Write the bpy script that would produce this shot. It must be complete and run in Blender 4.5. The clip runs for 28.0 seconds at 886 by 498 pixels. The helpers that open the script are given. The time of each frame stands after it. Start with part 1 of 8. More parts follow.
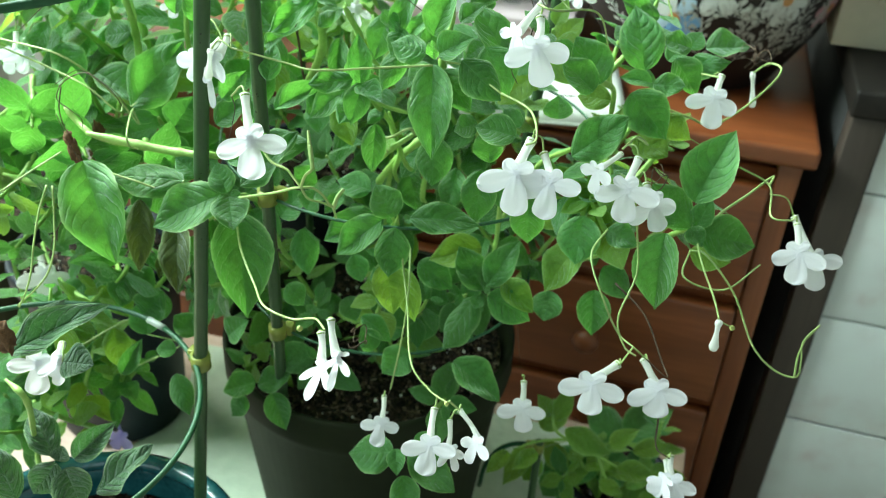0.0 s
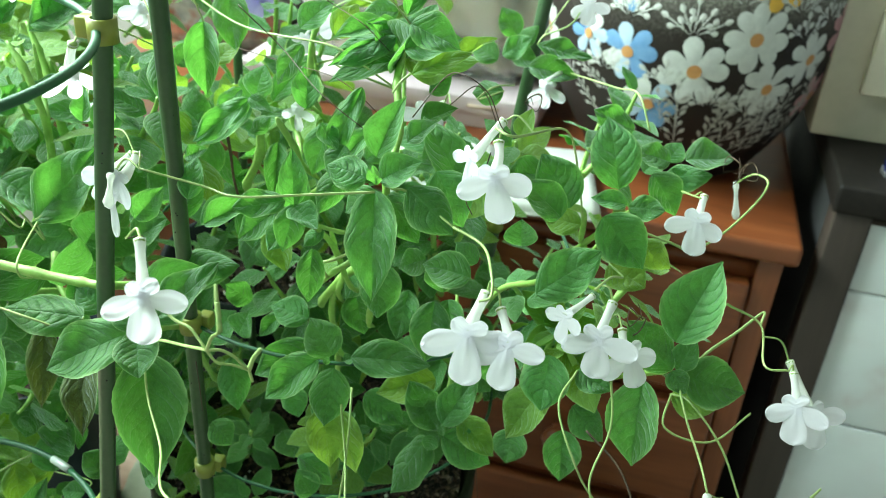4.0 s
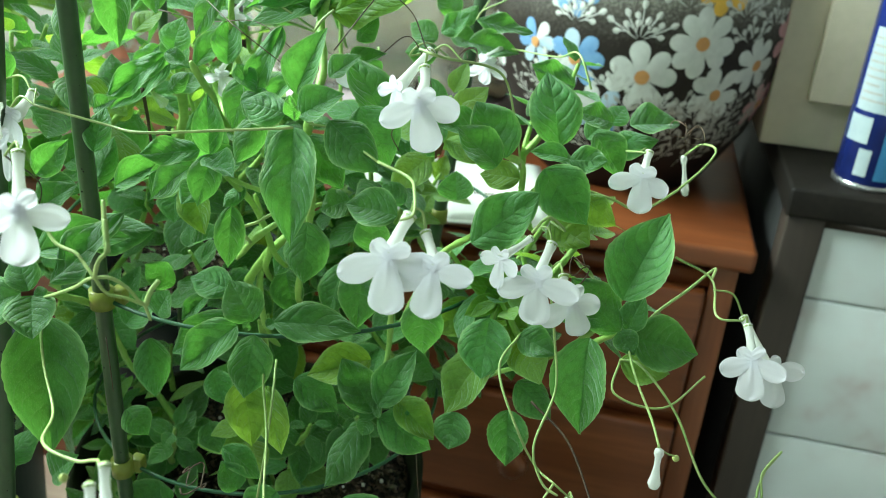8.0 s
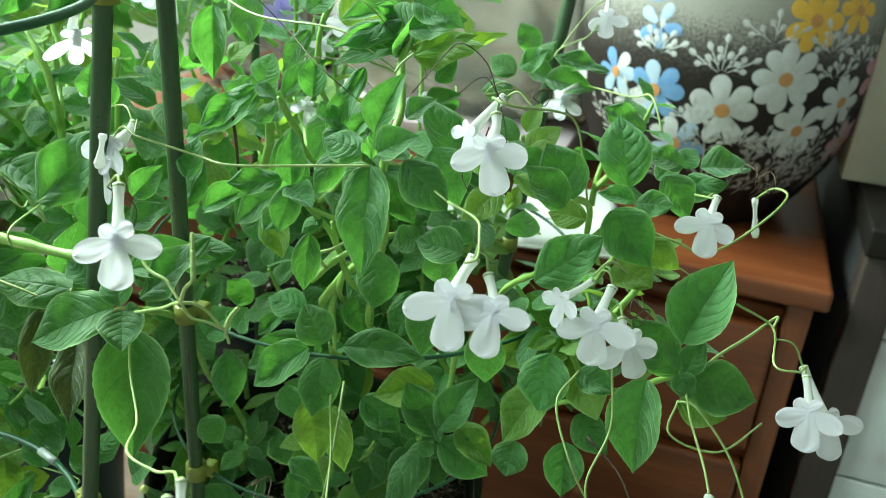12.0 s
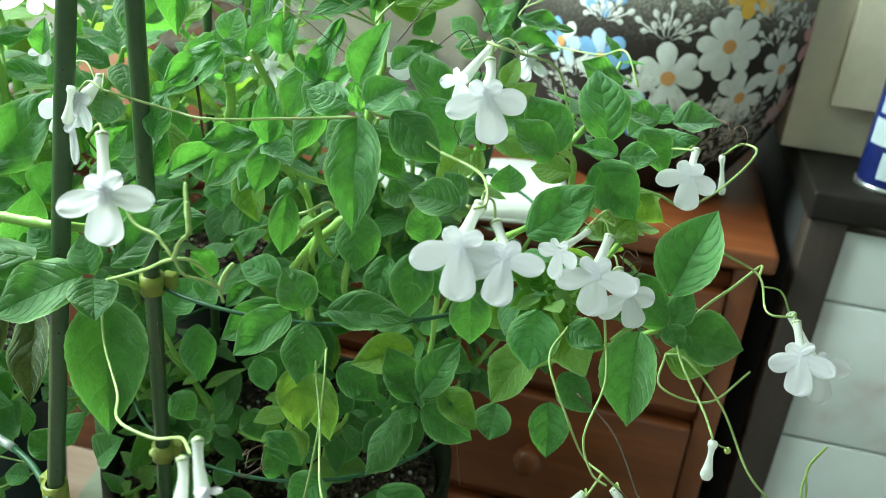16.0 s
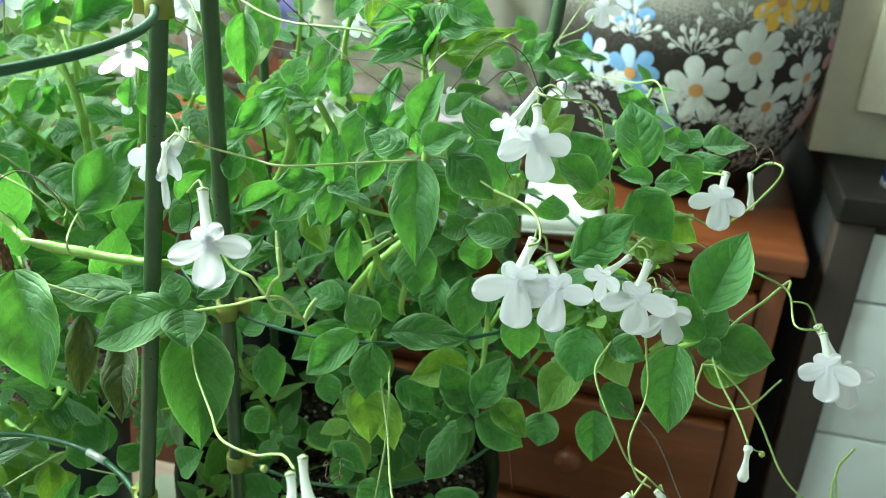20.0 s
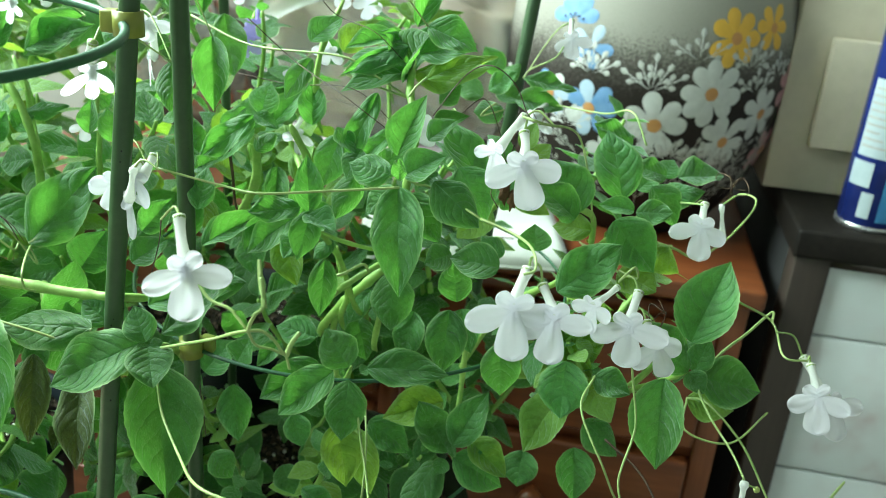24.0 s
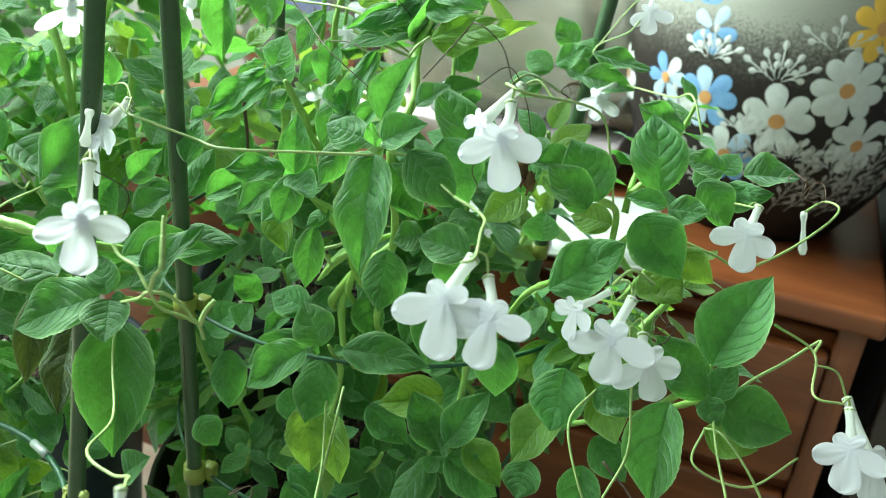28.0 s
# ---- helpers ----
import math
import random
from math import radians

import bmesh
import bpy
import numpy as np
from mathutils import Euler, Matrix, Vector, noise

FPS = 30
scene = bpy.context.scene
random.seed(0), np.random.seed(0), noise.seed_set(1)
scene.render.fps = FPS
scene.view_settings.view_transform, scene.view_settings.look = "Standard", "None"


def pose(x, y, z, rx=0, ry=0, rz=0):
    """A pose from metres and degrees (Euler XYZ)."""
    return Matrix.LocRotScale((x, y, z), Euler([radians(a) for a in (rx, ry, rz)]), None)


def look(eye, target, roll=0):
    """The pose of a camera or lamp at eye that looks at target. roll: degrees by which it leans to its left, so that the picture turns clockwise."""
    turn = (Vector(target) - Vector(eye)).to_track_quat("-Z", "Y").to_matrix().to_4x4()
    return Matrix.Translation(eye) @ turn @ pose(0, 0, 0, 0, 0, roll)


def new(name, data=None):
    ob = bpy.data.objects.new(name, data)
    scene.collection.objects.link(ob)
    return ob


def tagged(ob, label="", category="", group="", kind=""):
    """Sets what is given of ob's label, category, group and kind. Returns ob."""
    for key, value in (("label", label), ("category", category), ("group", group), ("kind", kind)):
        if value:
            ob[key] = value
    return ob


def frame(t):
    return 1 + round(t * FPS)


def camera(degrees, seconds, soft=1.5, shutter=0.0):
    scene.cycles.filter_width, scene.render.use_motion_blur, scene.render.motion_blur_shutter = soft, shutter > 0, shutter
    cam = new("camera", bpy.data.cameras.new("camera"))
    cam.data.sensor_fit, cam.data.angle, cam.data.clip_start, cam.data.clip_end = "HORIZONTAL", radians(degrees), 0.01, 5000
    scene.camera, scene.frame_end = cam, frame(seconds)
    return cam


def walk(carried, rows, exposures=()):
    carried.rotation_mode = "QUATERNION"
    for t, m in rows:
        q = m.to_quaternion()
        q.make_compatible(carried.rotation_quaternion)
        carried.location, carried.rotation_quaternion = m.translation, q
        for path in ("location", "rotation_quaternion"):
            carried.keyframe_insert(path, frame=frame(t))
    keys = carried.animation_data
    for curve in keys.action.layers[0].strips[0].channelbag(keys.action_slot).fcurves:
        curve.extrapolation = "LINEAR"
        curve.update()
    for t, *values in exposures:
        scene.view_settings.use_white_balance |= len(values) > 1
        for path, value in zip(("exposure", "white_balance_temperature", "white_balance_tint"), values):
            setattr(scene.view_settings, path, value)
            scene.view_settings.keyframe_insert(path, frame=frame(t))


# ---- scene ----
# camera and its walk
cam = camera(53.0, 28.0, soft=0.7)
# seconds, x, y, z, then the three angles
PATH = [
    (0.0, 0.0304, 0.0176, 1.2129, 56.69, -2.62, 16.75),
    (0.5, 0.0231, 0.0213, 1.1968, 56.98, -2.75, 15.76),
    (1.0, 0.0205, 0.0361, 1.1636, 57.70, -2.78, 14.88),
    (1.5, 0.0240, 0.0497, 1.1678, 58.05, -2.85, 14.33),
    (2.0, 0.0230, 0.0744, 1.2006, 57.64, -3.51, 14.45),
    (2.5, 0.0171, 0.1018, 1.2219, 58.13, -3.64, 14.89),
    (3.0, 0.0134, 0.0941, 1.2127, 59.17, -3.89, 15.47),
    (3.5, 0.0204, 0.0973, 1.2170, 59.71, -3.82, 15.58),
    (5.5, 0.0110, 0.0773, 1.2114, 62.41, -5.29, 13.94),
    (6.0, -0.0148, 0.0671, 1.2125, 63.28, -5.64, 12.63),
    (6.5, -0.0066, 0.0611, 1.2010, 63.75, -5.57, 12.10),
    (7.0, 0.0087, 0.0744, 1.1589, 64.54, -5.00, 11.77),
    (7.5, 0.0229, 0.1021, 1.1609, 64.33, -4.86, 11.99),
    (8.0, 0.0374, 0.1036, 1.1593, 64.31, -4.32, 12.97),
    (8.5, 0.0470, 0.1100, 1.1652, 63.33, -5.15, 15.22),
    (9.0, 0.0529, 0.1099, 1.2066, 62.34, -4.83, 18.77),
    (9.5, 0.0547, 0.1227, 1.2261, 62.06, -4.49, 21.72),
    (10.0, 0.0420, 0.1336, 1.2695, 62.05, -3.99, 23.20),
    (10.5, 0.0133, 0.1273, 1.2947, 62.42, -4.09, 23.14),
    (11.0, -0.0016, 0.1073, 1.2799, 63.05, -4.51, 21.89),
    (11.5, 0.0325, 0.0926, 1.2094, 64.55, -4.35, 20.38),
    (12.0, 0.0432, 0.0950, 1.1762, 64.60, -4.67, 18.62),
    (12.5, 0.0326, 0.1051, 1.1686, 64.33, -4.90, 16.46),
    (13.0, 0.0248, 0.0953, 1.1635, 64.11, -4.82, 14.69),
    (13.5, 0.0273, 0.0949, 1.1580, 64.18, -4.35, 13.55),
    (15.5, 0.0135, 0.0870, 1.1553, 64.51, -4.97, 12.94),
    (16.0, 0.0152, 0.0918, 1.1561, 64.25, -5.38, 13.40),
    (16.5, 0.0220, 0.0952, 1.1602, 63.81, -5.22, 14.13),
    (17.0, 0.0393, 0.0900, 1.1595, 63.77, -4.74, 15.72),
    (17.5, 0.0637, 0.1013, 1.1824, 63.09, -4.56, 18.36),
    (18.0, 0.0789, 0.1094, 1.1758, 62.95, -4.36, 20.01),
    (18.5, 0.0811, 0.1016, 1.1726, 62.72, -4.07, 20.51),
    (19.0, 0.0742, 0.0959, 1.1679, 62.77, -3.65, 19.91),
    (19.5, 0.0712, 0.0900, 1.1676, 63.36, -3.12, 18.13),
    (20.0, 0.0083, 0.0601, 1.1837, 64.13, -3.28, 14.41),
    (20.5, -0.0344, 0.0511, 1.1916, 64.91, -3.75, 11.25),
    (21.0, -0.0357, 0.0402, 1.1782, 65.80, -4.10, 9.80),
    (21.5, -0.0319, 0.0572, 1.1673, 66.16, -4.39, 9.37),
    (22.0, -0.0197, 0.0620, 1.1646, 66.12, -4.64, 9.39),
    (22.5, -0.0146, 0.0662, 1.1539, 66.37, -4.64, 9.56),
    (24.5, -0.0117, 0.0692, 1.1753, 67.43, -4.56, 11.30),
    (25.0, -0.0112, 0.0635, 1.1521, 68.00, -4.57, 11.60),
    (25.5, -0.0060, 0.0692, 1.1496, 67.98, -4.72, 12.01),
    (26.0, 0.0087, 0.0829, 1.1411, 67.97, -4.81, 12.31),
    (26.5, 0.0156, 0.0890, 1.1446, 67.74, -4.78, 12.69),
    (27.0, 0.0398, 0.1014, 1.1248, 68.00, -4.29, 14.70),
    (27.5, 0.0648, 0.1156, 1.1352, 66.77, -4.59, 19.12),
    (28.0, 0.0527, 0.1270, 1.1611, 64.81, -5.53, 22.72),

]
walk(cam, [(t, pose(x, y, z, rx, ry, rz)) for t, x, y, z, rx, ry, rz in PATH],
     exposures=[(0.0, 0.15, 6500, 0.5), (3.0, 0.16, 6500, 0.5), (6.0, 0.04, 6500, 0.5), (7.0, -0.12, 6500, 0.5), (8.0, 0.0, 6500, 0.5), (9.5, 0.04, 6500, 0.5), (10.0, -0.16, 6500, 0.5), (10.5, -0.50, 6500, 0.5), (11.0, -0.68, 6500, 0.5), (12.0, -0.12, 6500, 0.5), (13.0, 0.02, 6500, 0.5), (19.0, 0.04, 6500, 0.5), (20.0, 0.02, 6500, 0.5), (21.0, -0.1, 6500, 0.5), (22.5, -0.12, 6500, 0.5), (25.0, -0.1, 6500, 0.5), (27.0, -0.08, 6500, 0.5), (28.0, 0.05, 6500, 0.5)])
# a phone's small opening: what lies far behind the flowers is a little soft
cam.data.dof.use_dof, cam.data.dof.focus_distance, cam.data.dof.aperture_fstop = True, 0.385, 15.5

# ---- daylight ----
world = bpy.data.worlds.new("sky")
scene.world = world
world.use_nodes = True
wn = world.node_tree.nodes
sky = wn.new("ShaderNodeTexSky")
sky.sky_type = "NISHITA"
sky.sun_disc = False
sky.sun_elevation, sky.sun_rotation = radians(40), radians(-59)
wn["Background"].inputs["Strength"].default_value = 0.09
world.node_tree.links.new(sky.outputs["Color"], wn["Background"].inputs["Color"])
sun_data = bpy.data.lights.new("sun", "SUN")
sun_data.energy, sun_data.angle, sun_data.color = 3.4, radians(22), (1.0, 0.96, 0.9)
sun = new("sun", sun_data)
sun.matrix_world = look((-4, 3.0, 4.7), (0, 0.6, 0.8))


def opening_lamp(name, where, toward, width, height, watts):
    """Area lamp in a wall opening: window sky light at left, added fill behind."""
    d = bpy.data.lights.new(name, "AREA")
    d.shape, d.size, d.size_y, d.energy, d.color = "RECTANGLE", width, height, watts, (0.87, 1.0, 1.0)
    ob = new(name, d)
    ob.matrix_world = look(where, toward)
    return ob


opening_lamp("sky_light_left", (-1.40, 0.72, 2.06), (0.0, 0.50, 0.95), 1.5, 0.70, 150)
# added fill from behind the camera; no such window is seen
opening_lamp("rear_fill_light", (-0.4, -1.92, 1.8), (0.0, 0.7, 0.85), 2.2, 1.3, 11)


# ---- materials ----
class Mat:
    """A node material put together step by step."""

    def __init__(self, name, rough=0.6, metal=0.0, spec=0.5):
        self.m = bpy.data.materials.new(name)
        self.m.use_nodes = True
        self.t = self.m.node_tree
        self.b = self.t.nodes["Principled BSDF"]
        self.b.inputs["Roughness"].default_value = rough
        self.b.inputs["Metallic"].default_value = metal
        self.b.inputs["Specular IOR Level"].default_value = spec

    def n(self, kind, **values):
        node = self.t.nodes.new("ShaderNode" + kind)
        for k, v in values.items():
            node.inputs[k.replace("_", " ")].default_value = v
        return node

    def link(self, a, b):
        self.t.links.new(a, b)

    def math(self, op, a, b=None, clamp=False):
        node = self.t.nodes.new("ShaderNodeMath")
        node.operation, node.use_clamp = op, clamp
        for i, v in enumerate((a, b)):
            if v is None:
                continue
            if isinstance(v, (int, float)):
                node.inputs[i].default_value = v
            else:
                self.link(v, node.inputs[i])
        return node.outputs[0]

    def coords(self, which="Object", scale=(1, 1, 1)):
        mp = self.n("Mapping", Scale=scale)
        self.link(self.n("TexCoord").outputs[which], mp.inputs["Vector"])
        return mp.outputs[0]

    def noise(self, co, scale, detail=4.0, rough=0.55):
        nd = self.n("TexNoise", Scale=scale, Detail=detail, Roughness=rough)
        self.link(co, nd.inputs["Vector"])
        return nd.outputs["Fac"]

    def ramp(self, fac, stops):
        r = self.n("ValToRGB")
        els = r.color_ramp.elements
        while len(els) < len(stops):
            els.new(0.5)
        for e, (p, c) in zip(els, stops):
            e.position, e.color = p, (*c, 1)
        self.link(fac, r.inputs[0])
        return r.outputs[0]

    def mix(self, fac, a, b, kind="MIX"):
        x = self.n("Mix")
        x.data_type, x.blend_type = "RGBA", kind
        for sock, v in ((x.inputs[0], fac), (x.inputs[6], a), (x.inputs[7], b)):
            if isinstance(v, (int, float)):
                sock.default_value = v
            elif isinstance(v, tuple):
                sock.default_value = (*v, 1)
            else:
                self.link(v, sock)
        return x.outputs[2]

    def color(self, out):
        if isinstance(out, tuple):
            self.b.inputs["Base Color"].default_value = (*out, 1)
        else:
            self.link(out, self.b.inputs["Base Color"])
        return self

    def rough(self, fac, lo, hi):
        mr = self.n("MapRange", To_Min=lo, To_Max=hi)
        self.link(fac, mr.inputs["Value"])
        self.link(mr.outputs[0], self.b.inputs["Roughness"])
        return self

    def bump(self, height, strength=0.3, dist=0.001):
        old = self.b.inputs["Normal"].links
        bp = self.n("Bump", Strength=strength, Distance=dist)
        if old:
            self.link(old[0].from_socket, bp.inputs["Normal"])
        self.link(height, bp.inputs["Height"])
        self.link(bp.outputs[0], self.b.inputs["Normal"])
        return self


def plain(name, a, b, scale=30.0, rough=0.5, metal=0.0, bump=0.15, dist=0.0006, spec=0.5):
    """Two close tones mottled at two scales, with fine relief."""
    m = Mat(name, rough, metal, spec)
    co = m.coords()
    n1, n2 = m.noise(co, scale), m.noise(co, scale * 7, 2)
    f = m.math("ADD", m.math("MULTIPLY", n1, 0.65), m.math("MULTIPLY", n2, 0.35))
    m.color(m.ramp(f, [(0.3, a), (0.7, b)]))
    m.rough(n1, max(rough - 0.1, 0.02), min(rough + 0.12, 1))
    if bump:
        m.bump(n2, bump, dist)
    return m.m


VEINS = 6.5


def leaf_material(name, dark, mid, light, glow, through_amount=0.3, relief=1.0):
    """A velvety leaf: sunken curved side veins, a fine net between them, a pale hairy margin, some light passing through."""
    m = Mat(name, 0.50, 0, 0.28)
    tc = m.n("TexCoord")
    sp = m.n("SeparateXYZ")
    m.link(tc.outputs["UV"], sp.inputs[0])
    u = m.math("MULTIPLY", m.math("ABSOLUTE", m.math("SUBTRACT", sp.outputs[0], 0.5)), 2.0)
    v = sp.outputs[1]
    chance = m.math("FRACT", m.math("ADD", m.n("ObjectInfo").outputs["Random"], m.n("NewGeometry").outputs["Random Per Island"]))
    shift = m.n("CombineXYZ")
    m.link(m.math("MULTIPLY", chance, 31.0), shift.inputs[2])
    add = m.n("VectorMath")
    m.link(tc.outputs["UV"], add.inputs[0])
    m.link(shift.outputs[0], add.inputs[1])
    n1, n2 = m.noise(add.outputs[0], 3.0, 4), m.noise(add.outputs[0], 46.0, 3)
    arch = m.math("ADD", m.math("MULTIPLY", u, 0.17), m.math("MULTIPLY", m.math("POWER", u, 3.0), 0.26))
    bend = m.math("SUBTRACT", v, arch)
    bend = m.math("ADD", bend, m.math("MULTIPLY", m.math("SUBTRACT", n1, 0.5), 0.16))
    wave = m.math("ABSOLUTE", m.math("SINE", m.math("MULTIPLY", bend, 3.14159 * VEINS)))
    rib = m.math("POWER", m.math("SUBTRACT", 1.0, wave), 2.6)
    midrib = m.math("POWER", m.math("SUBTRACT", 1.0, u, True), 26.0)
    edge = m.math("POWER", u, 17.0)
    vein = m.math("MAXIMUM", m.math("MULTIPLY", rib, m.math("SUBTRACT", 1.0, m.math("POWER", u, 5.0))), midrib)
    net = m.n("Mapping", Scale=(13.0, 24.0, 1.0))
    m.link(add.outputs[0], net.inputs["Vector"])
    cell = m.n("TexVoronoi", Scale=1.0)
    cell.feature = "SMOOTH_F1"
    m.link(net.outputs[0], cell.inputs["Vector"])
    cell = cell.outputs["Distance"]
    f = m.math("ADD", m.math("MULTIPLY", n1, 0.48), m.math("MULTIPLY", chance, 0.52))
    f = m.math("ADD", f, m.math("MULTIPLY", m.math("POWER", u, 2.5), 0.22))
    base = m.ramp(f, [(0.24, dark), (0.58, mid), (0.98, light)])
    tint = m.math("FRACT", m.math("MULTIPLY", chance, 7.31))
    base = m.mix(m.math("MULTIPLY", m.math("POWER", tint, 2.0), 0.24), base, tuple(c * k for c, k in zip(light, (1.45, 0.95, 0.55))))
    col = m.mix(m.math("MULTIPLY", vein, 0.19 * relief), base, tuple(c * 0.45 for c in dark))
    col = m.mix(m.math("MULTIPLY", m.math("SUBTRACT", cell, 0.25, True), 0.55), col, light)
    col = m.mix(m.math("MULTIPLY", midrib, 0.28), col, light)
    col = m.mix(m.math("MULTIPLY", edge, 0.92), col, (0.38, 0.58, 0.25))
    col = m.mix(m.math("MULTIPLY", m.math("POWER", n2, 3.0), 0.42), col, (0.30, 0.50, 0.16))
    blot = m.math("SUBTRACT", m.noise(add.outputs[0], 11.0, 3), 0.46, True)
    col = m.mix(m.math("MULTIPLY", blot, 2.2, True), col, tuple(c * 0.8 for c in dark))
    fuzz = m.math("SUBTRACT", m.noise(add.outputs[0], 90.0, 2), 0.52, True)
    col = m.mix(m.math("MULTIPLY", fuzz, 1.6, True), col, (0.24, 0.44, 0.16))
    speck = m.math("GREATER_THAN", m.noise(add.outputs[0], 19.0, 1), 0.735)
    col = m.mix(m.math("MULTIPLY", speck, 0.6), col, (0.03, 0.035, 0.012))
    m.color(col)
    h = m.math("ADD", m.math("MULTIPLY", vein, -1.0), m.math("MULTIPLY", n2, 0.6))
    m.bump(h, min(1.0, 0.55 * relief), 0.0015 * relief)
    m.bump(cell, 0.30, 0.0012)
    m.b.inputs["Sheen Weight"].default_value = 0.46
    m.b.inputs["Sheen Roughness"].default_value = 0.40
    m.b.inputs["Sheen Tint"].default_value = (0.84, 1.0, 0.95, 1)
    tr = m.n("BsdfTranslucent")
    m.link(m.mix(0.7, col, glow), tr.inputs["Color"])
    mx = m.n("MixShader", Fac=through_amount)
    m.link(m.b.outputs[0], mx.inputs[1])
    m.link(tr.outputs[0], mx.inputs[2])
    m.link(mx.outputs[0], m.t.nodes["Material Output"].inputs["Surface"])
    return m.m


def petal_material(name, a, b, veil):
    """A thin matt petal that lets much of the light through."""
    m = Mat(name, 0.9, 0, 0.04)
    tc = m.n("TexCoord")
    n1, n2 = m.noise(tc.outputs["Object"], 1.6, 3), m.noise(tc.outputs["Object"], 30.0, 3)
    col = m.mix(m.math("MULTIPLY", n1, veil), a, b)
    m.color(col)
    m.bump(n2, 0.03, 0.006)
    tr = m.n("BsdfTranslucent")
    m.link(col, tr.inputs["Color"])
    mx = m.n("MixShader", Fac=0.55)
    m.link(m.b.outputs[0], mx.inputs[1])
    m.link(tr.outputs[0], mx.inputs[2])
    m.link(mx.outputs[0], m.t.nodes["Material Output"].inputs["Surface"])
    return m.m


def wood_material(name, dark, mid, light, along, scale=1.0, rough=0.4):
    m = Mat(name, rough, 0, 0.5)
    s = [9.0 * scale] * 3
    s["xyz".index(along)] = 0.7 * scale
    co = m.coords("Object", tuple(s))
    n1, n2 = m.noise(co, 3.2, 6, 0.6), m.noise(co, 22.0, 3)
    f = m.math("ADD", m.math("MULTIPLY", n1, 0.75), m.math("MULTIPLY", n2, 0.25))
    m.color(m.ramp(f, [(0.3, dark), (0.52, mid), (0.72, light)]))
    m.rough(n1, rough - 0.08, rough + 0.15)
    m.bump(n2, 0.12, 0.0008)
    return m.m


LEAF = leaf_material("leaf_green", (0.006, 0.042, 0.013), (0.022, 0.120, 0.030), (0.088, 0.300, 0.084), (0.25, 0.74, 0.075), 0.35)
# yellow-green of young leaves, also painted on leaves lit through by the window
LEAF_YOUNG_LIT = leaf_material("leaf_young_lit", (0.032, 0.110, 0.016), (0.090, 0.235, 0.036), (0.23, 0.43, 0.080), (0.46, 0.78, 0.05), 0.42)
LEAF_BROWN = leaf_material("leaf_browning", (0.020, 0.030, 0.006), (0.040, 0.062, 0.010), (0.085, 0.120, 0.020), (0.20, 0.24, 0.02), 0.22)
LEAF_RIBBED = leaf_material("leaf_ribbed", (0.010, 0.050, 0.017), (0.024, 0.100, 0.034), (0.065, 0.190, 0.070), (0.12, 0.36, 0.06), 0.18, 1.9)
WHITE = petal_material("petal_white", (0.88, 0.89, 0.92), (0.76, 0.77, 0.88), 0.40)
VIOLET = petal_material("petal_violet", (0.46, 0.38, 0.86), (0.62, 0.54, 0.92), 0.8)
TUBE = petal_material("flower_tube", (0.80, 0.82, 0.80), (0.70, 0.76, 0.62), 0.5)
STEM = plain("stem_green", (0.17, 0.36, 0.055), (0.33, 0.53, 0.13), 60, 0.5, 0, 0.3)
STALK = plain("flower_stalk", (0.20, 0.34, 0.09), (0.36, 0.46, 0.17), 60, 0.5, 0, 0.2)
SEED = plain("seed_green", (0.30, 0.38, 0.10), (0.42, 0.50, 0.16), 90, 0.5)
WITHERED = plain("withered_brown", (0.07, 0.035, 0.015), (0.20, 0.11, 0.05), 160, 0.9, 0, 0.6, 0.002)
STALK_DRY = plain("dry_stalk", (0.025, 0.016, 0.010), (0.10, 0.06, 0.03), 60, 0.7, 0, 0.3)
STAKE = plain("green_stake", (0.025, 0.062, 0.021), (0.040, 0.088, 0.031), 45, 0.38, 0, 0.25)
CLIP = plain("clip_plastic", (0.17, 0.20, 0.030), (0.25, 0.28, 0.050), 40, 0.4, 0, 0.1)
WIRE = plain("green_wire", (0.010, 0.070, 0.026), (0.018, 0.10, 0.038), 60, 0.5, 0, 0.1)
WOOD = wood_material("chest_wood", (0.100, 0.025, 0.008), (0.176, 0.051, 0.016), (0.250, 0.084, 0.030), "x", 1.0, 0.32)
WOOD_UP = wood_material("chest_wood_upright", (0.100, 0.025, 0.008), (0.176, 0.051, 0.016), (0.250, 0.084, 0.030), "z", 1.0, 0.32)
DARKWOOD = wood_material("dark_wood", (0.020, 0.014, 0.010), (0.034, 0.024, 0.018), (0.055, 0.040, 0.030), "z", 1.0, 0.5)
PALEWOOD = wood_material("pale_wood", (0.38, 0.26, 0.19), (0.50, 0.37, 0.29), (0.60, 0.48, 0.39), "x", 1.0, 0.5)
def tile_material():
    """Glazed white tile with faint reddish stains."""
    m = Mat("white_tile", 0.2, 0, 0.5)
    co = m.coords()
    n1, n2 = m.noise(co, 5.0), m.noise(co, 13.0, 3)
    stain = m.math("MULTIPLY", m.math("POWER", m.math("MULTIPLY", n2, 1.5, True), 7.0), 0.75)
    m.color(m.mix(stain, m.ramp(n1, [(0.3, (0.56, 0.62, 0.61)), (0.7, (0.66, 0.71, 0.70))]), (0.50, 0.42, 0.42)))
    m.bump(m.noise(co, 30.0, 2), 0.05, 0.0006)
    return m.m


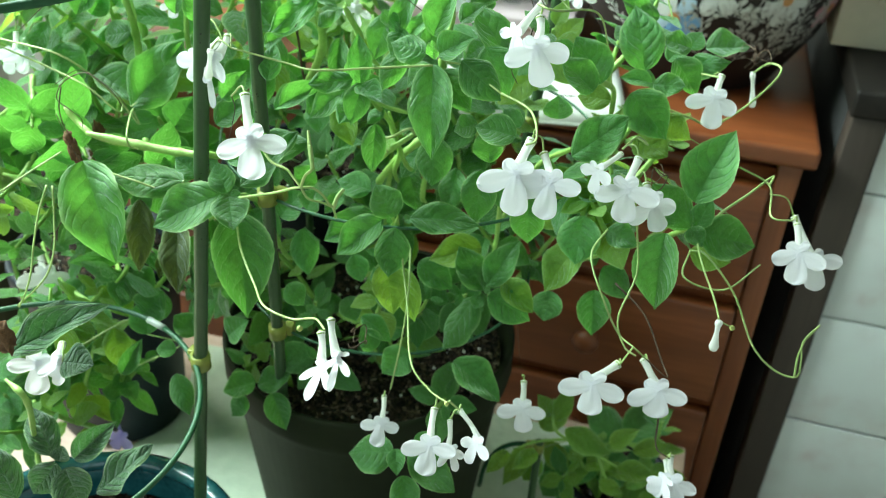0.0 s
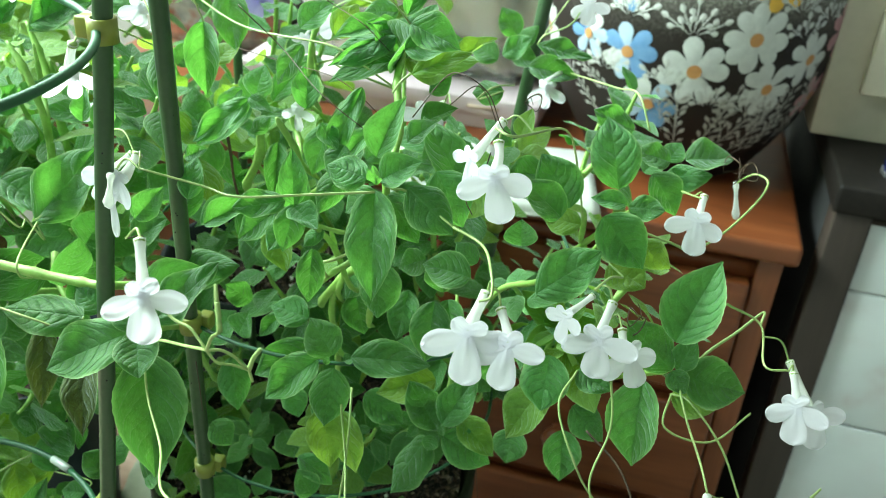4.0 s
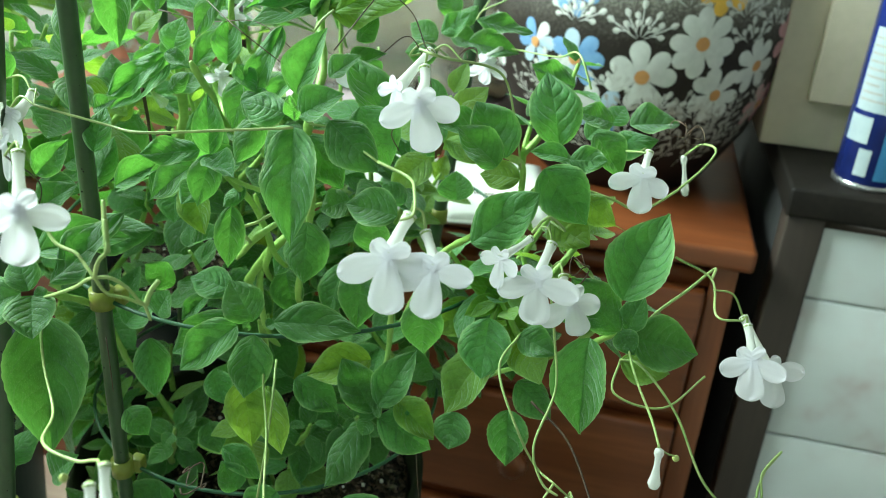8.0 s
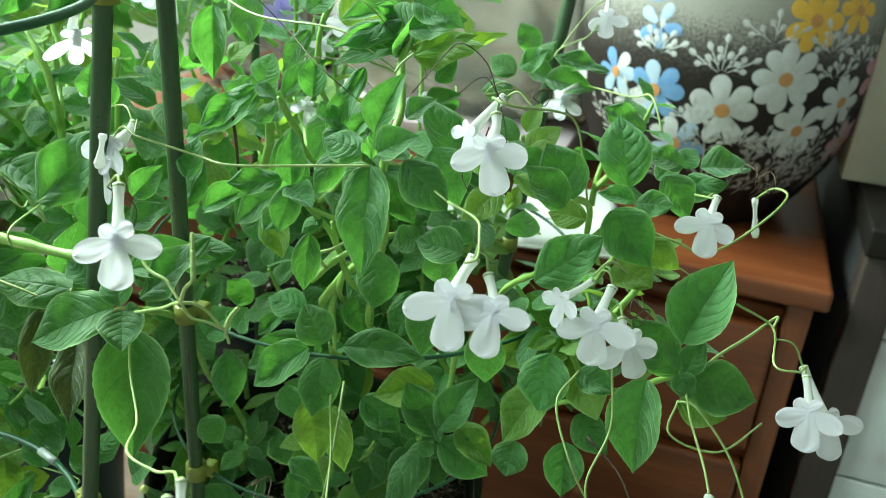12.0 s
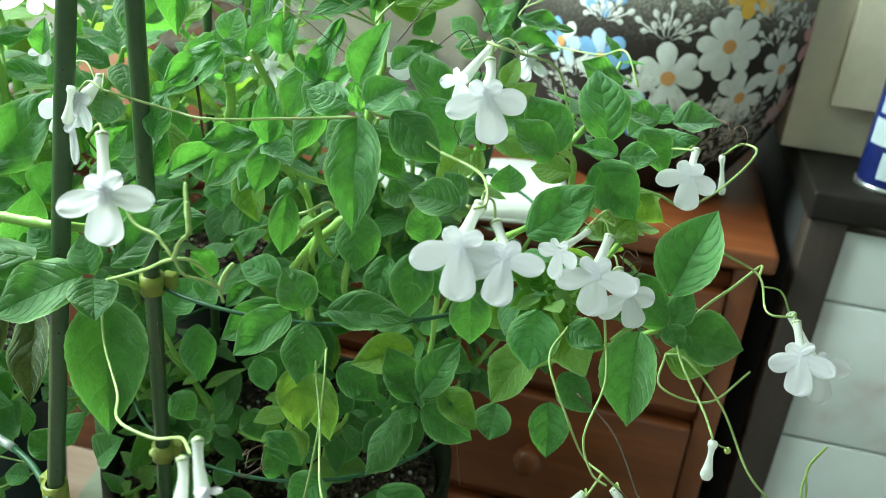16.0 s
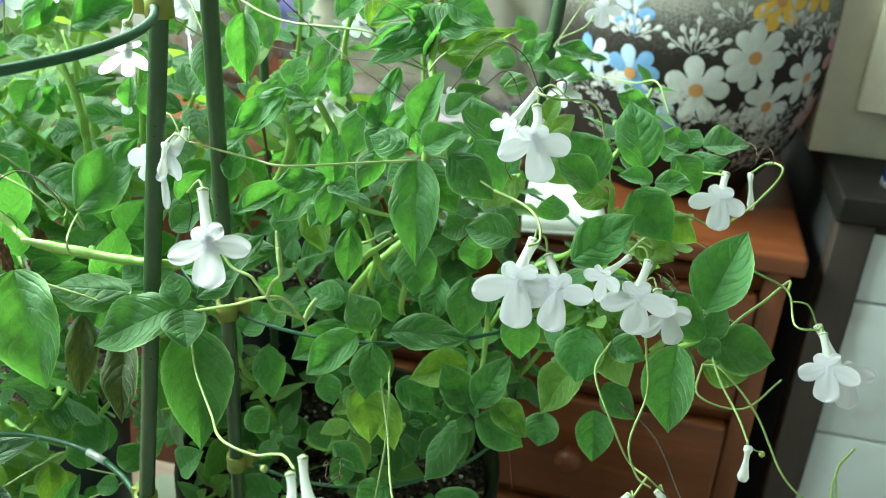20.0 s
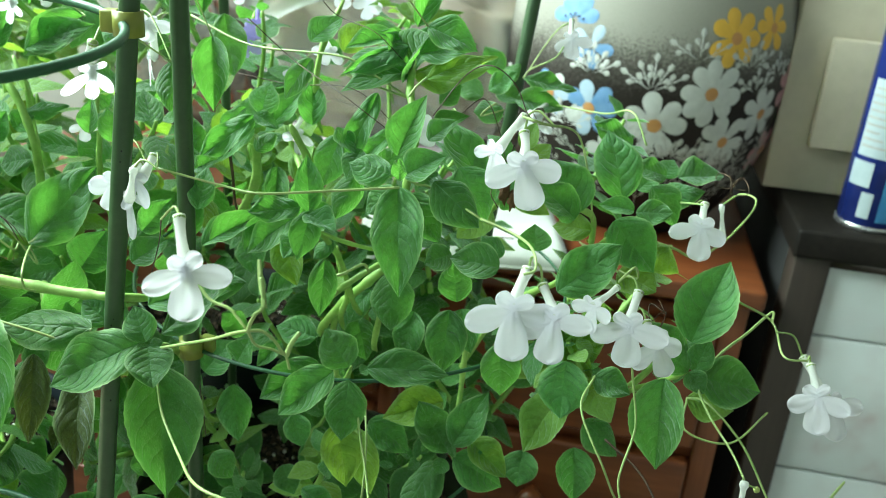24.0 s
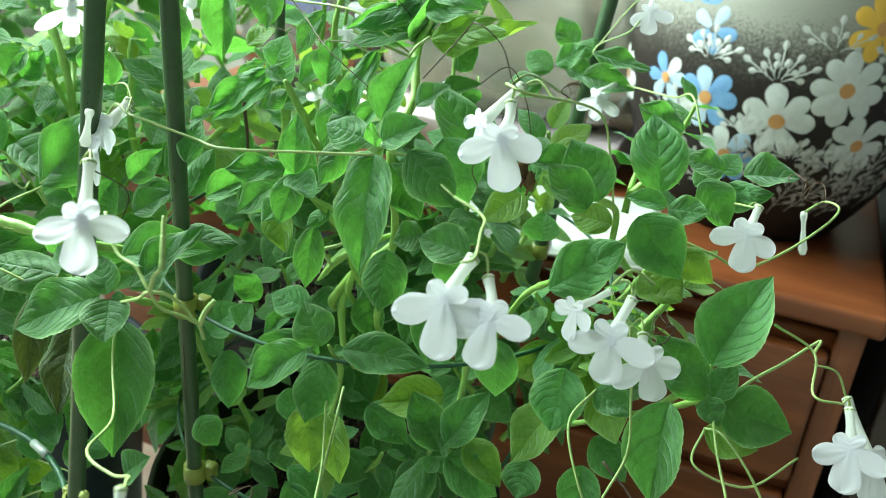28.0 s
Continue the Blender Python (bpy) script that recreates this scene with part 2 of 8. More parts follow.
TILE = tile_material()
GROUT = plain("grout", (0.10, 0.12, 0.10), (0.20, 0.22, 0.19), 60, 0.9)
def soil_material():
    """Dark peat with brown and pale crumbs."""
    m = Mat("potting_soil", 0.95, 0, 0.2)
    co = m.coords()
    cell = m.n("TexVoronoi", Scale=330.0)
    m.link(co, cell.inputs["Vector"])
    sp = m.n("SeparateColor")
    m.link(cell.outputs["Color"], sp.inputs[0])
    n1 = m.noise(co, 60.0)
    f = m.math("ADD", m.math("MULTIPLY", sp.outputs[0], 0.7), m.math("MULTIPLY", n1, 0.3))
    m.color(m.ramp(f, [(0.25, (0.006, 0.005, 0.004)), (0.60, (0.030, 0.021, 0.014)), (0.78, (0.095, 0.065, 0.042)), (0.90, (0.24, 0.20, 0.15))]))
    m.bump(cell.outputs["Distance"], 1.0, 0.004)
    return m.m


SOIL = soil_material()
PERLITE = plain("perlite", (0.55, 0.55, 0.5), (0.7, 0.7, 0.66), 90, 0.9)
WALL = plain("wall_paint", (0.27, 0.27, 0.24), (0.33, 0.33, 0.29), 4, 0.8)
BACKPAINT = plain("grey_wall_paint", (0.28, 0.27, 0.23), (0.35, 0.335, 0.29), 4, 0.8)
CLOTHW = plain("pale_cloth", (0.36, 0.43, 0.33), (0.50, 0.58, 0.45), 9, 0.8, 0, 0.4, 0.004)
FLOORM = plain("floor_tile", (0.42, 0.41, 0.36), (0.52, 0.50, 0.45), 5, 0.3)
# black of specks and painted dots, also the shade between chest and cabinet
BLACK = plain("black_and_gap_shade", (0.006, 0.006, 0.006), (0.012, 0.012, 0.012), 20, 0.8)


# ---- builders ----
def part(name, bm, material, parent=None, label="", smooth=True):
    """Links a bmesh as one mesh object under a thing or a part."""
    me = bpy.data.meshes.new(name)
    bmesh.ops.recalc_face_normals(bm, faces=bm.faces)
    bm.to_mesh(me)
    bm.free()
    if smooth:
        me.polygons.foreach_set("use_smooth", [True] * len(me.polygons))
    for m in material if isinstance(material, (list, tuple)) else (material,):
        me.materials.append(m)
    ob = new(name, me)
    if parent is not None:
        ob.parent = parent
    if label:
        ob["label"] = label
    return ob


def thing(name, label, category, group="", kind="", at=(0, 0, 0)):
    e = new(name)
    e.location = at
    e.empty_display_size = 0.02
    return tagged(e, label, category, group, kind)


def slab(x0, x1, y0, y1, z0, z1, bevel=0.0, seg=2):
    bm = bmesh.new()
    bmesh.ops.create_cube(bm, size=1)
    for v in bm.verts:
        v.co = ((x0 + x1) / 2 + v.co.x * (x1 - x0), (y0 + y1) / 2 + v.co.y * (y1 - y0), (z0 + z1) / 2 + v.co.z * (z1 - z0))
    if bevel:
        bmesh.ops.bevel(bm, geom=bm.edges[:], offset=bevel, segments=seg, profile=0.6, affect="EDGES")
    return bm


def lathe(profile, seg=48, bm=None, centre=(0, 0, 0), wob=0.0):
    """A turned body from (radius, height) pairs; ends at radius 0 are closed."""
    bm = bm or bmesh.new()
    rings = []
    for r, z in profile:
        if r < 1e-6:
            rings.append([bm.verts.new((centre[0], centre[1], centre[2] + z))])
        else:
            rings.append([bm.verts.new((centre[0] + r * math.cos(a), centre[1] + r * math.sin(a), centre[2] + z))
                          for a in (2 * math.pi * i / seg for i in range(seg))])
    for a, b in zip(rings, rings[1:]):
        for i in range(seg):
            j = (i + 1) % seg
            if len(a) == 1 and len(b) == 1:
                continue
            if len(a) == 1:
                bm.faces.new((a[0], b[i], b[j]))
            elif len(b) == 1:
                bm.faces.new((a[i], a[j], b[0]))
            else:
                bm.faces.new((a[i], a[j], b[j], b[i]))
    return bm


def smooth_line(points, steps=6):
    """A Catmull-Rom line through the points."""
    p = [Vector(q) for q in points]
    if len(p) < 3:
        return [p[0].lerp(p[-1], i / steps) for i in range(steps + 1)]
    p = [2 * p[0] - p[1]] + p + [2 * p[-1] - p[-2]]
    out = []
    for i in range(1, len(p) - 2):
        a, b, c, d = p[i - 1:i + 3]
        for k in range(steps):
            t = k / steps
            out.append(0.5 * (2 * b + (c - a) * t + (2 * a - 5 * b + 4 * c - d) * t * t + (3 * b - a - 3 * c + d) * t ** 3))
    out.append(p[-2])
    return out


def tube(points, r0, r1=None, seg=8, steps=6, bm=None, bulge=None):
    """A round rod along a smooth line, tapering from r0 to r1."""
    bm = bm or bmesh.new()
    line = smooth_line(points, steps)
    r1 = r0 if r1 is None else r1
    up = Vector((0.3, 0.2, 1)).normalized()
    rings = []
    for i, q in enumerate(line):
        d = (line[min(i + 1, len(line) - 1)] - line[max(i - 1, 0)]).normalized()
        side = d.cross(up)
        if side.length < 0.05:
            side = d.cross(Vector((1, 0, 0)))
        side.normalize()
        up2 = side.cross(d)
        k = i / (len(line) - 1)
        r = r0 + (r1 - r0) * k
        if bulge:
            r *= bulge(k)
        rings.append([bm.verts.new(q + side * (r * math.cos(a)) + up2 * (r * math.sin(a))) for a in (2 * math.pi * j / seg for j in range(seg))])
    for a, b in zip(rings, rings[1:]):
        for j in range(seg):
            bm.faces.new((a[j], a[(j + 1) % seg], b[(j + 1) % seg], b[j]))
    bm.faces.new(rings[0][::-1])
    bm.faces.new(rings[-1])
    return bm


# ---- the room ----
def structure(name, bm, mat, smooth=False):
    return tagged(part(name, bm, mat, None, "", smooth), kind="structure")


floor = structure("floor", slab(-1.6, 1.9, -2.1, 1.75, -0.06, -0.008), GROUT)
wall_back = structure("wall_back", slab(-1.6, 1.9, 1.62, 1.74, 0, 2.6), BACKPAINT)
# right wall and ceiling are unseen, assumed so that the room is closed
wall_right = structure("wall_right", slab(1.78, 1.9, -2.1, 1.62, 0, 2.6), WALL)
ceiling = structure("ceiling", slab(-1.6, 1.9, -2.1, 1.74, 2.6, 2.7), WALL)
# left wall with a wide window
structure("wall_left", slab(-1.6, -1.48, -2.1, -0.75, 0, 2.6), WALL)
structure("wall_left", slab(-1.6, -1.48, -0.75, 1.62, 0, 0.80), WALL)
structure("wall_left", slab(-1.6, -1.48, -0.75, 1.62, 2.42, 2.6), WALL)
structure("wall_left", slab(-1.6, -1.48, 1.5, 1.62, 0.80, 2.42), WALL)
# unseen rear wall, made up with a wide opening for the fill lamp
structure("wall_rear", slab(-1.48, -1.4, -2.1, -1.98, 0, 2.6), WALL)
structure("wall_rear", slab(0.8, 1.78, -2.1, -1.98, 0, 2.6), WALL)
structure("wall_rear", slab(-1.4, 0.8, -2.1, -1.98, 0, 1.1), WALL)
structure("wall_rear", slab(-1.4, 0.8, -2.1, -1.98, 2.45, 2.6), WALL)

# low bench that carries the pots
bench = thing("bench", "low pale wooden bench carrying the flower pots", "bench")
part("board", slab(-1.2, 0.12, -0.15, 0.20, 0.455, 0.48, 0.003), PALEWOOD, bench)
part("board", slab(-1.2, 0.12, 0.205, 0.50, 0.455, 0.48, 0.003), PALEWOOD, bench)
part("board", slab(-1.2, 0.12, 0.505, 0.80, 0.455, 0.48, 0.003), PALEWOOD, bench)
for lx in (-1.12, 0.02):
    for ly in (-0.08, 0.70):
        part("leg", slab(lx, lx + 0.05, ly, ly + 0.05, 0.0, 0.454, 0.003), PALEWOOD, bench)


# ---- chest of drawers ----
def knob_mesh():
    bm = lathe([(0, 0), (0.008, 0), (0.0075, 0.008), (0.0095, 0.012), (0.0155, 0.017), (0.017, 0.023), (0.0145, 0.030), (0.008, 0.034), (0, 0.0350)], 24)
    bmesh.ops.rotate(bm, verts=bm.verts, cent=(0, 0, 0), matrix=Matrix.Rotation(radians(90), 3, "X"))
    return bm


def chest_of_drawers():
    ch = thing("chest_of_drawers", "orange-brown varnished wooden chest with rows of drawers and round knobs", "chest of drawers")
    x0, x1, yf, yb = -0.72, 0.176, 0.945, 1.36
    part("top", slab(x0 - 0.012, 0.189, 0.930, yb, 0.783, 0.806, 0.006, 3), WOOD, ch)
    part("side_panel", slab(x0, x0 + 0.02, yf + 0.004, yb, 0.0, 0.783), WOOD_UP, ch)
    part("side_panel", slab(x1 - 0.02, x1, yf + 0.004, yb, 0.0, 0.783), WOOD_UP, ch)
    part("back_panel", slab(x0 + 0.02, x1 - 0.02, yb - 0.012, yb - 0.002, 0.02, 0.783), WOOD_UP, ch)
    part("stile", slab(x1 - 0.024, x1 + 0.001, yf - 0.002, yf + 0.018, 0.0, 0.783, 0.002), WOOD_UP, ch)
    part("stile", slab(x0 - 0.001, x0 + 0.024, yf - 0.002, yf + 0.018, 0.0, 0.783, 0.002), WOOD_UP, ch)
    for zz in (0.762, 0.594, 0.428, 0.277, 0.118):
        part("rail", slab(x0 + 0.024, x1 - 0.024, yf + 0.004, yf + 0.022, zz - 0.008, zz + 0.008), WOOD, ch)
    part("plinth", slab(x0 + 0.024, x1 - 0.024, yf + 0.006, yf + 0.02, 0.0, 0.108), WOOD, ch)
    xm = -0.20
    part("divider", slab(xm - 0.012, xm + 0.012, yf + 0.002, yf + 0.3, 0.0, 0.775), WOOD_UP, ch)
    for a, b in ((xm + 0.012, x1 - 0.024), (x0 + 0.024, xm - 0.012)):
        for lo, hi in ((0.602, 0.754), (0.436, 0.586), (0.285, 0.420), (0.126, 0.269)):
            d = part("drawer", slab(a + 0.002, b - 0.002, yf - 0.010, yf + 0.02, lo + 0.002, hi - 0.002, 0.005, 3), WOOD, ch)
            k = part("knob", knob_mesh(), WOOD_UP, d)
            k.location = ((a + b) / 2, yf - 0.010, (lo + hi) / 2)
    return ch


chest_of_drawers()


# ---- cabinet with tiled panel ----
def tiled_cabinet():
    cb = thing("tiled_cabinet", "dark brown wooden cabinet with a white tiled front panel", "cabinet")
    part("top", slab(0.205, 1.30, 0.943, 1.50, 0.844, 0.874, 0.004), DARKTOP, cb)
    part("apron", slab(0.2445, 1.30, 0.950, 0.975, 0.836, 0.844), DARKWOOD, cb)
    part("stile", slab(0.209, 0.2445, 0.948, 0.985, 0.0, 0.844, 0.002), DARKWOOD, cb)
    part("bottom_rail", slab(0.2445, 1.30, 0.950, 0.985, 0.215, 0.269, 0.002), DARKWOOD, cb)
    part("plinth", slab(0.2445, 1.30, 0.960, 0.985, 0.0, 0.215), DARKWOOD, cb)
    # side panel coloured black to paint in the shade of the gap
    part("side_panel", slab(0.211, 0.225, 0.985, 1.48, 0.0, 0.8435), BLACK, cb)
    part("backing", slab(0.2445, 1.30, 0.960, 0.972, 0.269, 0.836), GROUT, cb)
    zs = (0.271, 0.427, 0.590, 0.757, 0.836)
    for lo, hi in zip(zs, zs[1:]):
        x = 0.246
        while x < 1.25:
            w = min(0.33, 1.29 - x)
            part("tile", slab(x, x + w - 0.003, 0.955, 0.962, lo + 0.0018, hi - 0.0018, 0.0012), TILE, cb)
            x += 0.33
    return cb


DARKTOP = plain("worn_dark_top", (0.006, 0.0052, 0.0044), (0.018, 0.0150, 0.0120), 22, 0.6, 0, 0.2, 0.0008, 0.15)
tiled_cabinet()



# pale cloth spread on the bench under the pots
def cloth():
    bm = bmesh.new()
    nx, ny = 40, 40
    rows = []
    for i in range(nx + 1):
        line = []
        for j in range(ny + 1):
            x, y = -0.465 + 0.525 * i / nx, 0.16 + 0.62 * j / ny
            z = 0.4845 + 0.004 * (noise.noise(Vector((x * 9, y * 5, 1.0))) + 0.5 * noise.noise(Vector((x * 30, y * 14, 2.0))) + 0.9)
            z = 0.4825 if 0.07 > min((x + 0.178) ** 2 + (y - 0.572) ** 2, (x + 0.288) ** 2 + (y - 0.312) ** 2, (x + 0.508) ** 2 + (y - 0.650) ** 2) ** 0.5 - 0.02 else z
            line.append(bm.verts.new((x + 0.008 * math.sin(y * 21), y + 0.010 * math.sin(x * 17), min(z, 0.494))))
        rows.append(line)
    for a, b in zip(rows, rows[1:]):
        for j in range(ny):
            bm.faces.new((a[j], b[j], b[j + 1], a[j + 1]))
    ob = part("cloth", bm, CLOTHW)
    return tagged(ob, "pale greenish-white cloth spread under the flower pots", "cloth")


cloth()


# ---- leaves ----
def leaf_form(width, tip, cup, droop, ripple, rows=40, cols=16):
    """The points, faces and texture places of an ovate leaf one unit long from the origin along +Y: folded along its midrib, swollen between
    its side veins, with a shallowly toothed margin."""
    pts, uvs, faces = [], [], []
    fine = rows > 20
    for i in range(rows + 1):
        v = i / rows
        half = width * 0.5 * (math.sin(math.pi * v ** tip) ** (0.68 + (0.32 if droop > 0.15 else 0.15) * v * v)) if 0 < v < 1 else 0.012
        for j in range(cols + 1):
            s = j / cols * 2 - 1
            a = abs(s)
            w = half
            if fine:
                w *= 1 + (0.012 * math.sin(v * 2 * math.pi * 12) + 0.05 * noise.noise(Vector((v * 5, 3.0 * (s > 0), 11 * cup)))) * a ** 3
            z = cup * a ** 1.4 * half - droop * v * v + ripple * math.sin(9 * v + 2.2 * s) * a * half
            z -= 0.48 * half * max(0, a - 0.7)
            if fine:
                z += 0.030 * noise.noise(Vector((s * 1.5 + 9 * tip, v * 4.0, 7 * cup))) * min(1, half * 5)
            swell = min(1, half * 6) * min(1, a * 4) * (1 - a ** 3)
            if fine:
                z += 0.0120 * abs(math.sin(math.pi * VEINS * (v - 0.17 * a - 0.26 * a ** 3))) ** 0.7 * swell
            else:
                z += 0.005 * math.sin(v * 38 - a ** 1.25 * 12.9) * a * (1 - s * s)
            pts.append(Vector((w * s, v - 0.10 * droop * v * v, z)))
            uvs.append((s * 0.5 + 0.5, v))
    for i in range(rows):
        for j in range(cols):
            k = i * (cols + 1) + j
            faces.append((k, k + 1, k + cols + 2, k + cols + 1))
    return pts, uvs, faces


def leaf_data(name, pts, uvs, faces, material):
    me = bpy.data.meshes.new(name)
    me.from_pydata(pts, [], faces)
    layer = me.uv_layers.new(name="UVMap")
    loops = np.empty(len(me.loops), dtype=np.int32)
    me.loops.foreach_get("vertex_index", loops)
    layer.data.foreach_set("uv", np.array(uvs, dtype=np.float32)[loops].ravel())
    me.polygons.foreach_set("use_smooth", [True] * len(me.polygons))
    me.materials.append(material)
    me.update()
    return me


def leaf_mesh(name, width, tip, cup, droop, ripple, material):
    return leaf_data(name, *leaf_form(width, tip, cup, droop, ripple), material)


SMALL_FORMS = [leaf_form(0.60, 0.80, 0.25, 0.10, 0.10, 7, 6), leaf_form(0.60, 0.86, 0.12, 0.30, 0.06, 7, 6), leaf_form(0.60, 0.74, 0.40, 0.04, 0.14, 7, 6)]


def leaf_matrix(base, tip, wide, face):
    b, t = Vector(base), Vector(tip)
    y = t - b
    size = y.length
    y.normalize()
    z = Vector(face)
    z = z - y * z.dot(y)
    if z.length < 0.05:
        z = Vector((0.3, -0.8, 0.3)) - y * Vector((0.3, -0.8, 0.3)).dot(y)
    z.normalize()
    x = y.cross(z)
    k = wide / 0.6 * size
    return Matrix(((x.x * k, y.x * size, z.x * size, b.x), (x.y * k, y.y * size, z.y * size, b.y), (x.z * k, y.z * size, z.z * size, b.z), (0, 0, 0, 1)))


LEAVES = {}
for mat_key, mat in (("g", LEAF), ("y", LEAF_YOUNG_LIT), ("b", LEAF_BROWN), ("r", LEAF_RIBBED)):
    LEAVES[mat_key] = [leaf_mesh("leaf", 0.64, 0.80, 0.46, 0.16, 0.16, mat), leaf_mesh("leaf", 0.63, 0.84, 0.24, 0.30, 0.14, mat),
                       leaf_mesh("leaf", 0.65, 0.76, 0.62, 0.08, 0.18, mat), leaf_mesh("leaf", 0.62, 0.82, -0.34, 0.20, 0.16, mat),
                       leaf_mesh("leaf", 0.65, 0.78, 0.74, 0.18, 0.10, mat), leaf_mesh("leaf", 0.62, 0.88, 0.30, -0.10, 0.24, mat)]
leaf_count = 0


def leaf(plant, base, tip, wide=0.6, face=(0, -0.5, 0.8), kind="g", shape=None):
    """A leaf of the plant from base to tip; face: the way its upper side looks; wide: its width by its length."""
    global leaf_count
    if plant is front_plant and kind == "g":
        kind = "r"
    forms = LEAVES[kind]
    ob = new("leaf", forms[(leaf_count if shape is None else shape) % len(forms)])
    leaf_count += 1
    ob.matrix_basis = leaf_matrix(base, tip, wide, face)
    ob.parent = plant
    return ob


# ---- plants: their parts ----
def petal_mesh(name, length, width, notch, curl, material, base=0.5, ridge=0.0, peak=0.66):
    """A rounded petal from the origin along +Y, one flower-width as unit; base: how broad it begins."""
    bm = bmesh.new()
    rows, cols = 16, 10
    grid = []
    for i in range(rows + 1):
        v = math.sin(i / rows * math.pi / 2) ** 0.9
        if v < peak:
            k = v / peak
            swell = base + (1 - base) * k * k * (3 - 2 * k)
        else:
            swell = max(0.0, 1 - ((v - peak) / (1 - peak)) ** 2.2) ** 0.5
        half = width * 0.5 * swell * (1 + 0.035 * math.sin(13 * v + 20 * width) * v) + 0.002
        line = []
        for j in range(cols + 1):
            s = j / cols * 2 - 1
            y = -0.05 + (length + 0.05) * v * (1 - notch * (1 - abs(s)) * v ** 4 + 0.022 * math.sin(7 * s + 31 * curl) * v ** 5)
            z = -curl * length * v ** 2.2 - 0.05 * half * s * s + 0.015 * math.sin(5 * v + 4 * s + 9 * curl) * v * v
            z += 0.006 * math.cos(9 * s) * (1 - v) * v * 3
            z += ridge * max(0.0, 1 - v / 0.75) * math.exp(-(half * s / 0.055) ** 2)
            line.append(bm.verts.new((half * s, y, z)))
        grid.append(line)
    for a, b in zip(grid, grid[1:]):
        for j in range(cols):
            bm.faces.new((a[j], a[j + 1], b[j + 1], b[j]))
    ob = part(name, bm, material)
    me = ob.data
    bpy.data.objects.remove(ob)
    return me


PETALS = {m: [petal_mesh("petal", 0.56, 0.335, 0.02, 0.02, m, 0.46), petal_mesh("petal", 0.58, 0.45, 0.03, 0.02, m, 0.42, 0.012, 0.74), petal_mesh("petal", 0.23, 0.22, 0.0, 0.02, m, 0.66),
              petal_mesh("petal", 0.55, 0.325, 0.05, 0.07, m, 0.44), petal_mesh("petal", 0.57, 0.47, 0.05, 0.05, m, 0.40, 0.012, 0.72), petal_mesh("petal", 0.52, 0.345, 0.06, -0.05, m, 0.46),
              petal_mesh("petal", 0.26, 0.19, 0.05, -0.06, m, 0.66)] for m in (WHITE, VIOLET)}
flower_count = 0


def flower(plant_thing, top, throat, low, face, wide, colour=WHITE, slim=1.0):
    """A nodding flower: a tube from top that flares into the throat, two small lobes above, two at the sides and one below toward low."""
    global flower_count
    flower_count += 1
    r = random.Random(flower_count)
    a, c = Vector(top), Vector(throat)
    z = Vector(face).normalized()
    down = Vector(low) - c
    reach = max(0.85, min(1.22 if slim == 1.0 else 2.2, down.length / (0.60 * wide)))
    down = (down - z * down.dot(z)).normalized()
    x = z.cross(-down).normalized()
    if slim == 1.0 and abs(z.x) > 0.62:
        slim = 0.72
    s = wide
    inner = c - z * s * 0.11 - down * s * 0.03
    sway = Vector((r.uniform(-1, 1), r.uniform(-1, 1), 0)) * 0.0008
    bm = tube([a, a.lerp(inner, 0.5) + sway, inner, c - z * s * 0.035 + down * s * 0.035], s * 0.076, s * 0.076, 14, 7,
              bulge=lambda k: 1.12 - 1.4 * k if k < 0.16 else 0.896 if k < 0.35 else 0.896 + 1.25 * (k - 0.35) if k < 0.85 else 1.52 - 3.0 * (k - 0.85))
    fl = part("flower", bm, TUBE if colour is WHITE else VIOLET, plant_thing)
    cal = lathe([(0, -0.04), (0.040, -0.03), (0.070, 0.0), (0.088, 0.03), (0.080, 0.055), (0.06, 0.06)], 8)
    d = (inner - a).normalized()
    rot = d.to_track_quat("Z", "Y").to_matrix().to_4x4()
    cal.transform(Matrix.Translation(a) @ rot @ Matrix.Diagonal((s, s, s, 1)))
    part("calyx", cal, STALK, fl)
    frame3 = Matrix((x, -down, z)).transposed()
    forms = PETALS[colour]
    for ang, form, drop, back in ((0, 1, 0.06, 0.0), (75, 0, 0.06, 0.006), (-75, 0, 0.06, -0.008), (118, 2, -0.01, 0.012), (-118, 2, -0.01, 0.010)):
        ang_at = ang
        ang = ang * (0.4 + 0.6 * slim) + r.uniform(-9, 9)
        form = {0: r.choice((0, 0, 3, 5)), 1: r.choice((1, 1, 4)), 2: r.choice((2, 2, 6))}[form]
        k = s * r.uniform(0.94, 1.06)
        m = frame3.to_4x4() @ Matrix.Rotation(radians(180 + ang), 4, "Z") @ Matrix.Rotation(r.uniform(-0.12, 0.10), 4, "X")
        p = new("petal", forms[form])
        p.matrix_basis = Matrix.Translation(c + down * s * drop + z * s * back) @ m @ Matrix.Diagonal((k * slim * (0.98 if ang_at == 0 else 1.0), k * (reach * 0.88 if ang_at == 0 else 1.06), k, 1))
        p.parent = fl
    return fl


def stem(plant_thing, r, *points):
    """A fleshy stem with swollen joints, running just behind the leaves that spring from it."""
    points = [Vector(p) + Vector((0, 0.9 * r + 0.002, 0)) for p in points]
    a, b = points[-2], points[-1]
    end = b + (b - a).normalized() * 0.012 + Vector((0, 0.014, -0.006))
    far = sum((q - p).length for p, q in zip(points, points[1:]))
    joints = max(2, round(far / 0.016))
    return part("stem", tube([*points, end], r * 0.9, r * 0.75, 10, 9, bulge=lambda k: (0.90 + 0.22 * abs(math.cos(k * joints * math.pi)) ** 9) * min(1.0, 0.35 + 6 * k, 0.3 + 7 * (1 - k))), STEM, plant_thing)


def stalk(plant_thing, r, *points):
    return part("stalk", tube(points, r * 1.05, r * 0.85, 7, 7), STALK, plant_thing)


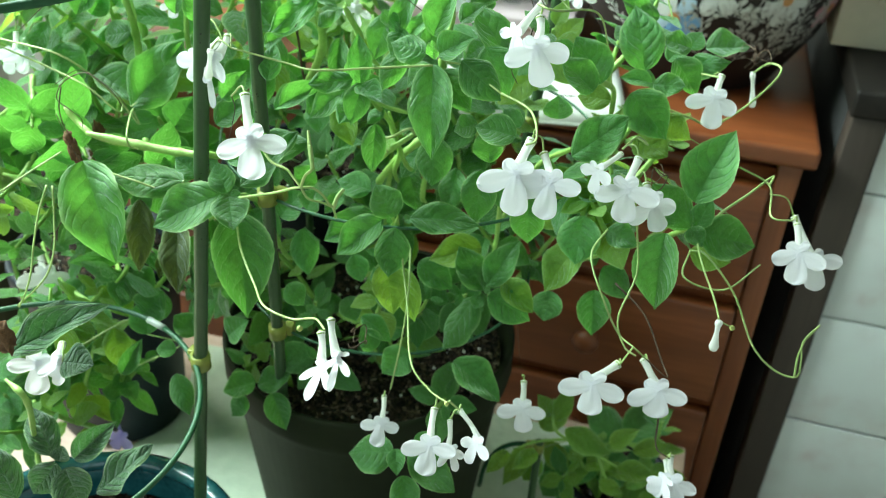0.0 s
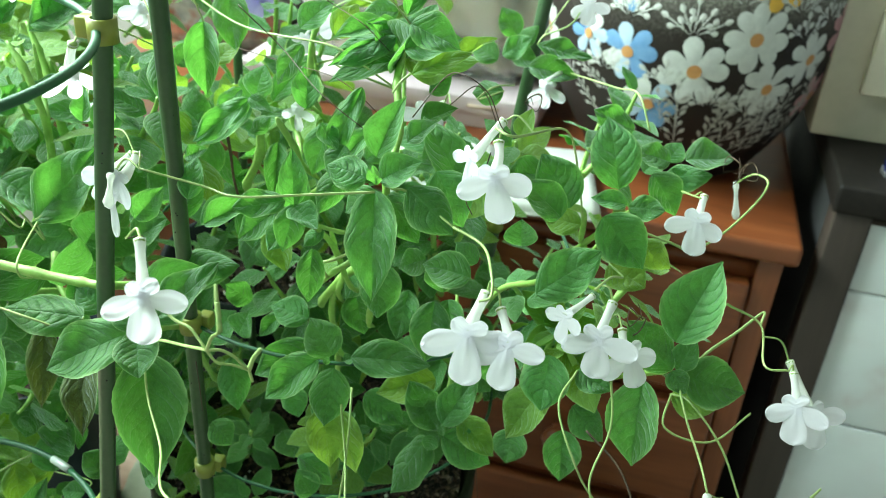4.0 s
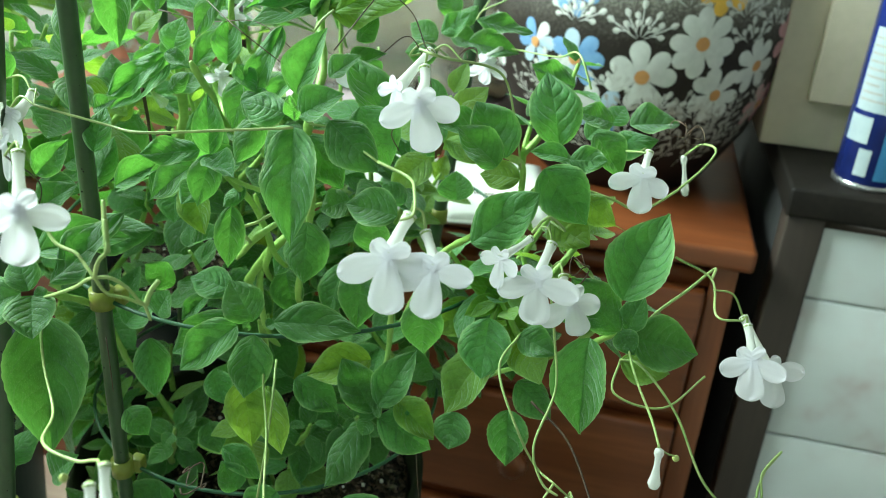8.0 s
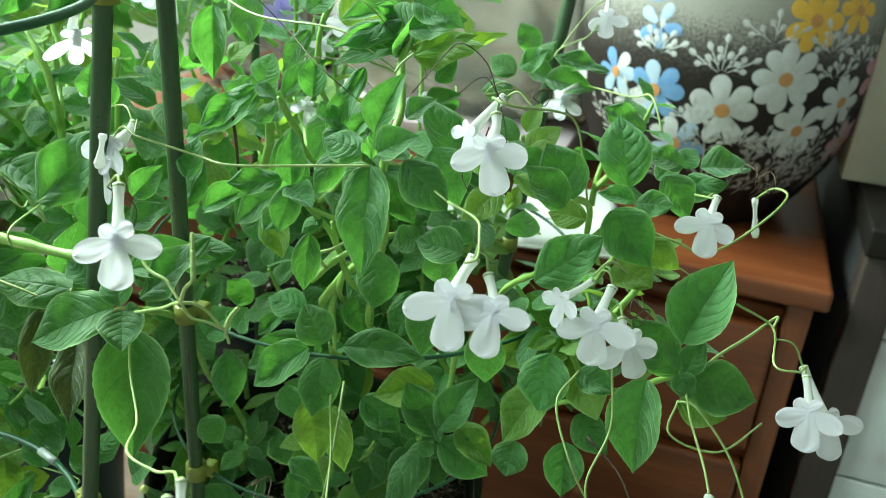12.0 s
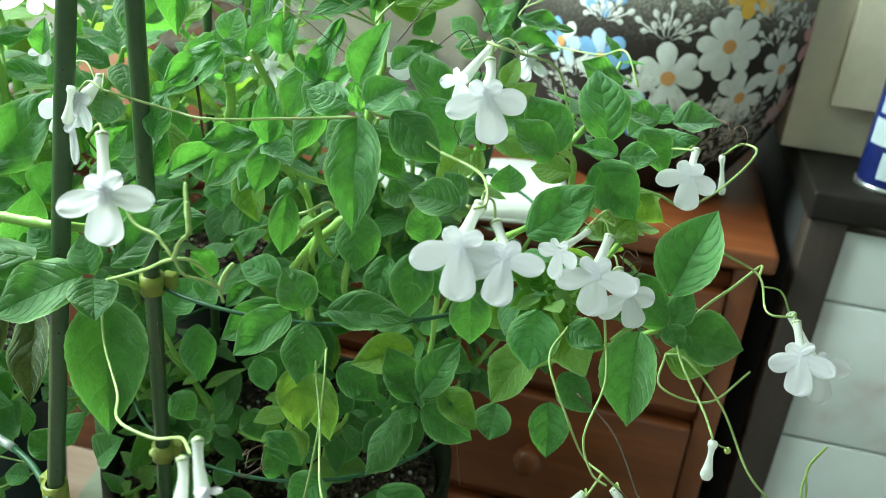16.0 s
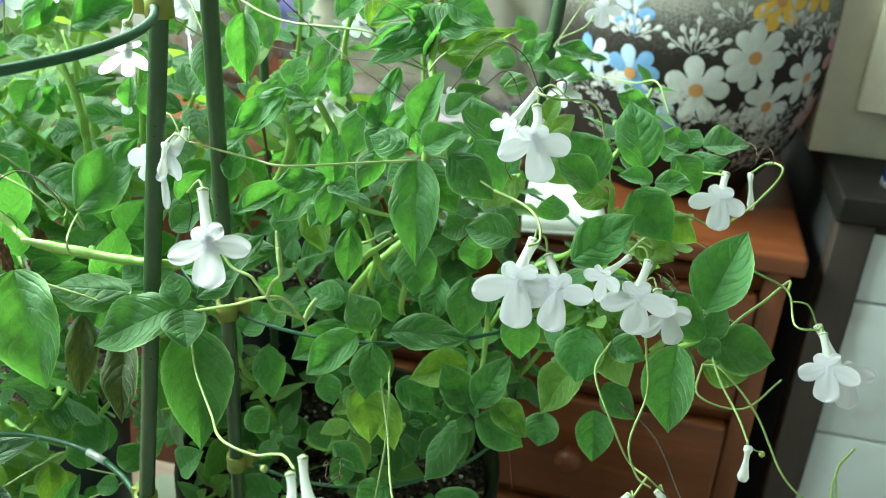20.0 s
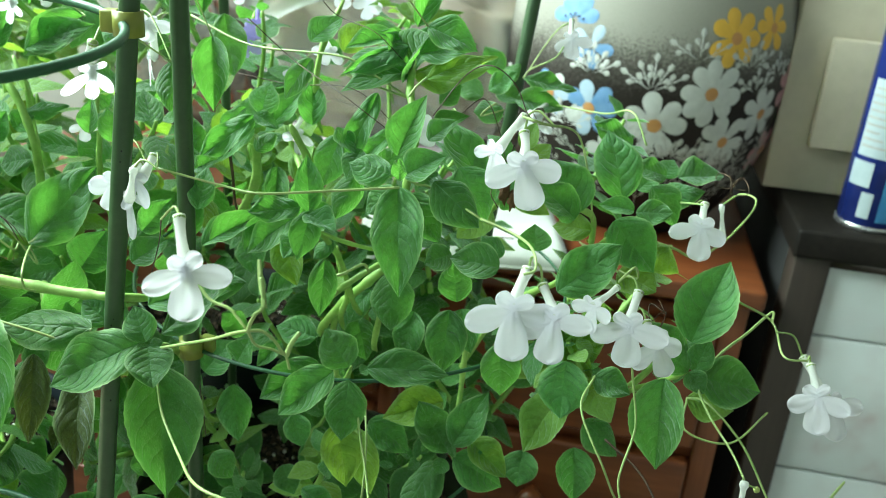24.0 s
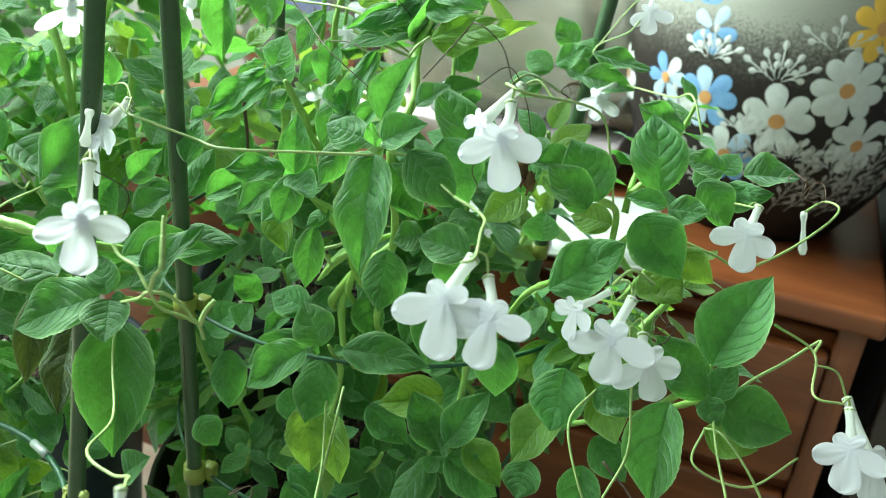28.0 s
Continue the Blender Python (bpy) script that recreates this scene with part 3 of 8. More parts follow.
def dry_stalk(plant_thing, r, *points):
    return part("dry_stalk", tube(points, r * 0.75, r * 0.5, 6, 7), STALK_DRY, plant_thing, "thin dried brown stalk")


def bud(plant_thing, top, low, wide):
    d = Vector(low) - Vector(top)
    bm = lathe([(0, 0), (0.30, 0.03), (0.34, 0.12), (0.22, 0.22), (0.20, 0.42), (0.30, 0.66), (0.44, 0.86), (0.30, 0.98), (0, 1.02)], 10)
    bm.transform(Matrix.Translation(Vector(top)) @ d.to_track_quat("Z", "Y").to_matrix().to_4x4() @ Matrix.Diagonal((wide, wide, d.length, 1)))
    return part("bud", bm, TUBE, plant_thing)


def seed_ball(plant_thing, at, r):
    bm = lathe([(0, -1.0), (0.6, -0.8), (1.0, -0.1), (0.85, 0.5), (0.3, 0.95), (0, 1.25)], 10)
    bm.transform(Matrix.Translation(Vector(at)) @ Matrix.Diagonal((r, r, r, 1)))
    return part("bud", bm, SEED, plant_thing, "tiny round green bud")


def tendril(plant_thing, at, r, turns, seed):
    """A dried stalk end curled up on itself."""
    k = random.Random(seed)
    a0 = k.uniform(0, 6)
    pts = [Vector(at) + Vector((r * (1 - 0.5 * i / 24) * math.cos(a0 + turns * 6.28 * i / 24), 0.004 * math.sin(i * 0.9 + a0), r * (1 - 0.4 * i / 24) * math.sin(a0 + turns * 6.28 * i / 24) + 0.004 * i / 24)) for i in range(25)]
    return part("tendril", tube(pts, 0.00035, 0.0002, 5, 2), STALK_DRY, plant_thing, "curled dry brown tendril")


def withered_bit(plant_thing, at, size, seed):
    bm = bmesh.new()
    bmesh.ops.create_icosphere(bm, subdivisions=3, radius=1)
    for v in bm.verts:
        d = v.co.copy()
        v.co = Vector(at) + Vector((d.x * 0.45, d.y * 0.4, d.z)) * size * (1 + 0.7 * noise.noise(d * 2.3 + Vector((seed, 0, 0))))
    return part("withered_flower", bm, WITHERED, plant_thing, "withered brown flower remnant")


plant = thing("potted_plant", "bushy plant with nodding white flowers in a dark green pot", "plant")
left_plant = thing("potted_plant", "leafy plant with pale flowers in a black pot", "plant")
front_plant = thing("potted_plant", "young plant with ribbed leaves in a glossy teal pot", "plant")
window_plant = thing("potted_plant", "sunlit broad-leaved plant standing toward the window", "plant")
back_plant = thing("potted_plant", "slender plant with violet and white flowers behind the others", "plant")
low_plant = thing("potted_plant", "small leafy plant standing low before the drawers", "plant")


# leaves, each from its base to its tip
leaf(plant, (-0.193, 0.384, 0.970), (-0.230, 0.366, 0.953), 0.57, (0.37, -0.66, 0.91))
leaf(plant, (-0.190, 0.385, 0.971), (-0.198, 0.389, 0.986), 0.81, (0.05, -0.83, 0.99))
leaf(plant, (-0.189, 0.385, 0.969), (-0.179, 0.369, 0.960), 0.92, (0.14, -0.43, 0.86))
leaf(plant, (-0.188, 0.385, 0.970), (-0.183, 0.387, 0.972), 0.96, (0.28, -0.58, 0.70))
leaf(plant, (-0.187, 0.387, 0.958), (-0.166, 0.355, 0.915), 0.52, (0.50, -0.59, 1.03))
leaf(plant, (-0.188, 0.396, 0.970), (-0.157, 0.412, 0.999), 0.45, (0.01, -0.56, 0.87))
leaf(plant, (-0.249, 0.423, 0.919), (-0.238, 0.393, 0.886), 0.42, (0.07, -0.43, 0.90), "b")
leaf(plant, (-0.280, 0.431, 0.923), (-0.268, 0.405, 0.886), 0.36, (0.61, -0.48, 1.08), "b")
leaf(plant, (-0.254, 0.356, 0.992), (-0.227, 0.331, 0.951), 0.55, (0.17, -0.71, 0.73))
leaf(plant, (-0.215, 0.384, 0.974), (-0.262, 0.379, 0.974), 0.44, (0.35, -0.55, 0.74))
leaf(plant, (-0.212, 0.394, 0.972), (-0.225, 0.394, 0.982), 0.86, (0.28, -0.69, 0.87))
leaf(plant, (-0.288, 0.448, 0.978), (-0.257, 0.468, 1.017), 0.55, (0.63, -0.57, 0.94))
leaf(plant, (-0.265, 0.456, 0.964), (-0.252, 0.460, 0.985), 0.89, (0.54, -0.68, 0.63))
leaf(plant, (-0.234, 0.443, 1.041), (-0.235, 0.444, 1.057), 0.70, (0.52, -0.53, 0.48))
leaf(plant, (-0.245, 0.442, 1.044), (-0.246, 0.447, 1.060), 0.56, (0.10, -0.59, 0.60))
leaf(plant, (-0.216, 0.471, 1.076), (-0.210, 0.456, 1.057), 0.56, (0.54, -0.79, 0.86))
leaf(plant, (-0.203, 0.489, 1.087), (-0.198, 0.476, 1.053), 0.45, (0.22, -0.74, 0.65))
leaf(plant, (-0.184, 0.497, 1.047), (-0.208, 0.482, 1.024), 0.40, (0.33, -0.70, 0.75))
leaf(plant, (-0.193, 0.507, 1.048), (-0.208, 0.500, 1.032), 0.43, (0.28, -0.75, 0.78))
leaf(plant, (-0.181, 0.498, 1.048), (-0.178, 0.500, 1.065), 0.91, (0.13, -0.55, 0.67))
leaf(plant, (-0.184, 0.497, 1.048), (-0.170, 0.494, 1.043), 0.51, (-0.05, -0.77, 0.71))
leaf(plant, (-0.183, 0.495, 1.029), (-0.172, 0.492, 1.040), 0.57, (0.31, -0.68, 0.50))
leaf(plant, (-0.192, 0.457, 0.991), (-0.166, 0.466, 1.009), 0.37, (0.24, -0.63, 0.70))
leaf(plant, (-0.174, 0.458, 0.988), (-0.159, 0.468, 1.008), 0.58, (0.38, -0.90, 0.57))
leaf(plant, (-0.214, 0.430, 1.003), (-0.202, 0.437, 1.019), 0.63, (0.60, -0.78, 0.74))
leaf(plant, (-0.189, 0.438, 1.015), (-0.188, 0.445, 1.035), 0.59, (0.18, -0.76, 0.65))
leaf(plant, (-0.198, 0.454, 1.029), (-0.186, 0.454, 1.036), 0.59, (0.34, -0.79, 0.66))
leaf(plant, (-0.094, 0.428, 1.049), (-0.113, 0.427, 1.054), 0.84, (-0.14, -0.72, 0.82))
leaf(plant, (-0.088, 0.428, 1.049), (-0.072, 0.431, 1.061), 0.73, (-0.07, -0.64, 0.59))
leaf(plant, (-0.090, 0.427, 1.047), (-0.089, 0.421, 1.060), 0.45, (0.08, -0.68, 0.53))
leaf(plant, (-0.090, 0.427, 1.044), (-0.081, 0.396, 1.008), 0.45, (0.01, -0.60, 0.74))
leaf(plant, (-0.093, 0.435, 1.040), (-0.107, 0.429, 1.030), 0.71, (-0.06, -0.81, 0.80))
leaf(plant, (-0.088, 0.439, 1.037), (-0.071, 0.434, 1.018), 0.60, (0.07, -0.86, 0.58))
leaf(plant, (-0.074, 0.424, 1.050), (-0.051, 0.418, 1.036), 0.71, (-0.12, -0.63, 0.89))
leaf(plant, (-0.094, 0.440, 1.054), (-0.086, 0.446, 1.082), 0.51, (-0.02, -0.64, 0.74))
leaf(plant, (-0.112, 0.469, 1.074), (-0.122, 0.453, 1.041), 0.32, (0.07, -0.90, 0.59))
leaf(plant, (-0.104, 0.475, 1.055), (-0.125, 0.463, 1.035), 0.33, (0.01, -0.81, 0.66))
leaf(plant, (-0.133, 0.483, 1.047), (-0.139, 0.468, 1.025), 0.63, (0.13, -0.57, 0.55))
leaf(plant, (-0.147, 0.463, 1.007), (-0.144, 0.466, 1.032), 0.62, (0.47, -0.58, 0.96))
leaf(plant, (-0.115, 0.453, 1.039), (-0.122, 0.440, 1.019), 0.54, (0.43, -0.57, 0.61))
leaf(plant, (-0.140, 0.454, 1.010), (-0.126, 0.459, 1.017), 0.88, (0.39, -0.66, 0.76))
leaf(plant, (-0.141, 0.453, 1.008), (-0.144, 0.432, 0.998), 0.55, (0.11, -0.82, 0.58))
leaf(plant, (-0.147, 0.454, 1.011), (-0.168, 0.442, 0.995), 0.53, (0.10, -0.58, 0.57))
leaf(plant, (-0.154, 0.498, 1.080), (-0.168, 0.489, 1.060), 0.45, (0.34, -0.58, 0.82))
leaf(plant, (-0.155, 0.504, 1.044), (-0.159, 0.515, 1.066), 0.55, (0.25, -0.94, 0.77))
leaf(plant, (-0.108, 0.498, 1.090), (-0.135, 0.485, 1.084), 0.51, (0.04, -0.71, 0.63))
leaf(plant, (-0.109, 0.496, 1.087), (-0.131, 0.475, 1.081), 0.27, (0.42, -0.72, 0.55))
leaf(plant, (-0.105, 0.500, 1.093), (-0.120, 0.493, 1.097), 0.45, (0.36, -0.79, 0.73))
leaf(plant, (-0.095, 0.478, 1.092), (-0.070, 0.481, 1.102), 0.65, (-0.09, -0.77, 0.75))
leaf(plant, (-0.090, 0.475, 1.082), (-0.066, 0.478, 1.098), 0.39, (0.26, -0.61, 0.76), "y")
leaf(plant, (-0.082, 0.446, 1.061), (-0.071, 0.452, 1.071), 0.67, (-0.21, -0.72, 0.84))
leaf(plant, (-0.088, 0.500, 1.065), (-0.079, 0.499, 1.077), 0.77, (-0.05, -0.87, 0.66))
leaf(plant, (-0.041, 0.411, 1.020), (-0.063, 0.411, 1.023), 0.70, (0.25, -0.90, 0.78))
leaf(plant, (-0.065, 0.466, 0.974), (-0.069, 0.469, 0.994), 0.81, (-0.05, -0.79, 0.87))
leaf(plant, (-0.063, 0.419, 1.020), (-0.074, 0.414, 1.016), 0.98, (-0.01, -0.86, 0.70))
leaf(plant, (-0.067, 0.458, 0.973), (-0.066, 0.440, 0.947), 0.63, (0.10, -0.62, 0.79))
leaf(plant, (-0.062, 0.465, 0.971), (-0.054, 0.451, 0.955), 0.65, (-0.15, -0.76, 0.89))
leaf(plant, (-0.041, 0.422, 1.021), (-0.051, 0.424, 1.029), 0.81, (-0.04, -0.62, 0.82))
leaf(plant, (-0.030, 0.477, 1.003), (-0.032, 0.479, 1.016), 1.16, (-0.08, -0.75, 0.85))
leaf(plant, (-0.016, 0.444, 0.998), (0.010, 0.453, 1.021), 0.62, (0.06, -0.76, 0.66))
leaf(plant, (0.006, 0.499, 1.016), (0.031, 0.490, 0.996), 0.74, (0.03, -0.92, 0.72))
leaf(plant, (0.010, 0.528, 1.019), (0.001, 0.539, 1.055), 0.68, (0.17, -0.59, 0.63))
leaf(plant, (-0.010, 0.486, 1.024), (-0.028, 0.495, 1.046), 0.73, (0.15, -0.86, 0.69))
leaf(plant, (0.031, 0.583, 1.005), (0.059, 0.584, 1.015), 0.59, (0.08, -0.69, 0.88))
leaf(plant, (0.016, 0.508, 1.020), (-0.002, 0.506, 1.023), 0.56, (0.03, -0.67, 0.75))
leaf(plant, (0.017, 0.507, 1.020), (0.035, 0.503, 1.023), 0.71, (-0.04, -0.95, 0.56))
leaf(plant, (0.021, 0.583, 1.007), (0.032, 0.590, 1.020), 0.73, (-0.36, -0.93, 0.52))
leaf(plant, (-0.004, 0.495, 1.011), (-0.024, 0.495, 1.013), 0.74, (-0.22, -0.94, 0.90), "y")
leaf(plant, (0.013, 0.499, 0.990), (0.033, 0.492, 0.985), 1.04, (0.11, -0.67, 0.93), "y")
leaf(plant, (0.026, 0.502, 1.004), (0.045, 0.501, 0.993), 0.68, (-0.06, -0.62, 0.55), "y")
leaf(plant, (0.052, 0.474, 0.968), (0.065, 0.493, 1.008), 0.59, (-0.15, -0.64, 0.60))
leaf(plant, (0.053, 0.471, 0.953), (0.027, 0.476, 0.973), 0.66, (0.14, -0.89, 0.74))
leaf(plant, (0.059, 0.471, 0.951), (0.091, 0.472, 0.949), 0.77, (0.02, -0.79, 0.69))
leaf(plant, (0.056, 0.472, 0.953), (0.060, 0.474, 0.971), 0.71, (-0.08, -0.60, 0.77))
leaf(plant, (0.053, 0.468, 0.955), (0.061, 0.461, 0.948), 0.87, (-0.21, -0.75, 0.81))
leaf(plant, (0.056, 0.475, 0.936), (0.079, 0.471, 0.938), 0.77, (-0.16, -0.50, 0.81), "y")
leaf(plant, (0.040, 0.450, 0.959), (0.040, 0.431, 0.918), 0.55, (-0.33, -0.60, 1.00))
leaf(plant, (-0.007, 0.462, 0.953), (-0.006, 0.450, 0.928), 0.89, (-0.03, -0.70, 0.93))
leaf(plant, (-0.006, 0.461, 0.936), (-0.024, 0.446, 0.906), 0.59, (-0.24, -0.84, 1.01), "y")
leaf(plant, (-0.041, 0.469, 0.953), (-0.037, 0.459, 0.926), 0.68, (0.02, -0.72, 0.96))
leaf(plant, (0.008, 0.462, 0.947), (0.026, 0.456, 0.944), 0.76, (-0.22, -0.82, 0.90))
leaf(plant, (0.008, 0.487, 0.905), (0.029, 0.479, 0.892), 0.72, (-0.24, -0.60, 1.10))
leaf(plant, (0.005, 0.489, 0.885), (0.009, 0.473, 0.860), 0.66, (0.06, -0.69, 1.09))
leaf(plant, (-0.023, 0.492, 0.875), (-0.023, 0.482, 0.858), 1.07, (-0.15, -0.77, 0.72))
leaf(plant, (-0.109, 0.427, 0.950), (-0.122, 0.430, 0.967), 0.86, (0.08, -0.82, 0.80))
leaf(plant, (-0.100, 0.429, 0.950), (-0.062, 0.431, 0.957), 0.48, (0.26, -0.83, 1.09))
leaf(plant, (-0.116, 0.425, 0.947), (-0.139, 0.410, 0.928), 0.56, (0.23, -0.67, 1.05))
leaf(plant, (-0.108, 0.425, 0.944), (-0.105, 0.404, 0.925), 0.70, (0.17, -0.67, 1.00))
leaf(plant, (-0.103, 0.427, 0.948), (-0.099, 0.430, 0.950), 1.11, (0.07, -0.59, 1.08))
leaf(plant, (-0.110, 0.426, 0.946), (-0.113, 0.423, 0.950), 0.76, (-0.02, -0.78, 0.98))
leaf(plant, (-0.112, 0.421, 0.921), (-0.100, 0.405, 0.898), 0.69, (0.41, -0.50, 0.82), "y")
leaf(plant, (-0.103, 0.427, 0.916), (-0.091, 0.410, 0.890), 0.45, (-0.03, -0.76, 1.03), "y")
leaf(plant, (-0.131, 0.454, 0.932), (-0.161, 0.442, 0.913), 0.47, (0.43, -0.76, 1.05))
leaf(plant, (-0.098, 0.465, 0.985), (-0.095, 0.449, 0.961), 0.75, (0.07, -0.62, 0.64))
leaf(plant, (-0.070, 0.487, 0.901), (-0.101, 0.472, 0.895), 0.59, (0.29, -0.75, 0.84), "y")
leaf(plant, (-0.062, 0.468, 0.882), (-0.082, 0.474, 0.907), 0.62, (0.17, -0.86, 0.84))
leaf(plant, (-0.060, 0.468, 0.887), (-0.046, 0.479, 0.917), 0.54, (0.03, -0.79, 0.94))
leaf(plant, (-0.059, 0.467, 0.880), (-0.028, 0.467, 0.868), 0.66, (-0.05, -0.63, 0.77))
leaf(plant, (-0.052, 0.476, 0.887), (-0.029, 0.468, 0.873), 0.59, (0.11, -0.81, 1.10), "y")
leaf(plant, (-0.069, 0.473, 0.870), (-0.090, 0.456, 0.836), 0.56, (-0.17, -0.45, 0.90))
leaf(plant, (-0.064, 0.466, 0.879), (-0.066, 0.461, 0.871), 0.93, (0.21, -0.73, 1.02))
leaf(plant, (-0.062, 0.467, 0.882), (-0.058, 0.468, 0.886), 1.30, (0.23, -0.75, 1.04))
leaf(plant, (-0.111, 0.484, 0.882), (-0.085, 0.482, 0.868), 0.64, (0.21, -0.64, 0.75))
leaf(plant, (-0.137, 0.463, 0.942), (-0.157, 0.460, 0.950), 0.82, (0.11, -0.59, 0.93))
leaf(plant, (-0.186, 0.475, 0.911), (-0.181, 0.479, 0.925), 1.07, (0.05, -0.60, 0.92))
leaf(plant, (-0.183, 0.462, 0.905), (-0.172, 0.446, 0.881), 0.60, (0.46, -0.57, 0.74))
leaf(plant, (-0.207, 0.478, 0.899), (-0.196, 0.489, 0.917), 0.94, (0.04, -0.71, 0.97))
leaf(plant, (-0.151, 0.469, 0.888), (-0.143, 0.462, 0.873), 0.81, (0.21, -0.58, 0.90))
leaf(plant, (-0.158, 0.473, 0.849), (-0.148, 0.464, 0.837), 0.86, (-0.01, -0.78, 1.05))
leaf(plant, (-0.185, 0.438, 0.876), (-0.171, 0.435, 0.866), 0.88, (0.26, -0.51, 0.88))
leaf(plant, (-0.218, 0.424, 0.864), (-0.216, 0.428, 0.884), 0.59, (0.22, -0.43, 0.73))
leaf(plant, (-0.255, 0.427, 0.832), (-0.240, 0.435, 0.852), 0.61, (0.17, -0.45, 0.89))
leaf(plant, (-0.222, 0.422, 0.835), (-0.210, 0.425, 0.850), 0.93, (0.22, -0.54, 1.09))
leaf(plant, (-0.229, 0.563, 1.086), (-0.218, 0.550, 1.053), 0.55, (0.16, -0.54, 0.91))
leaf(plant, (-0.257, 0.550, 1.038), (-0.247, 0.560, 1.052), 0.70, (0.31, -0.61, 0.67))
leaf(plant, (-0.237, 0.558, 1.040), (-0.227, 0.568, 1.054), 0.70, (0.11, -0.73, 0.98), "y")
leaf(plant, (-0.192, 0.514, 1.037), (-0.215, 0.492, 1.017), 0.44, (0.57, -0.44, 0.87))
leaf(plant, (-0.233, 0.528, 1.011), (-0.240, 0.539, 1.033), 0.65, (0.50, -0.66, 0.81))
leaf(plant, (-0.224, 0.536, 1.018), (-0.208, 0.543, 1.037), 0.61, (0.28, -0.43, 0.69), "y")
leaf(plant, (-0.204, 0.534, 1.028), (-0.198, 0.544, 1.047), 0.83, (0.09, -0.79, 0.93))
leaf(plant, (-0.191, 0.540, 1.030), (-0.175, 0.554, 1.055), 0.43, (0.03, -0.78, 0.92))
leaf(plant, (-0.198, 0.531, 1.018), (-0.185, 0.539, 1.029), 0.76, (0.02, -0.72, 1.09))
leaf(plant, (-0.184, 0.531, 1.009), (-0.179, 0.511, 0.982), 0.37, (0.33, -0.62, 1.05))
leaf(plant, (-0.184, 0.558, 0.993), (-0.173, 0.571, 1.012), 0.73, (0.45, -0.61, 0.75), "y")
leaf(plant, (-0.207, 0.479, 0.977), (-0.179, 0.492, 0.995), 0.38, (0.07, -0.43, 0.78))
leaf(plant, (-0.140, 0.443, 1.022), (-0.159, 0.426, 1.021), 0.58, (0.57, -0.68, 1.15))
leaf(plant, (-0.136, 0.444, 1.020), (-0.139, 0.449, 1.046), 0.49, (0.25, -0.69, 1.10))
leaf(plant, (-0.135, 0.444, 1.020), (-0.137, 0.430, 1.001), 0.60, (0.35, -0.45, 1.15))
leaf(plant, (-0.136, 0.443, 1.019), (-0.119, 0.431, 1.018), 0.61, (0.32, -0.59, 0.80))
leaf(plant, (-0.218, 0.476, 0.979), (-0.213, 0.491, 1.003), 0.50, (0.41, -0.42, 0.81))
leaf(plant, (-0.249, 0.499, 0.978), (-0.232, 0.511, 0.993), 0.81, (0.35, -0.46, 0.73))
leaf(plant, (-0.279, 0.517, 0.966), (-0.268, 0.527, 0.985), 0.88, (0.38, -0.71, 0.94))
leaf(plant, (-0.264, 0.547, 0.979), (-0.273, 0.541, 0.988), 1.06, (0.29, -0.37, 0.82), "y")
leaf(plant, (-0.243, 0.467, 0.980), (-0.222, 0.471, 0.981), 0.72, (0.13, -0.63, 0.80))
leaf(plant, (-0.234, 0.454, 0.973), (-0.221, 0.467, 0.984), 0.74, (0.51, -0.36, 1.18))
leaf(plant, (-0.201, 0.438, 0.973), (-0.170, 0.450, 0.978), 0.63, (0.58, -0.50, 0.96))
leaf(plant, (-0.199, 0.405, 0.978), (-0.166, 0.424, 0.987), 0.51, (0.58, -0.31, 1.00))
leaf(plant, (-0.127, 0.455, 1.059), (-0.118, 0.452, 1.048), 0.71, (0.20, -0.41, 1.11))
leaf(plant, (-0.154, 0.495, 1.089), (-0.142, 0.507, 1.103), 0.64, (0.16, -0.65, 0.89))
leaf(plant, (-0.141, 0.509, 1.083), (-0.132, 0.513, 1.100), 0.73, (0.41, -0.76, 0.80), "y")
leaf(plant, (-0.102, 0.503, 1.101), (-0.094, 0.517, 1.131), 0.34, (0.35, -0.60, 0.71))
leaf(plant, (-0.104, 0.493, 1.093), (-0.126, 0.472, 1.085), 0.36, (0.12, -0.70, 0.67))
leaf(plant, (-0.113, 0.502, 1.094), (-0.133, 0.486, 1.093), 0.50, (0.41, -0.59, 1.06))
leaf(plant, (-0.106, 0.504, 1.093), (-0.120, 0.502, 1.094), 0.81, (0.45, -0.73, 0.68))
leaf(plant, (-0.090, 0.468, 1.107), (-0.066, 0.468, 1.101), 0.75, (0.16, -0.67, 0.87))
leaf(plant, (-0.123, 0.555, 1.087), (-0.139, 0.545, 1.089), 0.76, (0.45, -0.77, 0.79))
leaf(plant, (-0.088, 0.543, 1.069), (-0.067, 0.552, 1.083), 0.36, (-0.07, -0.59, 0.97), "y")
leaf(plant, (-0.061, 0.556, 1.052), (-0.076, 0.547, 1.053), 0.89, (0.33, -0.66, 0.77))
leaf(plant, (-0.087, 0.486, 1.054), (-0.072, 0.491, 1.065), 0.66, (-0.12, -0.60, 1.08))
leaf(plant, (-0.084, 0.519, 1.044), (-0.089, 0.522, 1.051), 1.30, (0.15, -0.60, 1.08))
leaf(plant, (-0.055, 0.448, 1.041), (-0.077, 0.456, 1.072), 0.46, (0.22, -0.67, 0.95))
leaf(plant, (-0.066, 0.438, 1.053), (-0.048, 0.428, 1.036), 0.83, (-0.05, -0.54, 1.20))
leaf(plant, (-0.013, 0.478, 1.022), (-0.032, 0.477, 1.039), 0.69, (0.01, -0.70, 0.94))
leaf(plant, (-0.052, 0.508, 1.018), (-0.045, 0.508, 1.013), 1.30, (0.08, -0.46, 0.79))
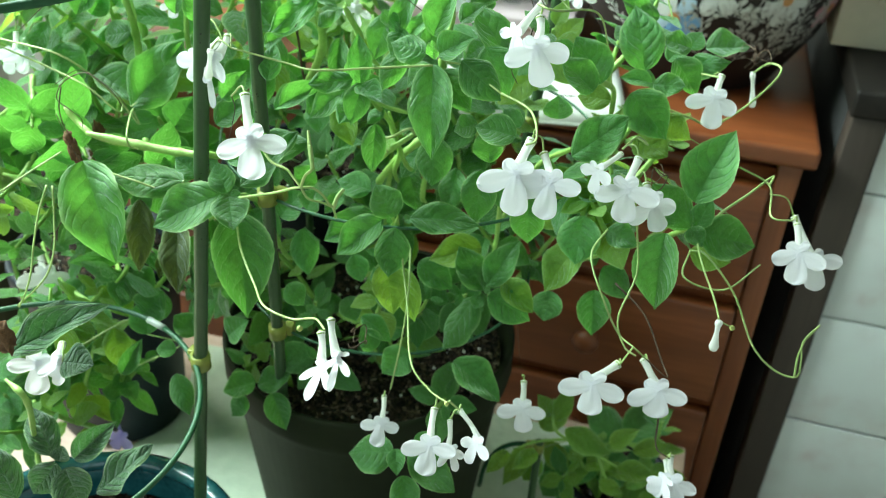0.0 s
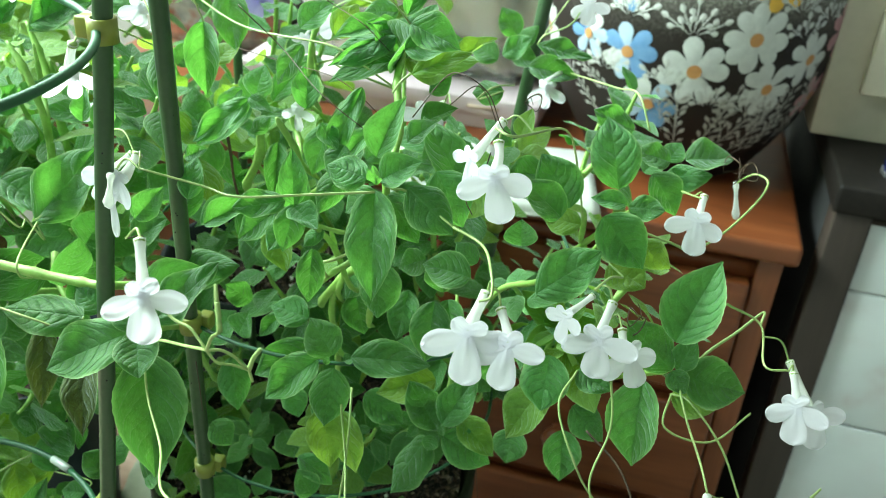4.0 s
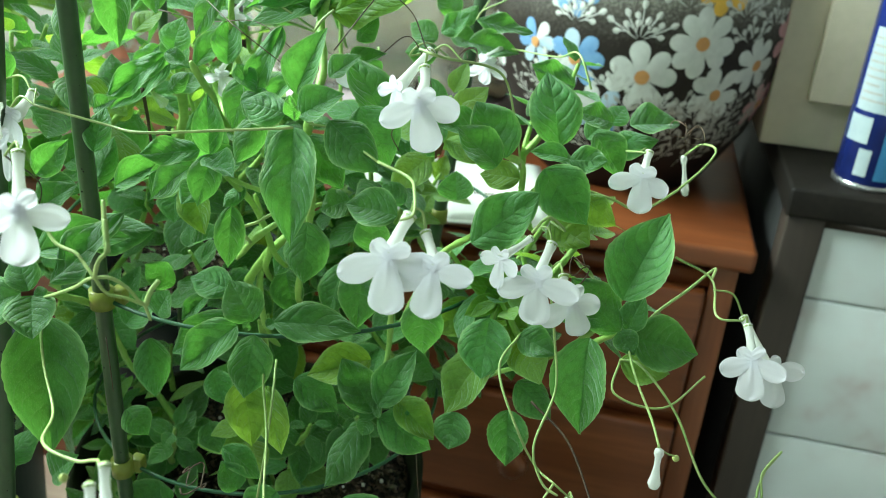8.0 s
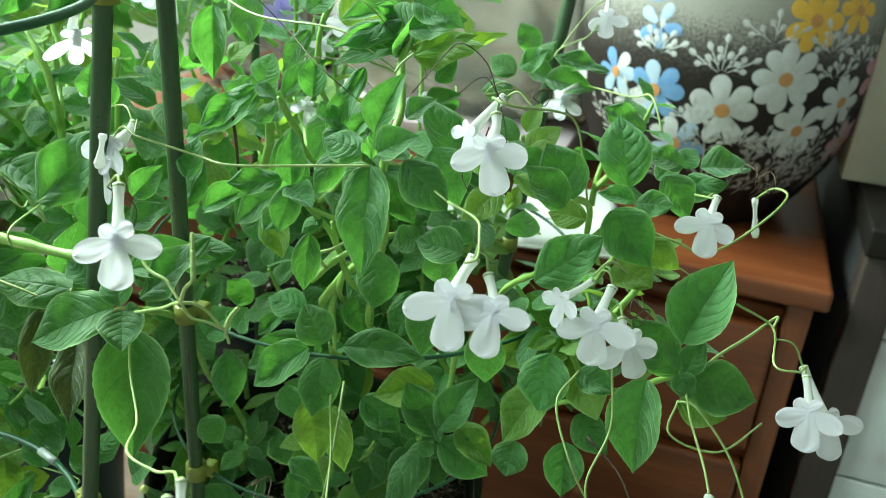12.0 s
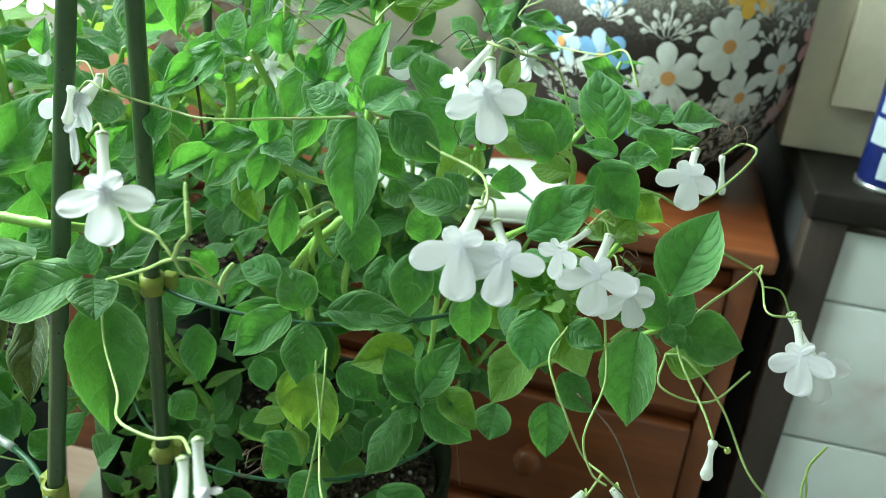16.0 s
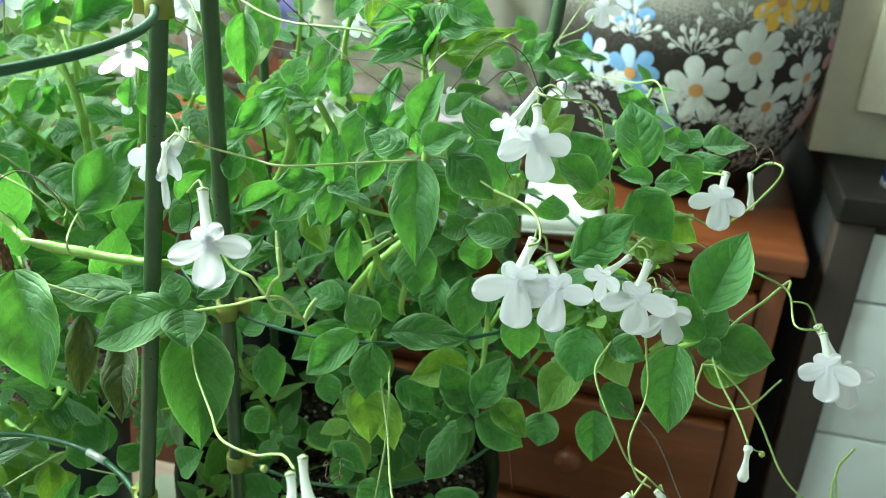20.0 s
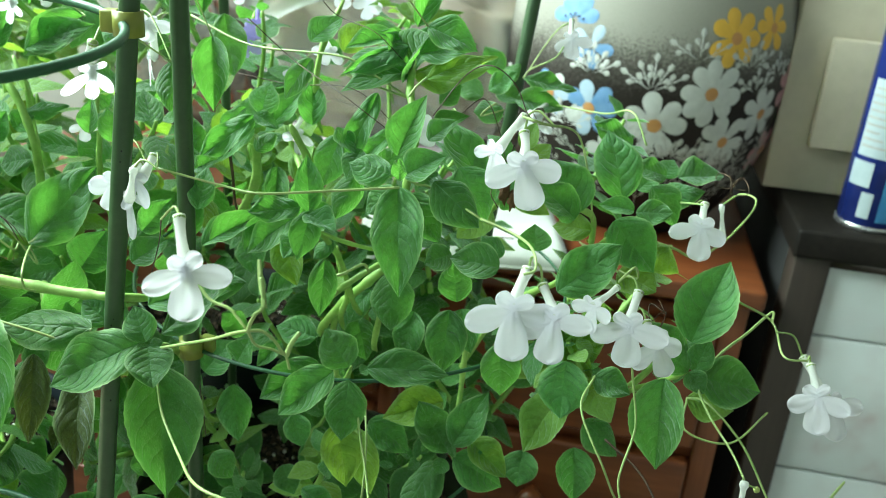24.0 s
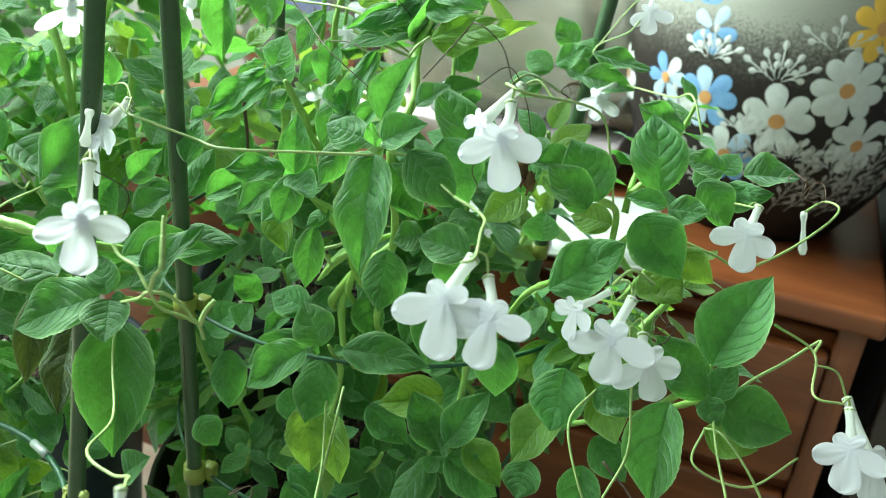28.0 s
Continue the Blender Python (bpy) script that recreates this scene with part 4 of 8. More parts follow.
leaf(plant, (-0.026, 0.502, 1.031), (-0.044, 0.491, 1.035), 0.79, (0.10, -0.68, 1.09))
leaf(plant, (0.012, 0.553, 1.043), (-0.011, 0.549, 1.051), 0.64, (0.28, -0.65, 0.67))
leaf(plant, (0.034, 0.566, 1.023), (0.015, 0.560, 1.030), 0.72, (0.01, -0.69, 0.79))
leaf(plant, (0.033, 0.576, 1.019), (0.039, 0.583, 1.030), 0.88, (0.21, -0.85, 0.96))
leaf(plant, (0.043, 0.590, 1.016), (0.070, 0.598, 1.020), 0.74, (-0.05, -0.53, 1.09))
leaf(plant, (0.037, 0.585, 1.012), (0.046, 0.581, 1.002), 0.93, (-0.22, -0.51, 0.76))
leaf(plant, (0.026, 0.553, 1.020), (0.044, 0.545, 1.002), 0.68, (0.16, -0.74, 0.82))
leaf(plant, (-0.118, 0.495, 1.025), (-0.107, 0.507, 1.036), 0.78, (0.48, -0.70, 0.87))
leaf(plant, (-0.124, 0.480, 1.025), (-0.117, 0.484, 1.039), 0.73, (0.01, -0.72, 1.15))
leaf(plant, (-0.115, 0.455, 1.050), (-0.118, 0.441, 1.042), 0.73, (0.08, -0.72, 0.75))
leaf(plant, (-0.079, 0.467, 0.819), (-0.042, 0.461, 0.800), 0.55, (0.27, -0.45, 1.06))
leaf(plant, (-0.094, 0.389, 0.804), (-0.122, 0.382, 0.803), 0.91, (-0.10, -0.61, 1.26))
leaf(plant, (-0.093, 0.391, 0.805), (-0.088, 0.378, 0.797), 0.68, (0.03, -0.53, 0.95))
leaf(plant, (-0.087, 0.399, 0.797), (-0.055, 0.392, 0.779), 0.58, (-0.13, -0.63, 1.27))
leaf(plant, (-0.086, 0.383, 0.792), (-0.076, 0.366, 0.774), 0.67, (0.40, -0.63, 1.30))
leaf(plant, (-0.087, 0.412, 0.799), (-0.073, 0.410, 0.791), 0.87, (0.24, -0.68, 0.85))
leaf(plant, (-0.225, 0.457, 0.765), (-0.247, 0.446, 0.759), 0.77, (0.12, -0.63, 1.15))
leaf(plant, (-0.231, 0.449, 0.757), (-0.239, 0.438, 0.743), 0.91, (0.04, -0.31, 1.03))
leaf(plant, (-0.212, 0.456, 0.759), (-0.195, 0.442, 0.739), 0.59, (0.04, -0.55, 1.24))
leaf(plant, (-0.223, 0.456, 0.763), (-0.198, 0.464, 0.776), 0.66, (0.07, -0.67, 0.84))
leaf(plant, (-0.098, 0.426, 0.855), (-0.110, 0.411, 0.845), 0.92, (0.44, -0.74, 0.86))
leaf(plant, (-0.139, 0.451, 0.853), (-0.115, 0.451, 0.841), 0.55, (0.51, -0.40, 0.86))
leaf(plant, (-0.127, 0.442, 0.835), (-0.136, 0.444, 0.850), 0.85, (0.49, -0.59, 1.07))
leaf(plant, (-0.256, 0.407, 0.805), (-0.240, 0.393, 0.784), 0.52, (0.42, -0.66, 0.97))
leaf(plant, (-0.259, 0.415, 0.818), (-0.273, 0.412, 0.819), 0.82, (0.54, -0.68, 1.13))
leaf(plant, (-0.248, 0.425, 0.828), (-0.263, 0.424, 0.840), 0.90, (0.65, -0.57, 0.83))
leaf(left_plant, (-0.283, 0.438, 0.926), (-0.278, 0.428, 0.912), 0.71, (0.57, -0.61, 1.06))
leaf(left_plant, (-0.306, 0.483, 1.011), (-0.328, 0.480, 1.007), 0.75, (0.72, -0.57, 0.56))
leaf(left_plant, (-0.340, 0.492, 1.015), (-0.331, 0.500, 1.030), 0.82, (0.72, -0.47, 0.72))
leaf(left_plant, (-0.327, 0.510, 1.028), (-0.304, 0.516, 1.036), 0.46, (0.24, -0.53, 0.70))
leaf(left_plant, (-0.325, 0.469, 0.986), (-0.286, 0.464, 0.975), 0.52, (0.15, -0.48, 0.98))
leaf(left_plant, (-0.327, 0.502, 1.059), (-0.342, 0.502, 1.061), 0.61, (0.73, -0.65, 0.86), "y")
leaf(left_plant, (-0.319, 0.506, 1.066), (-0.284, 0.513, 1.083), 0.46, (0.15, -0.64, 0.40))
leaf(left_plant, (-0.336, 0.503, 1.064), (-0.326, 0.504, 1.079), 0.45, (0.38, -0.61, 0.46))
leaf(left_plant, (-0.292, 0.432, 0.828), (-0.279, 0.437, 0.847), 0.98, (0.57, -0.69, 0.84))
leaf(left_plant, (-0.325, 0.440, 0.832), (-0.310, 0.445, 0.855), 0.48, (0.16, -0.42, 1.03))
leaf(left_plant, (-0.284, 0.460, 0.865), (-0.288, 0.446, 0.850), 0.47, (0.17, -0.60, 1.02), "b")
leaf(left_plant, (-0.428, 0.590, 1.128), (-0.439, 0.579, 1.116), 1.04, (0.69, -0.52, 0.52), "y")
leaf(left_plant, (-0.416, 0.554, 1.121), (-0.445, 0.542, 1.127), 0.42, (0.38, -0.52, 0.72))
leaf(left_plant, (-0.436, 0.556, 1.095), (-0.456, 0.552, 1.115), 0.87, (0.41, -0.41, 0.50), "y")
leaf(left_plant, (-0.449, 0.544, 1.083), (-0.469, 0.542, 1.093), 0.87, (0.81, -0.32, 0.67), "y")
leaf(left_plant, (-0.446, 0.536, 1.066), (-0.459, 0.536, 1.080), 0.88, (0.62, -0.44, 0.96), "y")
leaf(left_plant, (-0.430, 0.525, 1.057), (-0.436, 0.510, 1.037), 0.71, (0.44, -0.34, 0.78))
leaf(left_plant, (-0.429, 0.534, 1.050), (-0.440, 0.538, 1.070), 0.80, (0.69, -0.70, 0.89))
leaf(left_plant, (-0.434, 0.560, 1.057), (-0.428, 0.570, 1.073), 0.96, (0.53, -0.52, 0.73), "y")
leaf(left_plant, (-0.465, 0.573, 1.123), (-0.483, 0.563, 1.132), 0.68, (0.59, -0.71, 0.67), "y")
leaf(left_plant, (-0.464, 0.597, 1.122), (-0.483, 0.591, 1.128), 0.65, (0.53, -0.51, 0.88), "y")
leaf(left_plant, (-0.438, 0.570, 1.121), (-0.425, 0.570, 1.110), 1.30, (0.33, -0.43, 0.75))
leaf(left_plant, (-0.449, 0.547, 1.066), (-0.450, 0.530, 1.051), 1.01, (0.47, -0.60, 0.57))
leaf(left_plant, (-0.471, 0.561, 1.105), (-0.477, 0.550, 1.095), 0.96, (0.83, -0.58, 0.87))
leaf(left_plant, (-0.342, 0.477, 1.060), (-0.377, 0.456, 1.047), 0.35, (0.31, -0.34, 0.87))
leaf(left_plant, (-0.332, 0.491, 1.055), (-0.351, 0.487, 1.059), 0.61, (0.64, -0.42, 0.74))
leaf(left_plant, (-0.293, 0.521, 1.083), (-0.318, 0.501, 1.063), 0.55, (0.73, -0.42, 0.77))
leaf(left_plant, (-0.332, 0.509, 1.088), (-0.342, 0.491, 1.063), 0.47, (0.49, -0.69, 0.58))
leaf(left_plant, (-0.343, 0.497, 1.031), (-0.346, 0.484, 1.017), 0.96, (0.31, -0.62, 0.70))
leaf(left_plant, (-0.364, 0.478, 1.011), (-0.365, 0.463, 0.994), 0.61, (0.31, -0.66, 0.70))
leaf(left_plant, (-0.354, 0.475, 0.999), (-0.334, 0.464, 0.979), 0.68, (0.49, -0.65, 0.68))
leaf(left_plant, (-0.383, 0.477, 1.044), (-0.398, 0.471, 1.051), 1.00, (0.50, -0.39, 0.61))
leaf(left_plant, (-0.331, 0.506, 1.018), (-0.322, 0.512, 1.030), 0.86, (0.41, -0.72, 1.06))
leaf(left_plant, (-0.298, 0.570, 1.071), (-0.304, 0.559, 1.062), 1.08, (0.27, -0.49, 0.78))
leaf(left_plant, (-0.271, 0.553, 1.033), (-0.283, 0.553, 1.042), 1.09, (0.12, -0.60, 0.95))
leaf(left_plant, (-0.305, 0.574, 0.970), (-0.318, 0.574, 0.980), 1.30, (0.36, -0.50, 0.92))
leaf(left_plant, (-0.288, 0.426, 0.816), (-0.295, 0.435, 0.839), 0.78, (0.29, -0.56, 0.99))
leaf(left_plant, (-0.312, 0.422, 0.818), (-0.301, 0.410, 0.794), 0.62, (0.67, -0.34, 1.12), "y")
leaf(left_plant, (-0.300, 0.407, 0.792), (-0.289, 0.420, 0.815), 0.43, (0.68, -0.58, 0.81))
leaf(left_plant, (-0.319, 0.427, 0.753), (-0.333, 0.421, 0.755), 0.99, (0.54, -0.52, 1.06))
leaf(left_plant, (-0.319, 0.430, 0.757), (-0.305, 0.424, 0.752), 0.85, (0.67, -0.48, 0.99))
leaf(left_plant, (-0.323, 0.424, 0.750), (-0.317, 0.410, 0.732), 0.43, (0.62, -0.26, 1.02))
leaf(left_plant, (-0.353, 0.429, 0.770), (-0.351, 0.411, 0.746), 0.44, (0.66, -0.48, 1.15))
leaf(left_plant, (-0.355, 0.453, 0.826), (-0.367, 0.439, 0.812), 0.89, (0.36, -0.57, 0.93))
leaf(left_plant, (-0.319, 0.459, 0.840), (-0.298, 0.453, 0.830), 0.84, (0.33, -0.46, 1.09))
leaf(left_plant, (-0.333, 0.450, 0.832), (-0.312, 0.441, 0.814), 0.68, (0.20, -0.62, 0.88), "y")
leaf(left_plant, (-0.375, 0.479, 0.819), (-0.360, 0.490, 0.831), 1.16, (0.22, -0.68, 0.82))
leaf(left_plant, (-0.390, 0.458, 0.792), (-0.406, 0.458, 0.809), 0.91, (0.18, -0.46, 1.11))
leaf(front_plant, (-0.267, 0.292, 0.911), (-0.226, 0.316, 0.939), 0.34, (0.16, -0.53, 1.06))
leaf(front_plant, (-0.270, 0.307, 0.908), (-0.258, 0.323, 0.926), 0.44, (0.50, -0.48, 0.95))
leaf(front_plant, (-0.247, 0.303, 0.902), (-0.230, 0.305, 0.904), 1.06, (0.45, -0.32, 0.84))
leaf(front_plant, (-0.275, 0.308, 0.819), (-0.289, 0.318, 0.844), 0.65, (0.69, -0.27, 0.86))
leaf(front_plant, (-0.263, 0.310, 0.818), (-0.246, 0.329, 0.835), 0.49, (0.61, -0.56, 0.91))
leaf(front_plant, (-0.245, 0.302, 0.805), (-0.213, 0.322, 0.833), 0.43, (0.11, -0.23, 1.00))
leaf(front_plant, (-0.267, 0.306, 0.813), (-0.254, 0.297, 0.793), 0.86, (0.17, -0.59, 1.21))
leaf(front_plant, (-0.272, 0.306, 0.815), (-0.284, 0.290, 0.797), 0.68, (0.72, -0.31, 1.05))
leaf(front_plant, (-0.271, 0.307, 0.816), (-0.271, 0.312, 0.824), 1.20, (0.17, -0.39, 1.00))
leaf(front_plant, (-0.250, 0.254, 0.849), (-0.264, 0.261, 0.876), 0.55, (0.51, -0.44, 1.02))
leaf(window_plant, (-0.455, 0.698, 1.087), (-0.443, 0.675, 1.053), 0.65, (0.31, -0.72, 0.71))
leaf(window_plant, (-0.482, 0.693, 1.095), (-0.489, 0.670, 1.061), 0.68, (0.54, -0.60, 0.77), "y")
leaf(window_plant, (-0.482, 0.711, 1.128), (-0.455, 0.701, 1.104), 0.94, (0.48, -0.50, 0.62))
leaf(window_plant, (-0.522, 0.695, 1.126), (-0.493, 0.689, 1.110), 0.91, (0.77, -0.49, 0.59))
leaf(window_plant, (-0.505, 0.707, 1.093), (-0.497, 0.718, 1.118), 0.99, (0.53, -0.55, 0.54), "y")
leaf(window_plant, (-0.462, 0.715, 1.099), (-0.433, 0.710, 1.088), 0.48, (0.30, -0.49, 0.52))
leaf(back_plant, (-0.064, 0.658, 1.035), (-0.031, 0.657, 1.034), 0.49, (0.00, -0.67, 0.42))
leaf(back_plant, (-0.084, 0.667, 1.037), (-0.065, 0.667, 1.051), 0.64, (-0.17, -0.93, 0.44))
leaf(back_plant, (-0.285, 0.651, 1.120), (-0.301, 0.644, 1.130), 0.99, (0.15, -0.67, 0.54))
leaf(back_plant, (-0.312, 0.671, 1.130), (-0.295, 0.679, 1.137), 0.85, (0.30, -0.82, 0.47), "y")
leaf(back_plant, (-0.321, 0.665, 1.126), (-0.330, 0.663, 1.131), 1.26, (0.28, -0.54, 0.66), "y")
leaf(back_plant, (-0.301, 0.645, 1.121), (-0.315, 0.630, 1.100), 0.48, (0.29, -0.75, 0.60))
leaf(back_plant, (-0.298, 0.685, 1.125), (-0.286, 0.705, 1.152), 0.32, (0.45, -0.75, 0.48))
leaf(back_plant, (-0.300, 0.711, 1.107), (-0.269, 0.722, 1.108), 0.46, (0.63, -0.65, 0.47), "y")
leaf(back_plant, (-0.289, 0.642, 1.106), (-0.276, 0.648, 1.125), 0.42, (0.13, -0.80, 0.50))
leaf(back_plant, (-0.273, 0.624, 1.107), (-0.287, 0.613, 1.113), 0.94, (0.48, -0.49, 0.59))
leaf(back_plant, (-0.269, 0.627, 1.110), (-0.266, 0.612, 1.075), 0.43, (0.36, -0.53, 0.93))
leaf(back_plant, (-0.281, 0.673, 1.092), (-0.243, 0.685, 1.083), 0.18, (0.06, -0.76, 0.78))
leaf(back_plant, (-0.284, 0.682, 1.087), (-0.272, 0.682, 1.076), 0.62, (0.10, -0.75, 0.89), "y")
leaf(back_plant, (-0.283, 0.614, 1.096), (-0.281, 0.597, 1.079), 0.47, (0.33, -0.70, 0.83))
leaf(back_plant, (-0.319, 0.629, 1.104), (-0.326, 0.619, 1.090), 0.80, (0.46, -0.46, 0.66))
leaf(back_plant, (-0.297, 0.608, 1.095), (-0.286, 0.611, 1.104), 0.76, (0.21, -0.55, 0.78))
leaf(back_plant, (-0.174, 0.614, 1.064), (-0.184, 0.601, 1.059), 1.06, (0.53, -0.80, 0.62))
leaf(back_plant, (-0.177, 0.783, 1.049), (-0.211, 0.768, 1.044), 0.37, (0.41, -0.80, 0.63))
leaf(back_plant, (-0.174, 0.787, 1.054), (-0.132, 0.804, 1.057), 0.18, (-0.11, -0.88, 0.75))
leaf(back_plant, (-0.178, 0.784, 1.051), (-0.202, 0.774, 1.056), 0.41, (0.02, -0.90, 0.61))
leaf(back_plant, (-0.182, 0.772, 1.033), (-0.186, 0.758, 1.011), 0.52, (0.20, -0.52, 0.91))
leaf(back_plant, (-0.090, 0.683, 1.028), (-0.110, 0.684, 1.039), 0.72, (-0.13, -0.84, 0.59))
leaf(back_plant, (-0.081, 0.695, 1.043), (-0.093, 0.696, 1.061), 0.75, (0.03, -0.91, 0.81))
leaf(back_plant, (-0.079, 0.693, 1.038), (-0.068, 0.697, 1.053), 0.67, (-0.00, -0.83, 0.93))
leaf(back_plant, (-0.082, 0.689, 1.032), (-0.062, 0.689, 1.028), 0.72, (-0.03, -0.90, 0.78))
leaf(back_plant, (-0.061, 0.662, 1.049), (-0.026, 0.668, 1.041), 0.44, (0.18, -0.56, 0.95))
leaf(low_plant, (-0.032, 0.668, 0.582), (-0.011, 0.692, 0.613), 0.59, (0.19, -0.45, 1.17), "y")
leaf(low_plant, (-0.035, 0.661, 0.572), (-0.064, 0.627, 0.532), 0.37, (0.03, -0.48, 0.88), "y")
leaf(low_plant, (-0.029, 0.653, 0.558), (-0.041, 0.637, 0.538), 0.79, (-0.02, -0.56, 1.23), "y")
leaf(low_plant, (0.051, 0.688, 0.579), (0.010, 0.690, 0.607), 0.70, (-0.19, -0.46, 1.06))
leaf(low_plant, (0.048, 0.680, 0.586), (0.087, 0.704, 0.618), 0.61, (-0.32, -0.65, 0.79))
leaf(low_plant, (0.048, 0.672, 0.574), (0.037, 0.647, 0.540), 0.79, (-0.20, -0.65, 1.00))
leaf(low_plant, (0.056, 0.682, 0.567), (0.083, 0.672, 0.547), 0.96, (-0.07, -0.52, 1.11))
leaf(low_plant, (0.042, 0.688, 0.564), (-0.007, 0.671, 0.564), 0.61, (-0.23, -0.38, 1.12))
leaf(low_plant, (0.038, 0.673, 0.562), (0.011, 0.647, 0.547), 0.71, (-0.03, -0.46, 1.27))
leaf(low_plant, (-0.002, 0.675, 0.562), (-0.025, 0.643, 0.538), 0.57, (-0.26, -0.56, 1.01))
leaf(low_plant, (-0.007, 0.650, 0.545), (-0.019, 0.634, 0.525), 0.91, (0.23, -0.61, 1.03))
leaf(low_plant, (0.018, 0.648, 0.532), (-0.005, 0.630, 0.518), 0.79, (0.25, -0.66, 1.02))
leaf(plant, (-0.103, 0.505, 1.078), (-0.144, 0.511, 1.078), 0.50, (-0.2, -0.6, 0.8))
leaf(plant, (-0.103, 0.505, 1.078), (-0.130, 0.476, 1.081), 0.42, (0.0, -0.5, 0.9))
leaf(plant, (-0.103, 0.505, 1.078), (-0.098, 0.537, 1.101), 0.50, (-0.3, -0.8, 0.4))
leaf(plant, (-0.103, 0.505, 1.078), (-0.067, 0.490, 1.093), 0.50, (0.2, -0.6, 0.8), "y")
leaf(plant, (-0.103, 0.505, 1.078), (-0.097, 0.474, 1.103), 0.55, (-0.2, -0.7, 0.5))
leaf(plant, (-0.103, 0.505, 1.078), (-0.117, 0.489, 1.097), 0.70, (-0.2, -0.6, 0.8))
leaf(back_plant, (-0.158, 0.713, 1.077), (-0.178, 0.697, 1.084), 0.42, (0.0, -0.4, 0.9), "y")
leaf(back_plant, (-0.161, 0.704, 1.062), (-0.184, 0.687, 1.069), 0.55, (0.2, -0.6, 0.8), "y")
leaf(back_plant, (-0.168, 0.696, 1.053), (-0.201, 0.671, 1.054), 0.34, (0.0, -0.5, 0.9), "y")
leaf(back_plant, (-0.153, 0.714, 1.076), (-0.115, 0.722, 1.086), 0.20, (0.0, -0.3, 0.9), "y")
leaf(back_plant, (-0.156, 0.717, 1.082), (-0.146, 0.703, 1.072), 0.80, (0.2, -0.8, 0.4), "y")
leaf(back_plant, (-0.164, 0.697, 1.053), (-0.158, 0.681, 1.041), 0.75, (0.0, -0.8, 0.3), "y")
leaf(back_plant, (-0.162, 0.689, 1.037), (-0.190, 0.667, 1.038), 0.30, (0.0, -0.4, 0.9), "y")
leaf(plant, (-0.130, 0.452, 0.993), (-0.128, 0.440, 0.966), 0.46, (0.3, -0.8, 0.4))
leaf(plant, (-0.155, 0.462, 0.998), (-0.144, 0.450, 0.977), 0.60, (0, -0.9, 0.4), "y")
leaf(plant, (-0.131, 0.468, 0.997), (-0.138, 0.458, 0.990), 0.60, (0.2, -0.6, 0.8))
leaf(plant, (-0.182, 0.510, 0.938), (-0.159, 0.500, 0.956), 0.42, (0.2, -0.5, 0.8))
leaf(plant, (-0.195, 0.510, 0.910), (-0.207, 0.500, 0.926), 0.70, (0.2, -0.7, 0.7))
leaf(plant, (-0.193, 0.515, 0.970), (-0.188, 0.500, 0.955), 0.80, (0.1, -0.9, 0.4))
leaf(plant, (-0.120, 0.510, 0.951), (-0.134, 0.500, 0.934), 0.62, (-0.2, -0.7, 0.6))
leaf(plant, (-0.169, 0.500, 0.914), (-0.181, 0.490, 0.901), 0.50, (0.2, -0.6, 0.8))
leaf(plant, (-0.142, 0.490, 0.957), (-0.131, 0.480, 0.969), 0.90, (0, -0.5, 0.8), "y")
leaf(plant, (-0.127, 0.510, 0.932), (-0.119, 0.500, 0.910), 0.70, (0.1, -0.9, 0.3))
leaf(plant, (-0.095, 0.510, 0.942), (-0.095, 0.490, 0.921), 0.60, (0.1, -0.9, 0.3))
# flowers
flower(plant, (-0.147, 0.336, 1.055), (-0.138, 0.321, 1.043), (-0.133, 0.313, 1.027), (0.35, -0.85, 0.40), 0.0262)
flower(plant, (-0.039, 0.433, 1.074), (-0.037, 0.418, 1.065), (-0.033, 0.409, 1.047), (0.01, -0.96, 0.27), 0.0278)
flower(plant, (-0.041, 0.452, 1.076), (-0.051, 0.435, 1.065), (-0.059, 0.430, 1.047), (-0.75, -0.62, 0.20), 0.0259)
flower(plant, (-0.027, 0.374, 1.038), (-0.030, 0.359, 1.029), (-0.028, 0.347, 1.005), (-0.00, -0.91, 0.41), 0.0301)
flower(plant, (-0.021, 0.373, 1.033), (-0.015, 0.360, 1.027), (-0.013, 0.350, 1.005), (-0.05, -0.91, 0.42), 0.0246)
flower(plant, (0.010, 0.433, 1.010), (0.000, 0.419, 1.006), (-0.002, 0.413, 0.993), (-0.60, -0.75, 0.25), 0.0190)
flower(plant, (0.019, 0.429, 1.011), (0.016, 0.414, 1.002), (0.018, 0.404, 0.982), (-0.11, -0.90, 0.42), 0.0277)
flower(plant, (0.025, 0.434, 0.995), (0.030, 0.422, 0.991), (0.033, 0.418, 0.976), (0.71, -0.93, 0.64), 0.0269)
flower(plant, (0.054, 0.538, 1.019), (0.052, 0.523, 1.012), (0.051, 0.514, 0.994), (-0.17, -0.94, 0.31), 0.0279)
flower(plant, (0.106, 0.463, 0.972), (0.108, 0.449, 0.964), (0.112, 0.438, 0.940), (-0.30, -0.85, 0.44), 0.0255)
flower(plant, (0.106, 0.478, 0.968), (0.119, 0.458, 0.956), (0.125, 0.450, 0.941), (0.38, -0.97, 0.70), 0.0255)
flower(plant, (-0.196, 0.412, 1.048), (-0.197, 0.398, 1.043), (-0.200, 0.394, 1.029), (-0.43, -1.16, 0.60), 0.0279, WHITE, 0.6)
flower(plant, (-0.205, 0.407, 1.041), (-0.200, 0.395, 1.036), (-0.194, 0.389, 1.016), (-0.26, -1.22, 0.23), 0.0180, WHITE, 0.6)
flower(plant, (-0.2200, 0.4100, 1.0950), (-0.2210, 0.4100, 1.0835), (-0.2220, 0.4100, 1.0720), (0.92, -0.38, -0.05), 0.0270, WHITE, 0.62)
